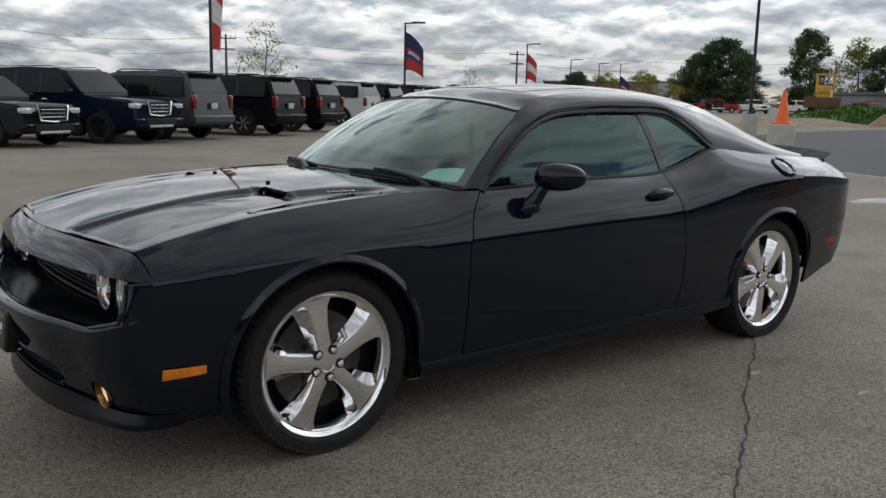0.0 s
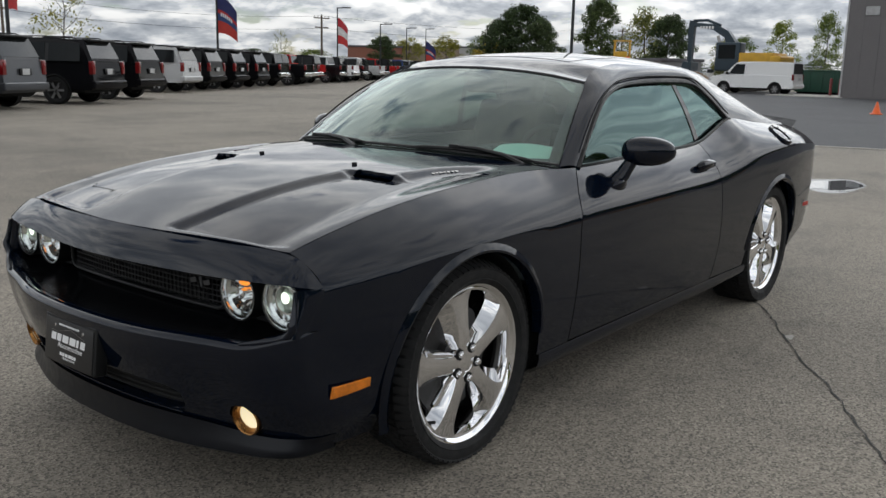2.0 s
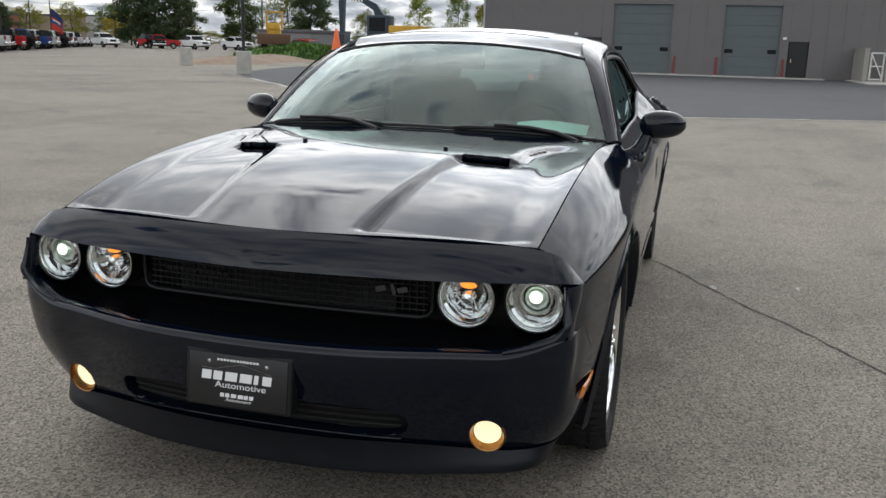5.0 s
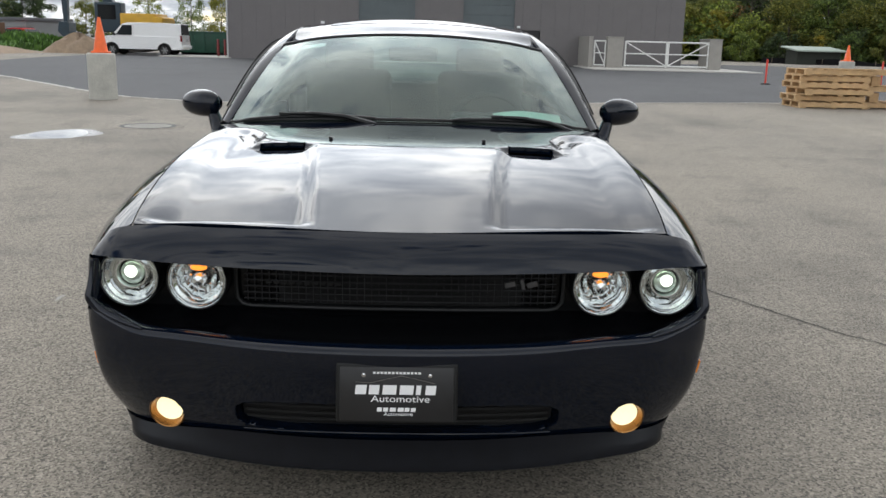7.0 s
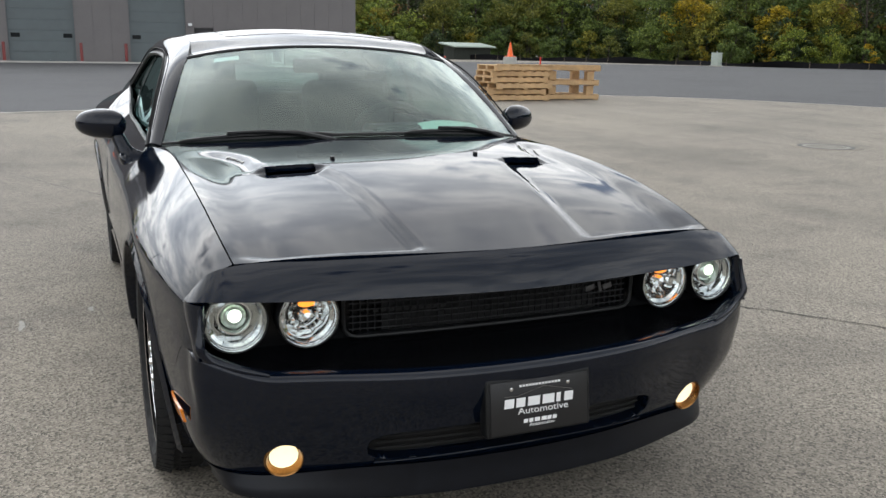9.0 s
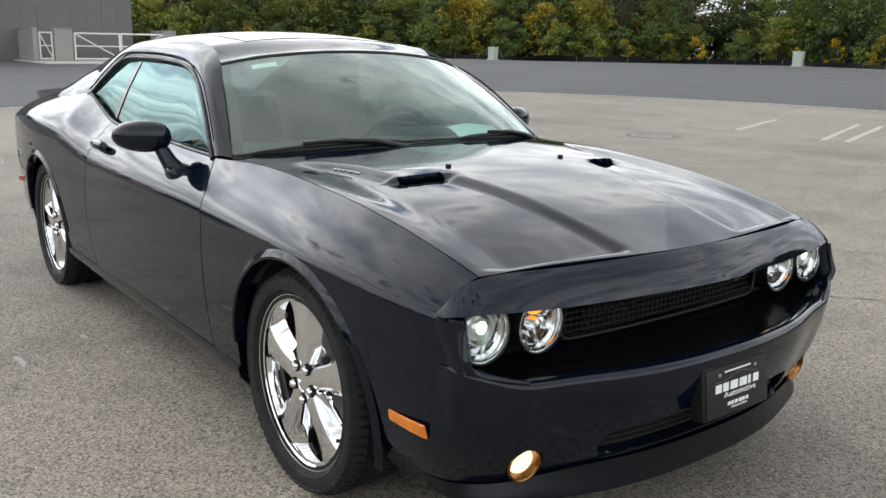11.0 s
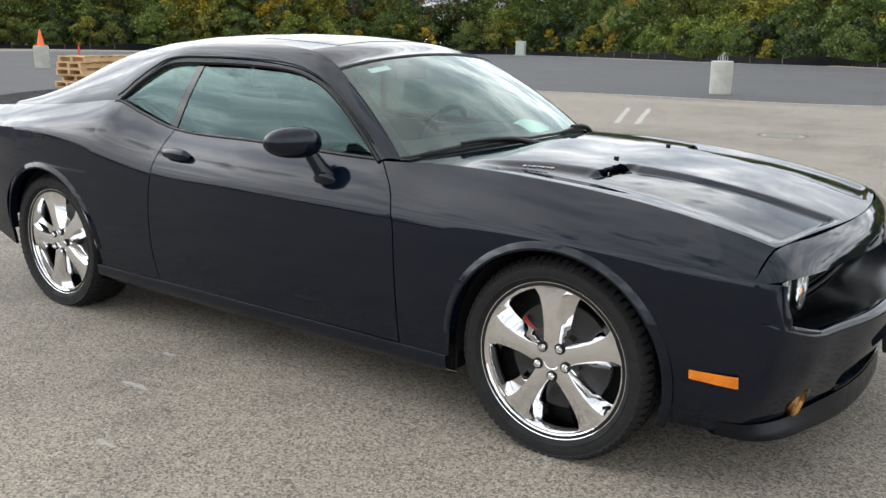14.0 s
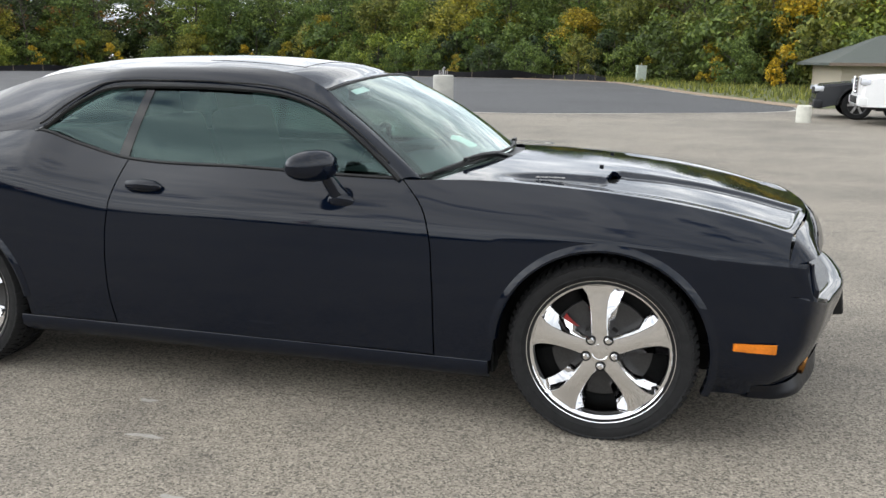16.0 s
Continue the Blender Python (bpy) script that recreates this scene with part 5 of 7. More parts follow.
def road_wheel(x, y, r, parent, rim_mat):
    s = 1 if y > 0 else -1
    w = part("wheel", lathe([(r, -0.09), (r, 0.09), (r * 0.93, 0.115 * s), (r * 0.68, 0.105 * s)] if s > 0 else [(r, 0.09), (r, -0.09), (r * 0.93, -0.115), (r * 0.68, -0.105)], 28), RUBBER, parent)
    part("rim", lathe([(r * 0.69, 0.10 * s), (r * 0.64, 0.085 * s), (r * 0.60, 0.02 * s), (0.001, 0.02 * s)], 28), plain("dark_wheel_back", (0.02, 0.02, 0.02), 0.6), w)
    sp = bmesh.new()
    for k in range(6):
        a = math.pi * k / 3
        box(r * 0.58, 0.03, r * 0.15, (r * 0.34 * math.cos(a), 0.075 * s, r * 0.34 * math.sin(a)), 0.0, 1, Matrix.Rotation(-a, 3, "Y"), sp)
    part("spokes", sp, rim_mat, w)
    w.matrix_basis = pose(x, y, r)


def vehicle(name, kind, label, paint, group="parked vehicles", rim_mat=None, chrome=True, amber=False):
    d = SPECS[kind]
    top = empty(name, label, {"suv": "suv", "pickup": "pickup truck", "van": "van", "sedan": "car", "crossover": "suv"}[kind], group)
    w, r = d["w"], 0.40 if kind in ("suv", "pickup") else 0.355
    rim_mat = rim_mat or plain("alloy", (0.55, 0.55, 0.56), 0.3, 0.9)
    gl = glassy()
    side_m = Matrix.Translation((0, w / 2, 0)) @ Matrix.Rotation(math.pi / 2, 4, "X")
    bm = prism(outline_with_arches(d["low"], d["axles"], r + 0.075), w, side_m)
    bmesh.ops.bevel(bm, geom=[e for e in bm.edges if abs(e.verts[0].co.y - e.verts[1].co.y) < 0.01 and min(e.verts[0].co.z, e.verts[1].co.z) > 0.55 and (e.verts[0].co - e.verts[1].co).length > 0.15], offset=0.07, segments=3, affect="EDGES")
    taper(bm, w, d["belt"] - 0.3, d["h"], 0.10)
    body = part("body", bm, paint, top, sharp=40)
    cab_out = d["roofline"] + [(d["roofline"][-1][0] + 0.02, d["belt"] - 0.10), (d["roofline"][0][0] + 0.05, d["belt"] - 0.10)]
    cw = w * 0.955
    bm = prism(cab_out, cw, Matrix.Translation((0, cw / 2, 0)) @ Matrix.Rotation(math.pi / 2, 4, "X"))
    bmesh.ops.bevel(bm, geom=[e for e in bm.edges if abs(e.verts[0].co.y - e.verts[1].co.y) < 0.01 and min(e.verts[0].co.z, e.verts[1].co.z) > d["belt"]], offset=0.08, segments=3, affect="EDGES")
    taper(bm, cw, d["belt"] - 0.1, d["h"], 0.16)
    part("cabin", bm, paint, top, sharp=40)
    roof_z = hermite([p[0] for p in d["roofline"][::-1]], [p[1] for p in d["roofline"][::-1]])
    lean = lambda z: cw / 2 * (1 - 0.16 * max(0, (z - d["belt"] + 0.1) / (d["h"] - d["belt"] + 0.1)))
    for s in (1, -1):
        for xa, xt, xb in d["wins"]:
            zt = min(roof_z(xt) - 0.10, d["h"] - 0.13)
            z0 = d["belt"] + 0.03
            pts = [(xa, z0), (xt, zt), (xb + (0.0 if kind != "suv" else 0.02), zt if xb > -1.9 else zt - 0.02), (xb, z0)]
            bm = bmesh.new()
            vs = [bm.verts.new((x, s * (lean(z) + 0.006), z)) for x, z in pts]
            vs2 = [bm.verts.new((x, s * (lean(z) - 0.03), z)) for x, z in pts]
            bm.faces.new(vs)
            for i in range(4):
                bm.faces.new((vs[i], vs[(i + 1) % 4], vs2[(i + 1) % 4], vs2[i]))
            part("side_window", bm, gl, top, sharp=20)
        # dark pillars between the panes, arch trims
        for (xa, xt, xb), (xa2, xt2, xb2) in zip(d["wins"], d["wins"][1:]):
            z0, zt = d["belt"] + 0.03, d["h"] - 0.15
            part("pillar", sheet(lambda u, v: (xb + (xa2 - xb) * u, s * (lean(z0 + (zt - z0) * v) + 0.004), z0 + (zt - z0) * v), [0, 1], lin(0, 1, 4)), TRIM, top)
        for ax in d["axles"]:
            part("arch_trim", tube([(ax + (r + 0.085) * math.cos(a), s * (w / 2 - 0.015 - 0.05 * max(0, 0.55 - 0.36 - r * math.sin(a))), 0.36 + (r + 0.085) * math.sin(a)) for a in lin(0, math.pi, 15)], 0.022, 6), TRIM, top)
            part("arch_hollow", lathe([(r + 0.07, s * (w / 2 - 0.06)), (r + 0.07, s * (w / 2 - 0.42)), (0.02, s * (w / 2 - 0.42))], 20, "y", at=(ax, 0, 0.36), arc=(0, math.pi)), DEEP_BLACK, top)
            road_wheel(ax, s * (w / 2 - 0.13), r, top, rim_mat)
        fx = d["low"][2][0]
        hz = d["belt"] - 0.26 if kind != "van" else 0.86
        part("headlight", box(0.22, 0.40, 0.13, (fx - 0.09, s * (w / 2 - 0.27), hz + 0.02), 0.04, 2, Matrix.Rotation(s * -0.25, 3, "Z")), plain("headlight_glass", (0.55, 0.57, 0.6), 0.08, 0.3), top)
        rx = d["low"][-3][0] if kind != "pickup" else d["low"][-3][0]
        part("tail_light", box(0.14, 0.16, 0.38 if kind in ("suv", "van") else 0.28 if kind == "pickup" else 0.22, (rx + 0.055, s * (w / 2 - 0.165), d["belt"] - 0.14), 0.03, 2), plain("tail_lens", (0.17, 0.007, 0.008), 0.15, 0.0, 0.3, 30, Coat_Weight=0.5), top)
        part("door_mirror", box(0.12, 0.22, 0.18, (d["roofline"][0][0] - 0.25, s * (w / 2 + 0.05), d["belt"] + 0.06), 0.04, 2), paint if kind != "van" else TRIM, top)
        for xa, xt, xb in d["wins"][:2]:
            part("door_handle", box(0.18, 0.03, 0.035, (xb + 0.14, s * (w / 2 - 0.035), d["belt"] - 0.13), 0.01, 1), CHROME if chrome else paint, top)
        if kind in ("suv", "crossover"):
            part("roof_rail", tube([(0.1, s * (lean(d["h"]) - 0.06), d["h"] - 0.02), (-0.1, s * (lean(d["h"]) - 0.06), d["h"] + 0.045), (-1.9, s * (lean(d["h"]) - 0.06), d["h"] + 0.035), (-2.1, s * (lean(d["h"]) - 0.06), d["h"] - 0.05)], 0.018, 6), TRIM if not chrome else CHROME, top)
    if kind in ("suv", "crossover"):
        xs, zs = d["roofline"][-2]
        part("tailgate_spoiler", box(0.28, w * 0.70, 0.06, (xs - 0.05, 0, zs - 0.005), 0.025, 2), TRIM, top)
        part("tailgate_recess", box(0.03, 0.52, 0.17, (d["low"][-3][0] - 0.012, 0, d["belt"] - 0.25), 0.02, 2), TRIM, top)
        part("grille_frame", tube([(d["low"][2][0] + 0.04, y, z) for y, z in ((-0.46, d["belt"] - 0.12), (-0.40, d["belt"] - 0.46), (0, d["belt"] - 0.49), (0.40, d["belt"] - 0.46), (0.46, d["belt"] - 0.12))], 0.028, 8), CHROME if chrome else TRIM, top)
        part("skid_plate", box(0.06, 0.9, 0.07, (d["low"][1][0] + 0.035, 0, d["low"][0][1] + 0.03), 0.02, 2), plain("silver_trim", (0.45, 0.45, 0.46), 0.35, 0.7), top)
        for s in (1, -1):
            part("fog_lamp", lathe([(0.06, 0.0), (0.055, 0.03), (0.001, 0.035)], 14, "x", at=(d["low"][1][0] + 0.005, s * 0.68, d["low"][0][1] + 0.16)), plain("headlight_glass", (0.55, 0.57, 0.6), 0.08, 0.3), top)
        part("lower_grille", box(0.05, 1.15, 0.16, (d["low"][1][0] + 0.03, 0, d["low"][0][1] + 0.14), 0.02, 2), DEEP_BLACK, top)
    # screens
    (xa, za), (xb, zb) = d["roofline"][0], d["roofline"][1]
    part("windscreen", sheet(lambda u, v: (xa + 0.0 + (xb - xa) * v + 0.012, u * (lean(za + (zb - za) * v) - 0.07), za + (zb - za) * v + 0.006), lin(-1, 1, 7), lin(0.08, 0.96, 4), 0.01), gl, top)
    (xa2, za2), (xb2, zb2) = d["roofline"][-1], d["roofline"][-2]
    part("rear_window", sheet(lambda u, v: (xa2 + (xb2 - xa2) * v - 0.014, u * (lean(za2 + (zb2 - za2) * v) - 0.10), za2 + (zb2 - za2) * v + 0.004), lin(-1, 1, 7), lin(0.10, 0.92, 4), 0.01), plain("rear_screen", (0.016, 0.018, 0.019), 0.06, 0.0, 0.3, Specular_IOR_Level=0.13), top)
    fx, rx = d["low"][1][0], d["low"][-2][0]
    gz = d["belt"] - 0.30 if kind != "van" else 0.86
    grille_ob = part("grille", box(0.05, 0.85 if kind != "sedan" else 1.0, 0.30 if kind != "sedan" else 0.16, (d["low"][2][0] + 0.015, 0, gz), 0.03, 2), DEEP_BLACK, top)
    if chrome:
        for k in range(3 if kind != "sedan" else 0):
            part("grille_bar", box(0.03, 0.74, 0.016, (d["low"][2][0] + 0.040, 0, gz - 0.08 + 0.08 * k), 0.005, 1), CHROME, grille_ob)
    part("front_bumper", box(0.22, w * 0.93, 0.22, (fx - 0.07, 0, d["low"][0][1] + 0.12), 0.06, 3), paint if kind in ("suv", "sedan", "crossover") else CHROME, top)
    part("rear_bumper", box(0.22, w * 0.94, 0.22, (rx + 0.06, 0, d["low"][-1][1] + 0.16), 0.06, 3), paint if kind != "pickup" else CHROME, top)
    part("plate", box(0.02, 0.31, 0.16, (rx - 0.035 if kind != "suv" else d["low"][-3][0] - 0.02, 0, d["belt"] - 0.25 if kind != "pickup" else 0.62), 0.004, 1), plain("plate_grey", (0.45, 0.45, 0.45), 0.5), top)
    if kind == "pickup":
        part("bed_floor", box(1.75, 1.6, 0.03, (-1.92, 0, 1.245)), DEEP_BLACK, top)
    part("underside", box(d["l"] * 0.86, w * 0.78, 0.18, (0, 0, 0.42)), DEEP_BLACK, top)
    return top


P_BLACK = car_paint("lot_black", (0.006, 0.006, 0.007), coat=0.45)
P_NAVY = car_paint("lot_navy", (0.006, 0.009, 0.022), coat=0.45)
P_GREY = car_paint("lot_grey", (0.075, 0.078, 0.085), 0.5, coat=0.45)
P_SILVER = car_paint("lot_silver", (0.42, 0.42, 0.42), 0.5, coat=0.45)
P_WHITE = car_paint("lot_white", (0.75, 0.75, 0.74), coat=0.45)
P_RED = car_paint("lot_red", (0.35, 0.015, 0.015), coat=0.45)
P_BLUE = car_paint("lot_blue", (0.02, 0.05, 0.16), coat=0.45)
P_CHAR = car_paint("lot_charcoal", (0.03, 0.031, 0.034), 0.4, coat=0.45)
BLACKRIM = plain("black_alloy", (0.02, 0.02, 0.021), 0.35, 0.5)

ROW = Vector((-0.857, -0.515, 0))
OUTW = Vector((-0.515, 0.857, 0))
YAW_OUT = math.degrees(math.atan2(OUTW.y, OUTW.x))


def put(ob, x, y, yaw, s=1.0):
    ob.matrix_basis = pose(x, y, 0, 0, 0, yaw) @ Matrix.Diagonal((s, 1, s if s < 1 else 1, 1))
    return ob


put(vehicle("crossover_suv", "crossover", "black compact suv with a chrome barred grille in a parking row", P_BLACK), -1.30, -19.9, YAW_OUT)
put(vehicle("full_size_suv", "suv", "dark navy full-size suv with a bold chrome grille and black wheels", P_NAVY, rim_mat=BLACKRIM), -3.95, -20.9, YAW_OUT)
grey_suv = put(vehicle("full_size_suv", "suv", "grey full-size suv parked tail outwards in a row", P_GREY, chrome=False), -6.05, -22.3, YAW_OUT + 180)
black_suv = put(vehicle("full_size_suv", "suv", "black full-size suv parked tail outwards in a row", P_BLACK, chrome=False), -9.40, -24.0, YAW_OUT + 180)
copy_thing(black_suv, pose(-12.4, -26.4, 0, 0, 0, YAW_OUT + 180))
white_suv = put(vehicle("full_size_suv", "suv", "pale silver full-size suv parked tail outwards in a row", P_SILVER, chrome=False), -17.6, -31.4, YAW_OUT + 180)
for k in (1, 2, 3):
    copy_thing(black_suv, pose(-17.6 + ROW.x * 3.1 * k, -31.6 + ROW.y * 3.1 * k, 0, 0, 0, YAW_OUT + 180))
trucks = [vehicle("pickup_truck", "pickup", lab, p, "parked pickup trucks") for lab, p in (
    ("black pickup truck parked tail outwards in a long row", P_BLACK), ("red pickup truck parked in a long row", P_RED), ("white pickup truck parked in a long row", P_WHITE),
    ("silver pickup truck parked in a long row", P_SILVER), ("blue pickup truck parked in a long row", P_BLUE))]
order = [0, 0, 0, 1, 0, 2, 0, 0, 3, 0, 0, 1, 0, 2, 0, 4, 3, 0, 0, 0, 2, 0, 0, 3, 0, 0, 2, 0]
start = Vector((-17.6, -32.0, 0)) + ROW * 3.1 * 4.2
placed = set()
for i, k in enumerate(order):
    p = start + ROW * 3.15 * i + OUTW * (0.5 * math.sin(i * 1.7))
    m = pose(p.x, p.y, 0, 0, 0, YAW_OUT + 180 + 2 * math.sin(i * 2.3))
    if k in placed:
        copy_thing(trucks[k], m)
    else:
        trucks[k].matrix_basis = m
        placed.add(k)
# trucks across the far end of the lot
for i, k in enumerate([2, 0, 2, 2, 1, 2, 2, 0, 4, 2]):
    copy_thing(trucks[k], pose(-100 - 6.6 * i * 0.55, -76 + 5.2 * i * 0.9, 0, 0, 0, 62 if i != 4 else 150))
van = put(vehicle("cargo_van", "van", "white windowless cargo van parked beside a building", P_WHITE, "", plain("steel_wheel", (0.30, 0.30, 0.30), 0.5), chrome=False), -55.2, -18.4, -93)
put(vehicle("saloon_car", "sedan", "dark grey saloon car parked facing the lot", P_CHAR, "parked vehicles", chrome=False), 7.35, 20.75, 177)
put(vehicle("full_size_suv", "suv", "white full-size suv with a chrome grille facing the lot", P_WHITE), 8.1, 18.35, 177)
red_truck = copy_thing(trucks[1], pose(-104, -70, 0, 0, 0, 123))
put(vehicle("crossover_suv", "crossover", "dark red compact suv parked behind a dirt heap", P_RED, chrome=False), -78.0, -35.8, 65)
copy_thing(trucks[2], pose(-84.0, -38.5, 0, 0, 0, 60))

# ---------------------------------------------------------------- building and yard
WALLC = plain("grey_metal_wall", (0.145, 0.135, 0.135), 0.55, 0.0, 0.10, 1.2, 0.1)
DOORC = plain("blue_grey_door", (0.100, 0.120, 0.126), 0.5, 0.0, 0.12, 2.0)
CONC = plain("cast_concrete", (0.42, 0.41, 0.37), 0.85, 0.0, 0.22, 4.0, 0.4)
SLAB = plain("pale_slab", (0.46, 0.44, 0.41), 0.85, 0.0, 0.15, 1.5)
BOLLARD = plain("red_bollard_paint", (0.17, 0.024, 0.022), 0.5)
ORANGE = plain("orange_cone_plastic", (0.85, 0.13, 0.02), 0.45)
GATEW = plain("white_gate_paint", (0.70, 0.70, 0.68), 0.45)
BLOCKC = plain("beige_block_wall", (0.30, 0.285, 0.26), 0.85, 0.0, 0.15, 3.0, 0.3)
FX = -52.5
hall = empty("workshop_building", "grey metal-clad workshop with two tall overhead doors", "building")
TOP = 7.6
openings = [(-5.95, -4.78, 2.15, "plain"), (-4.15, -0.55, 4.22, "big"), (2.40, 5.70, 4.22, "big"), (6.18, 7.30, 2.15, "plain")]


def wall_strip(y0, y1, z0, z1):
    """Cladding with upright ribs between two edges."""
    part("wall", box(0.25, y1 - y0, z1 - z0, (FX - 0.125, (y0 + y1) / 2, (z0 + z1) / 2)), WALLC, hall)
    n = max(1, round((y1 - y0) / 0.95))
    for k in range(n):
        w = (y1 - y0) / n
        part("panel", box(0.02, w - 0.018, z1 - z0, (FX + 0.008, y0 + w * (k + 0.5), (z0 + z1) / 2), 0.004, 1), WALLC, hall)


last = -12.3
for y0, y1, h, kind in openings:
    wall_strip(last, y0, 0, TOP)
    wall_strip(y0, y1, h, TOP)
    last = y1
wall_strip(last, 16.4, 0, TOP)
for y in (-12.18, 16.28):
    part("side_wall", box(26, 0.24, TOP, (FX - 13.25, y, TOP / 2)), WALLC, hall)
part("back_wall", box(0.24, 28.7, TOP, (FX - 26.3, 2.05, TOP / 2)), WALLC, hall)
part("roof", box(27.0, 29.3, 0.25, (FX - 13.2, 2.05, TOP + 0.12)), WALLC, hall)
part("corner_trim", box(0.10, 0.10, TOP, (FX + 0.03, -12.32, TOP / 2), 0.01, 1), plain("pale_trim", (0.45, 0.45, 0.45), 0.5), hall)
for y0, y1, h, kind in openings:
    if kind == "big":
        door = part("overhead_door", box(0.05, y1 - y0, h, (FX - 0.16, (y0 + y1) / 2, h / 2)), DOORC, hall, "blue-grey sectional overhead door")
        n = 7
        for k in range(n):
            part("door_section", box(0.03, y1 - y0 - 0.04, h / n - 0.014, (FX - 0.125, (y0 + y1) / 2, h / n * (k + 0.5)), 0.006, 1), DOORC, door)
        for y in (y0 + 0.42, y1 - 0.42):
            part("door_window", box(0.02, 0.48, 0.24, (FX - 0.105, y, 1.52), 0.01, 1), glassy(), door)
        for y in (y0, y1):
            part("jamb", box(0.28, 0.07, h, (FX - 0.10, y, h / 2)), WALLC, hall)
        part("lintel", box(0.28, y1 - y0, 0.08, (FX - 0.10, (y0 + y1) / 2, h)), WALLC, hall)
    else:
        leaf = part("entrance_door", box(0.06, y1 - y0 - 0.08, h - 0.05, (FX - 0.05, (y0 + y1) / 2, h / 2), 0.004, 1), plain("black_door_paint", (0.008, 0.008, 0.009), 0.4), hall, "plain black steel entrance door")
        part("door_frame", box(0.10, 0.05, h, (FX - 0.02, y0 + 0.02, h / 2)), DEEP_BLACK, hall)
        part("door_frame", box(0.10, 0.05, h, (FX - 0.02, y1 - 0.02, h / 2)), DEEP_BLACK, hall)
        part("door_handle", box(0.06, 0.06, 0.22, (FX + 0.0, y1 - 0.2 if y0 < 0 else y0 + 0.2, 1.05), 0.01, 1), CHROME, leaf)
part("wall_lamp", box(0.16, 0.22, 0.16, (FX + 0.09, -6.35, 2.32), 0.03, 2), WHITE, hall)
part("wall_lamp", box(0.16, 0.22, 0.16, (FX + 0.09, 5.92, 2.32), 0.03, 2), WHITE, hall)
vent = part("wall_vent", box(0.06, 0.75, 0.5, (FX + 0.04, -11.0, 5.0), 0.01, 1), plain("pale_trim", (0.45, 0.45, 0.45), 0.5), hall)
for k in range(5):
    part("vent_slat", box(0.03, 0.65, 0.03, (FX + 0.08, -11.0, 4.82 + 0.09 * k)), plain("pale_trim", (0.45, 0.45, 0.45), 0.5), vent)
tagged(part("apron_slab", box(1.3, 17.0, 0.08, (FX + 0.75, -0.3, 0.03), 0.01, 1), SLAB), "pale concrete slab along the workshop doors", "slab", kind="structure")
tagged(part("corner_slab", box(4.6, 4.5, 0.06, (FX - 2.0, -14.4, 0.025), 0.01, 1), SLAB), "pale concrete slab beside the workshop", "slab", kind="structure")


def bollard(x, y, h=1.05):
    b = empty("bollard", "dark red round steel bollard on a slab", "bollard", "bollards by the workshop doors")
    part("post", lathe([(0.001, h + 0.03), (0.06, h + 0.02), (0.085, h - 0.02), (0.085, 0), (0.001, 0)], 16, "z"), BOLLARD, b)
    part("collar", lathe([(0.10, 0.0), (0.10, 0.03), (0.085, 0.04)], 16, "z"), CONC, b)
    b.matrix_basis = pose(x, y, 0.06)


for y in (-4.35, -0.30, 2.15, 5.92, -8.2):
    bollard(FX + 0.55, y)
bollard(FX - 1.2, -13.2)
bollard(FX - 3.2, -13.2)

# walled enclosure with white gates
yard = empty("bin_enclosure", "beige block enclosure with white tubular gates", "enclosure")
for name, sx, sy, x, y in (("side_wall", 3.6, 0.25, -50.6, 9.9), ("pier", 0.5, 0.95, -49.0, 11.35), ("end_pier", 0.5, 0.75, -49.0, 17.35), ("side_wall", 3.6, 0.25, -50.6, 17.6)):
    w = part(name, box(sx, sy, 1.80, (x, y, 0.90), 0.015, 1), BLOCKC, yard)
    part("coping", box(sx + 0.06, sy + 0.06, 0.06, (x, y, 1.83), 0.01, 1), BLOCKC, w)


def gate_leaf(y0, y1, x, n):
    g = part("gate", tube([(x, y0, 0.15), (x, y0, 1.62)], 0.055, 8), GATEW, yard, "white tubular steel gate")
    part("gate_rail", tube([(x, y0, 1.60), (x, y1, 1.60)], 0.045, 8), GATEW, g)
    part("gate_rail", tube([(x, y0, 0.90), (x, y1, 0.90)], 0.035, 8), GATEW, g)
    part("gate_rail", tube([(x, y0, 0.20), (x, y1, 0.20)], 0.045, 8), GATEW, g)
    part("gate_post", tube([(x, y1, 0.10), (x, y1, 1.64)], 0.05, 8), GATEW, g)
    part("gate_brace", tube([(x, y0, 1.58), (x, y1, 0.22)] if n else [(x, y0, 0.22), (x, y1, 1.58)], 0.035, 8), GATEW, g)


gate_leaf(11.98, 14.45, -48.9, 1)
gate_leaf(14.55, 16.95, -48.9, 0)
gate_leaf(10.15, 10.80, -49.0, 1)
tagged(part("enclosure_slab", box(7.0, 9.5, 0.07, (-48.6, 14.2, 0.03), 0.01, 1), SLAB), "pale concrete slab before the gates", "slab", kind="structure")


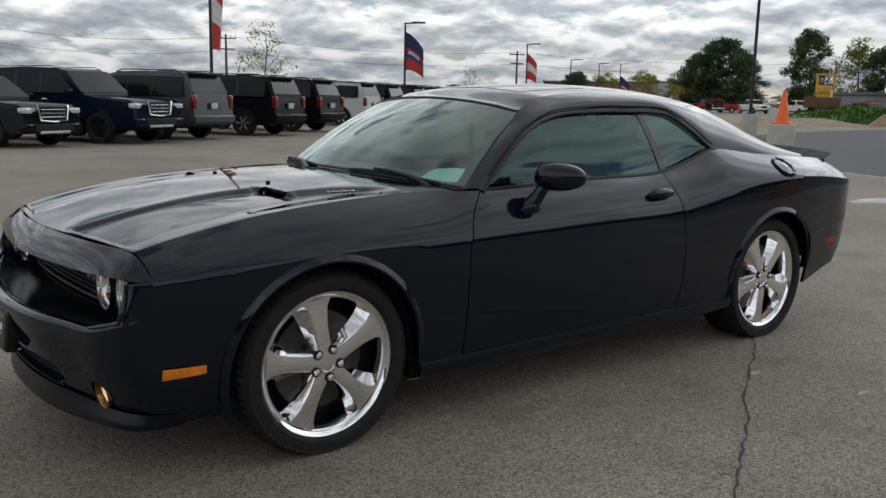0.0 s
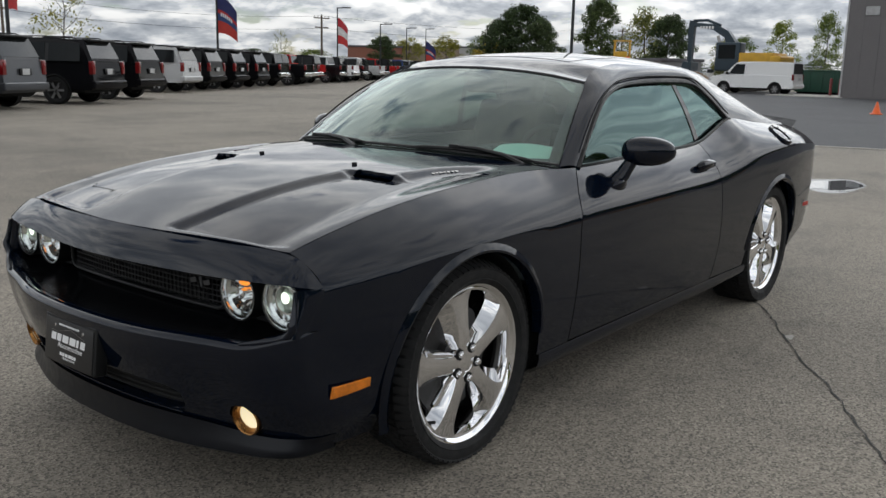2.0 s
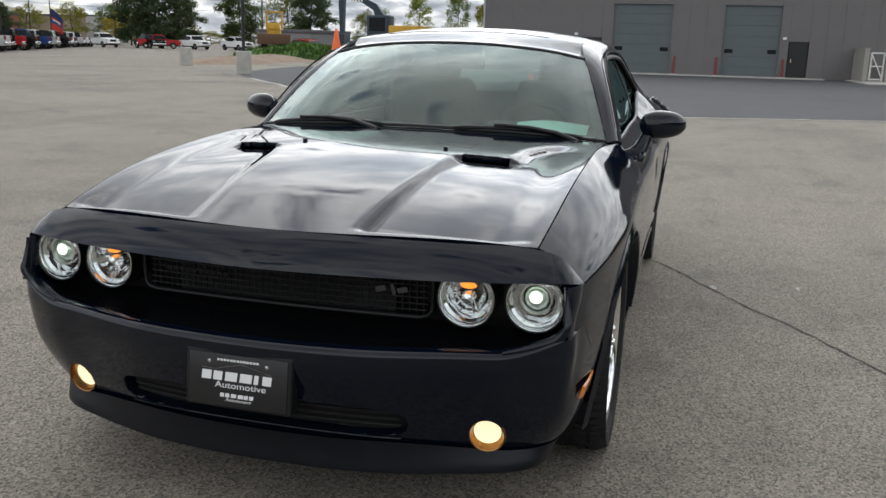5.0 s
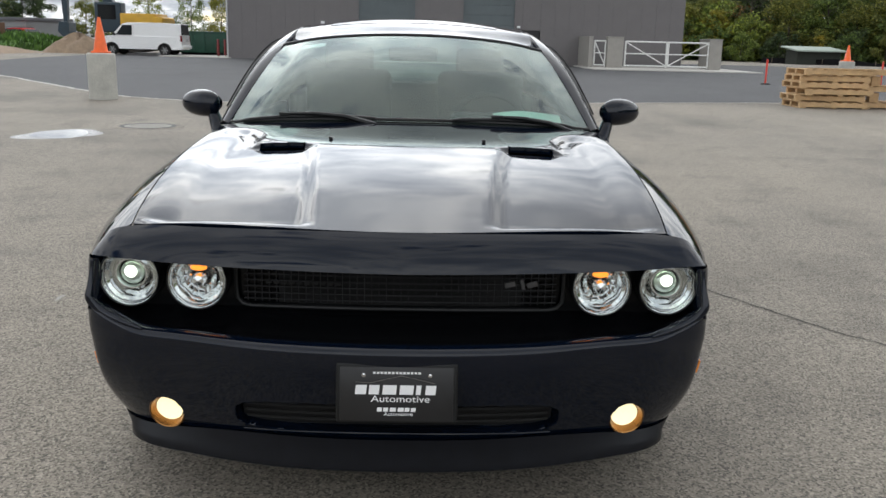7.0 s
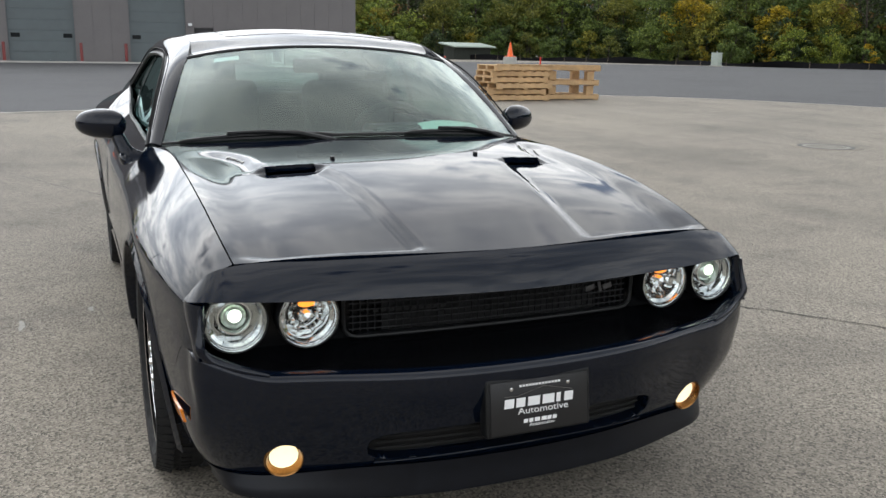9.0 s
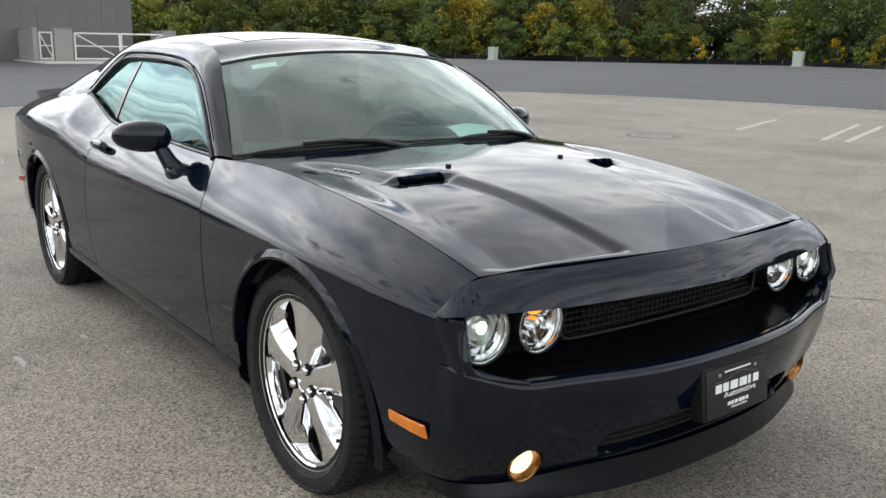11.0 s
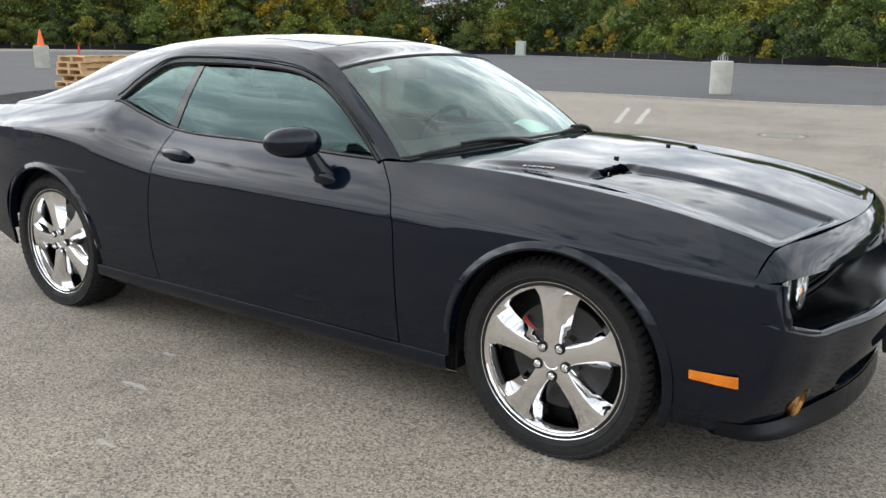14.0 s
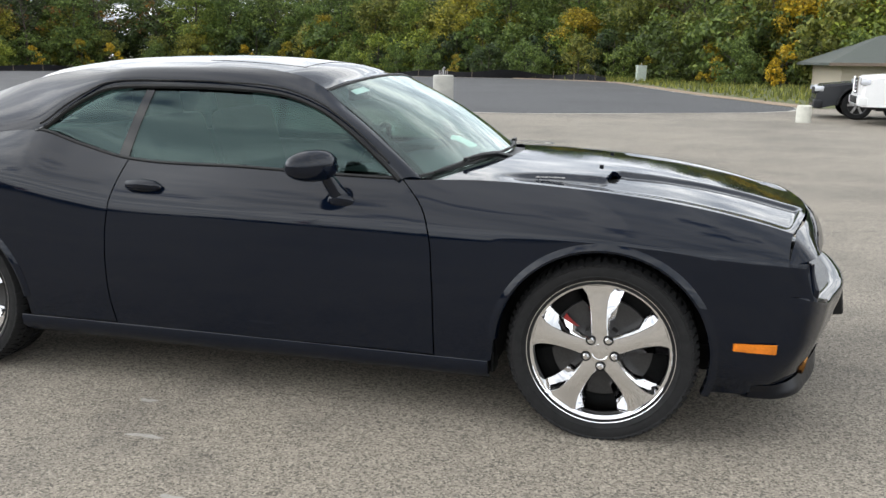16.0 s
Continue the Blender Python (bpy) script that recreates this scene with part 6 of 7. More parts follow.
def drum(x, y, name, label, bolts=False, wide=1.0):
    """The round concrete footing of a lamp post."""
    b = empty(name, label, "concrete footing", "lamp post footings")
    part("footing", lathe([(0.001, 0.92), (0.27, 0.92), (0.295, 0.905), (0.305, 0.88)] + [(0.303 + 0.007 * (k % 2), 0.86 - 0.036 * k) for k in range(23)] + [(0.305, 0), (0.001, 0)], 32, "z"), CONC, b)
    if bolts:
        for k in range(4):
            a = math.pi / 4 + math.pi / 2 * k
            part("anchor_bolt", tube([(0.14 * math.cos(a), 0.14 * math.sin(a), 0.90), (0.14 * math.cos(a), 0.14 * math.sin(a), 1.06)], 0.014, 6), STEEL, b)
        part("conduit", tube([(0, 0, 0.9), (0, 0, 1.10), (0.05, 0, 1.14)], 0.03, 8), plain("grey_conduit", (0.3, 0.3, 0.3), 0.5), b)
    b.matrix_basis = pose(x, y, 0) @ Matrix.Diagonal((wide, wide, 1, 1))
    return b


def cone(x, y, z, h=0.70, band=(0.62, 0.16, 0.06)):
    c = empty("traffic_cone", "orange traffic cone with a square foot", "traffic cone", "traffic cones")
    part("cone", lathe([(0.001, h), (0.022, h), (0.03, h - 0.02), (0.14, 0.04), (0.15, 0.03)], 24, "z"), ORANGE, c)
    part("foot", box(0.38, 0.38, 0.035, (0, 0, 0.0175), 0.012, 2), ORANGE, c)
    part("collar", lathe([(0.078, h * 0.50), (0.068, h * 0.62)], 24, "z"), plain("cone_band_%d" % round(100 * band[2]), band, 0.6), c)
    c.matrix_basis = pose(x, y, z, 0, 0, 20)


drum(-13.85, -6.48, "concrete_footing", "round pale concrete footing with a traffic cone on it", False, 0.90)
cone(-13.85, -6.48, 0.92)
drum(-5.35, 21.75, "concrete_footing", "round pale concrete footing with bare anchor bolts", True)
drum(-32.5, 17.6, "concrete_footing", "round concrete footing with an orange cone on it")
cone(-32.5, 17.6, 0.92, 0.66, (0.70, 0.66, 0.62))
cone(-30.1, -5.1, 0.006, 0.44, (0.70, 0.66, 0.62))
drum(-37.0, -24.5, "concrete_footing", "round pale concrete footing at the edge of the asphalt")


def flag(parent, z, h, l, colours, yaw, bars=True):
    def f(u, v):
        drop = 0.35 * u * u * l
        return (l * u * 0.62, 0.12 * math.sin(5 * u + 2 * v) * u, z - h * v * (1 - 0.25 * u) - drop - 0.18 * h * u)
    for i, (c, a, b) in enumerate(colours):
        bm = sheet(lambda u, v: f(u, a + (b - a) * v), lin(0, 1, 12), lin(0, 1, 4))
        bm.transform(Matrix.Rotation(yaw, 4, "Z"))
        part("flag", bm, plain(f"flag_cloth_{'_'.join(str(int(100 * k)) for k in c)}", c, 0.8), parent, "faded cloth flag on the lamp post")
    if bars:
        for k in range(6):
            bm = sheet(lambda u, v: tuple(np.array(f(0.2 + 0.1 * k + 0.06 * u, 0.46 + 0.10 * v)) + np.array([0, -0.012, 0])), [0, 1], [0, 1])
            bm.transform(Matrix.Rotation(yaw, 4, "Z"))
            part("flag_bar", bm, WHITE, parent)


def lamp_post(x, y, h, z0=0.92, arm=True, colour=None, yaw=0.0, flags=None, label="tall dark lamp post in the car park"):
    p = empty("lamp_post", label, "lamp post", "lamp posts")
    mat = plain("dark_post_paint", (0.02, 0.022, 0.024), 0.45, 0.3)
    if z0 > 0:
        part("footing", lathe([(0.001, z0), (0.28, z0), (0.305, z0 - 0.03), (0.305, 0), (0.001, 0)], 28, "z"), CONC, p)
    part("post", tube([(0, 0, z0), (0, 0, h)], [0.068, 0.05], 10), mat, p)
    part("base_plate", lathe([(0.001, z0 + 0.05), (0.16, z0 + 0.04), (0.17, z0), (0.001, z0)], 20, "z"), mat, p)
    if arm:
        part("arm", tube([(0, 0, h - 0.05), (0.5, 0, h - 0.02)], 0.04, 8), mat, p)
        part("lamp_head", box(0.75, 0.34, 0.09, (0.75, 0, h), 0.03, 2), mat, p)
    if flags:
        flag(p, flags[0], flags[1], flags[2], flags[3], flags[4])
    p.matrix_basis = pose(x, y, 0, 0, 0, math.degrees(yaw))
    return p


lamp_post(-28.4, -16.55, 9.5)
USA = [((0.45, 0.03, 0.04), 0.0, 0.33), ((0.62, 0.60, 0.58), 0.33, 0.66), ((0.50, 0.04, 0.04), 0.66, 1.0)]
TRI = [((0.02, 0.025, 0.10), 0.0, 0.40), ((0.42, 0.03, 0.03), 0.40, 0.5), ((0.03, 0.06, 0.16), 0.5, 0.68), ((0.45, 0.04, 0.03), 0.68, 1.0)]

# lamp posts and flags over the far lot
lamp_post(-11.1, -28.6, 9.5, 0.9, True, None, 1.0, (6.1, 3.2, 1.0, USA, 2.6), "tall dark lamp post with a red and white flag")
lamp_post(-26.5, -37.4, 5.4, 0.9, True, None, 2.4, (4.9, 2.1, 1.7, TRI, 0.0), "dark lamp post with a blue and red flag")
lamp_post(-50.5, -52.7, 6.0, 0.9, True, None, 2.4, (5.2, 2.2, 1.4, USA, 0.0), "dark lamp post with a red and white flag")
for x, y, h in ((-60.5, -57.0, 5.2), (-73.6, -65.1, 5.5), (-125, -92, 7)):
    lamp_post(x, y, h, 0.9, True, None, 2.4)
lamp_post(-89.3, -75.4, 6.2, 0.9, True, None, 2.4, (4.6, 2.6, 2.2, TRI, 0.0), "dark lamp post with a blue and red flag")

# ---------------------------------------------------------------- trees
def leaf_material(name, dark, light):
    m = Mat(name, light, 0.6)
    info = m.node("ShaderNodeObjectInfo")
    geo = m.node("ShaderNodeNewGeometry")
    a = m.ramp(geo.outputs["Random Per Island"], (0.0, tuple(c * 0.55 for c in dark)), (0.5, dark), (1.0, light))
    b = m.ramp(info.outputs["Random"], (0.0, (0.70, 0.80, 0.75)), (0.5, (1, 1, 1)), (0.8, (1.25, 1.2, 0.9)), (1.0, (1.6, 1.4, 0.8)))
    col = m.mix(1.0, a, b, "MULTIPLY")
    m.colour(col)
    tr = m.node("ShaderNodeBsdfTranslucent")
    m.link(col, tr.inputs[0])
    mx = m.node("ShaderNodeMixShader")
    mx.inputs[0].default_value = 0.35
    m.link(m.b.outputs[0], mx.inputs[1])
    m.link(tr.outputs[0], mx.inputs[2])
    m.link(mx.outputs[0], m.t.nodes["Material Output"].inputs[0])
    MATS[name] = m
    return m.m


L_DARK = leaf_material("dark_green_leaves", (0.040, 0.066, 0.020), (0.105, 0.155, 0.044))
L_GREEN = leaf_material("green_leaves", (0.100, 0.148, 0.030), (0.250, 0.315, 0.068))
L_OLIVE = leaf_material("olive_leaves", (0.145, 0.160, 0.028), (0.330, 0.320, 0.060))
L_YELLOW = leaf_material("yellow_leaves", (0.270, 0.215, 0.018), (0.560, 0.430, 0.036))
L_RUST = leaf_material("rust_leaves", (0.130, 0.070, 0.015), (0.260, 0.130, 0.025))
BARK = plain("bark", (0.060, 0.048, 0.038), 0.9, 0.0, 0.35, 14, 0.6)


def leaves(bm, rng, centre, spread, count, size):
    for _ in range(count):
        d = Vector((rng.gauss(0, 1), rng.gauss(0, 1), rng.gauss(0, 1)))
        d.normalize()
        p = Vector(centre) + Vector((d.x * spread[0], d.y * spread[1], d.z * spread[2])) * rng.uniform(0.45, 1.0)
        n = (d + Vector((rng.uniform(-1, 1), rng.uniform(-1, 1), rng.uniform(-0.3, 1.2)))).normalized()
        a = n.orthogonal().normalized()
        a.rotate(Matrix.Rotation(rng.uniform(0, 6.3), 3, n))
        b = n.cross(a)
        k = size * rng.uniform(0.6, 1.4)
        bend = n * k * 0.25
        v = [bm.verts.new(p - a * k), bm.verts.new(p - b * k * 0.55 + bend), bm.verts.new(p + a * k), bm.verts.new(p + b * k * 0.55 + bend)]
        bm.faces.new(v)


def tree(name, label, seed, h, w, mat, clumps, per, leaf, trunk=0.16, bare=0.25, open_=0.0, limbs=7, low=None):
    """A tapered trunk, limbs, and a crown of leaf clumps set round the limbs' ends."""
    rng = random.Random(seed)
    t = empty(name, label, "tree" if h > 3.2 else "shrub", "woodland edge")
    wood = tube([(0, 0, 0), (0.02 * h, 0.01 * h, h * 0.35), (-0.01 * h, 0.02 * h, h * 0.7), (0.0, 0, h * 0.92)], [trunk, trunk * 0.75, trunk * 0.4, trunk * 0.12], 7)
    crown = bmesh.new()
    low = bare if low is None else low
    for k in range(limbs):
        a = 2.4 * k + rng.uniform(-0.4, 0.4)
        z0 = h * (low + (0.75 - low) * k / limbs)
        r = w * 0.5 * rng.uniform(0.6, 0.95) * (1 - 0.35 * k / limbs)
        e = (r * math.cos(a), r * math.sin(a), min(h * 0.95, z0 + h * rng.uniform(0.10, 0.28)))
        m = (e[0] * 0.5, e[1] * 0.5, z0 + (e[2] - z0) * 0.35)
        tube([(0, 0, z0), m, e], [trunk * 0.35, trunk * 0.22, trunk * 0.06], 5, wood)
    part("trunk", wood, BARK, t)
    for k in range(clumps):
        a, q = rng.uniform(0, 6.28), rng.uniform(0, 1)
        z = low + (1 - low) * rng.uniform(0.02, 0.97)
        f = (1 - abs(2 * (z - low) / (1 - low) - 0.85) ** 2.2 * 0.62)
        r = w * 0.5 * f * math.sqrt(rng.uniform(0.12, 1)) * rng.uniform(0.75, 1.1)
        sz = w * rng.uniform(0.09, 0.17) * (1 - open_ * 0.4)
        leaves(crown, rng, (r * math.cos(a), r * math.sin(a), h * z), (sz, sz, sz * 0.75), per, leaf)
    part("crown", crown, mat, t, turn=False)
    return t


kinds = {
    "green": tree("broadleaf_tree", "tall green broadleaf tree at the wood's edge", 1, 11.0, 7.5, L_GREEN, 80, 70, 0.145, 0.17, 0.16),
    "dark": tree("broadleaf_tree", "dark green broadleaf tree in a dense wood", 2, 12.5, 8.0, L_DARK, 105, 64, 0.155, 0.18, 0.12),
    "olive": tree("broadleaf_tree", "olive and yellowing broadleaf tree in autumn", 3, 10.0, 7.0, L_OLIVE, 80, 70, 0.145, 0.15, 0.14),
    "yellow": tree("maple_tree", "bright yellow autumn tree at the wood's edge", 4, 8.5, 6.0, L_YELLOW, 72, 66, 0.14, 0.14, 0.12),
    "bare": tree("bare_tree", "half bare brown tree with thin branches", 5, 11.0, 6.0, L_RUST, 22, 16, 0.15, 0.13, 0.35, 0.5, 14),
    "shrub": tree("shrub", "rounded green shrub at the wood's edge", 6, 3.1, 3.6, L_GREEN, 36, 60, 0.10, 0.05, 0.02, 0, 8, 0.02),
    "shrub_dark": tree("shrub", "dense dark green shrub at the wood's edge", 7, 2.8, 4.0, L_DARK, 36, 60, 0.11, 0.05, 0.02, 0, 8, 0.02),
    "shrub_olive": tree("shrub", "olive green shrub with a ragged outline", 8, 3.0, 3.0, L_OLIVE, 32, 56, 0.10, 0.05, 0.02, 0, 8, 0.02),
    "shrub_yellow": tree("shrub", "small yellow autumn shrub", 9, 2.4, 2.0, L_YELLOW, 20, 50, 0.09, 0.04, 0.02, 0, 7, 0.02),
}
kinds["lone"] = tree("broadleaf_tree", "dense dark broadleaf tree standing beyond the lot", 12, 12.5, 8.5, L_DARK, 150, 100, 0.17, 0.22, 0.10, 0.0, 10)
used = set()


def plant(kind, x, y, s, yaw, wide=1.0):
    m = pose(x, y, 0, 0, 0, yaw) @ Matrix.Diagonal((s * wide, s * wide, s, 1))
    if kind in used:
        ob = copy_thing(kinds[kind], m)
        ob.matrix_basis = m
    else:
        used.add(kind)
        kinds[kind].matrix_basis = m


wood_line = path3([(-98, 16, 0), (-92, 34, 0), (-80, 52, 0), (-66, 64, 0), (-47, 81, 0), (-30, 75, 0), (-14, 66, 0), (-4, 58.5, 0), (3.0, 49, 0), (9, 43, 0), (18, 42, 0), (34, 44, 0), (60, 44, 0)])
rng = random.Random(11)
for i in range(64):
    u = (i + rng.uniform(-0.3, 0.3)) / 63.5
    u = min(max(u, 0), 1)
    p, q = wood_line(u), wood_line(min(1, u + 0.01))
    d = Vector(q - p) if u < 0.99 else Vector((1, 0, 0))
    out = Vector((-d.y, d.x, 0)).normalized()
    if out.dot(Vector((p[0] - 0, p[1] - 0, 0))) < 0:
        out = -out
    c = Vector(p)
    k = rng.choice(["shrub", "shrub", "shrub", "shrub_dark", "shrub_olive", "shrub", "shrub_yellow"])
    v = c + out * rng.uniform(0.8, 3.0)
    plant(k, v.x, v.y, rng.uniform(0.7, 1.25), rng.uniform(0, 360))
    k = rng.choice(["shrub_dark", "shrub", "shrub_olive", "shrub"])
    v = c + out * rng.uniform(3.5, 5.5)
    plant(k, v.x, v.y, rng.uniform(1.1, 1.7), rng.uniform(0, 360))
    k = rng.choice(["green", "olive", "yellow", "yellow", "olive", "green", "green", "bare"])
    v = c + out * rng.uniform(5.5, 8.5)
    plant(k, v.x, v.y, rng.uniform(0.62, 0.88), rng.uniform(0, 360), 1.2)
    k = rng.choice(["dark", "green", "olive", "olive"])
    v = c + out * rng.uniform(11, 15)
    plant(k, v.x, v.y, rng.uniform(0.68, 0.86), rng.uniform(0, 360), 1.4)
    v = c + out * rng.uniform(7.5, 10)
    plant(rng.choice(["shrub", "shrub_dark", "shrub_olive"]), v.x, v.y, rng.uniform(1.5, 2.2), rng.uniform(0, 360))
    v = c + out * rng.uniform(18, 24)
    plant("dark", v.x, v.y, rng.uniform(0.74, 0.90), rng.uniform(0, 360), 1.7)
    v = c + out * rng.uniform(15, 19)
    plant(rng.choice(["shrub_dark", "shrub_dark", "shrub"]), v.x, v.y, rng.uniform(2.2, 3.0), rng.uniform(0, 360), 1.2)
# great trees and the line beyond the lot
for k, x, y, s, wide in (("lone", -112.4, -75.5, 0.86, 1.2), ("lone", -114, -80.5, 0.70, 1.2), ("lone", -110, -70.5, 0.66, 1.2), ("lone", -124, -68.3, 1.0, 0.85), ("olive", -112, -54.5, 0.98, 1.0), ("lone", -110, -50.0, 0.7, 1.1),
                         ("olive", -120, -46, 0.6, 1.0), ("green", -116, -42, 0.55, 1.0), ("green", -95, -30, 0.62, 0.8), ("green", -97, -26, 0.7, 0.7), ("olive", -99, -23, 0.66, 0.8), ("yellow", -93, -19, 0.8, 0.5), ("green", -100, -20, 0.6, 0.8), ("bare", -94, -17, 0.55, 0.6),
                         ("yellow", -135, -96, 0.75, 1.6), ("yellow", -140, -102, 0.7, 1.6), ("olive", -132, -106, 0.7, 1.4), ("olive", -128, -112, 0.65, 1.5), ("green", -150, -110, 0.7, 1.8), ("lone", -90, -84, 0.42, 1.4)):
    plant(k, x, y, s, (x * 37) % 360, wide)
for i in range(46):
    a = radians(-170 + 84 * i / 45)
    r = 210 + 60 * rng.random()
    plant(rng.choice(["dark", "green", "olive", "dark"]), r * math.cos(a), r * math.sin(a), rng.uniform(0.26, 0.42), rng.uniform(0, 360), 3.4)
# young trees in the lot
young = tree("young_tree", "slender young tree with thin yellowing leaves", 21, 4.9, 3.6, L_OLIVE, 60, 14, 0.065, 0.05, 0.22, 0.8, 16)
young.matrix_basis = pose(-17.9, -37.5, 0)
copy_thing(young, pose(-42.1, -50.3, 0, 0, 0, 70)).matrix_basis = pose(-42.1, -50.3, 0, 0, 0, 70) @ Matrix.Diagonal((0.55, 0.55, 0.78, 1))

# ---------------------------------------------------------------- verge, fence, boxes
GRASS = plain("grass_verge", (0.085, 0.095, 0.03), 0.95, 0.0, 0.5, 1.2, 0.6)
SOIL = plain("bare_soil", (0.26, 0.19, 0.13), 0.95, 0.0, 0.35, 2.0, 0.8)
LITTER = plain("wood_floor_litter", (0.05, 0.045, 0.028), 0.95, 0.0, 0.5, 0.8, 0.5)
verge = [tuple(wood_line(u)[:2]) for u in lin(0, 1, 60)]
flat_shape(verge + [(160, 60), (160, 220), (-160, 220), (-190, 10)], 0.010, "woodland_floor", LITTER, "dark leaf-strewn floor under the wood", "ground")
flat_shape([(5.0, 25.1), (2.2, 34), (-1, 46), (-3, 53), (-10, 60), (-4, 60), (3.0, 50), (9, 44), (18, 43), (40, 45), (60, 46), (60, 27), (20, 25.5)], 0.014, "grass_verge", GRASS, "rough grass verge beside the asphalt", "grass")
strip = path3([(5.3, 25.3, 0), (2.5, 34, 0), (-0.7, 46, 0), (-3.2, 53.5, 0), (-10.5, 60.6, 0)])
bm = sheet(lambda u, v: (strip(u)[0] + (0.55 + 0.15 * math.sin(40 * u)) * (v - 0.5), strip(u)[1] + 0.3 * (v - 0.5), 0.02 + 0.05 * math.sin(math.pi * v)), lin(0, 1, 60), lin(0, 1, 4))
tagged(part("soil_bank", bm, SOIL), "narrow pale soil bank at the asphalt's edge", "soil", kind="structure")
tufts = bmesh.new()
for _ in range(5200):
    u = rng.uniform(0, 1)
    p = strip(u) + np.array([rng.uniform(0.4, 16) * (1.0 if u < 0.7 else 0.4), rng.uniform(0, 3), 0])
    h = rng.uniform(0.10, 0.38)
    a = rng.uniform(0, 6.28)
    c, s_ = 0.05 * math.cos(a), 0.05 * math.sin(a)
    v = [tufts.verts.new((p[0] - c, p[1] - s_, 0.01)), tufts.verts.new((p[0] + c, p[1] + s_, 0.01)), tufts.verts.new((p[0] + rng.uniform(-0.1, 0.1), p[1] + rng.uniform(-0.1, 0.1), h))]
    tufts.faces.new(v)
tagged(part("grass_tufts", tufts, L_OLIVE, turn=False), "rough long grass on the verge", "grass", kind="stuff")
fence_line = path3([(-86, 34, 0), (-76, 46, 0), (-61.5, 55, 0), (-52, 65, 0), (-44, 74.5, 0), (-30, 70, 0), (-18, 62.5, 0), (-9, 60, 0), (-3.4, 54.5, 0)])
silt = empty("silt_fence", "sagging black fabric silt fence on wooden stakes", "fence")


def fabric(u, v):
    p = fence_line(u)
    k = 0.44 + 0.10 * math.sin(37 * u) + 0.10 * math.sin(91 * u + 1)
    return (p[0] + 0.25 * math.sin(60 * u) * v, p[1] + 0.2 * math.cos(45 * u) * v + 0.15 * v, 0.02 + k * v - 0.08 * math.sin(math.pi * v))


part("fabric", sheet(fabric, lin(0, 1, 220), lin(0, 1, 5)), plain("black_fabric", (0.006, 0.006, 0.007), 0.85, 0.0, 0.3, 3.0, 0.3, Specular_IOR_Level=0.15), silt)
for k in range(44):
    p = fabric((k + 0.5) / 44, 0)
    part("stake", box(0.04, 0.04, 0.60, (p[0], p[1] + 0.05, 0.30), 0.004, 1, Matrix.Rotation(0.1 * math.sin(k * 3.1), 3, "X")), plain("stake_wood", (0.16, 0.125, 0.085), 0.8), silt)


def utility_box(x, y, h=1.15, w=0.75):
    b = empty("utility_pedestal", "pale green utility pedestal at the asphalt's edge", "utility box", "utility boxes")
    green = plain("pale_green_cabinet", (0.42, 0.47, 0.41), 0.5)
    part("cabinet", box(w, w * 0.8, h - 0.1, (0, 0, 0.1 + (h - 0.1) / 2), 0.03, 2), green, b)
    part("lid", box(w + 0.06, w * 0.8 + 0.06, 0.08, (0, 0, h + 0.03), 0.03, 2), green, b)
    part("door_panel", box(w * 0.8, 0.02, h * 0.7, (0, -w * 0.41, h * 0.55), 0.006, 1), green, b)
    part("plinth", box(w + 0.2, w, 0.10, (0, 0, 0.05), 0.01, 1), CONC, b)
    part("riser", tube([(0, 0, h), (0, 0, h + 0.22)], 0.04, 8), STEEL, b)
    b.matrix_basis = pose(x, y, 0.006, 0, 0, 15)


utility_box(-60.9, 52.8)
utility_box(-41.2, 71.9, 1.3, 0.85)
utility_box(-1.3, 55.6, 1.0, 0.62)

# ---------------------------------------------------------------- pallets and small yard things
PINE = plain("pallet_pine", (0.50, 0.33, 0.17), 0.75, 0.0, 0.28, 5.0, 0.3)


def pallet():
    t = empty("wooden_pallet", "rough pine pallet with open slats in a stack", "pallet", "stacked pallets")
    for y in (-0.48, 0, 0.48):
        part("stringer", box(1.62, 0.09, 0.10, (0, y, 0.075), 0.004, 1), PINE, t)
    for k in range(7):
        part("slat", box(0.15, 1.06, 0.022, (-0.735 + 0.245 * k, 0, 0.136), 0.003, 1), PINE, t)
    for k in range(3):
        part("bottom_slat", box(0.14, 1.06, 0.022, (-0.73 + 0.73 * k, 0, 0.013), 0.003, 1), PINE, t)
    return t


first = pallet()
stack = [(-16.55, 9.60, 0, 90), (-16.62, 9.55, 0.15, 87), (-16.50, 9.66, 0.30, 93), (-16.58, 9.57, 0.45, 91), (-16.62, 9.62, 0.60, 88), (-16.55, 9.63, 0.75, 92), (-16.85, 11.30, 0, 88), (-16.84, 11.28, 0.375, 91), (-16.88, 11.34, 0.75, 89)]
for i, (x, y, z, a) in enumerate(stack):
    m = pose(x, y, z, 0, 0, a)
    if i:
        copy_thing(first, m)
    else:
        first.matrix_basis = m
for z in (0.147, 0.522):
    for x, y in ((-17.2, 10.75), (-16.5, 10.72), (-17.2, 11.85), (-16.5, 11.88)):
        tagged(part("timber_block", box(0.16, 0.22, 0.228, (x, y, z + 0.114), 0.006, 1), PINE), "short pine block between two pallets", "timber block", group="pallet spacers")
long_board = tagged(part("loose_board", box(0.10, 3.0, 0.022, (-16.05, 10.4, 0.911), 0.003, 1), PINE), "loose pine board laid over two pallet stacks", "board")


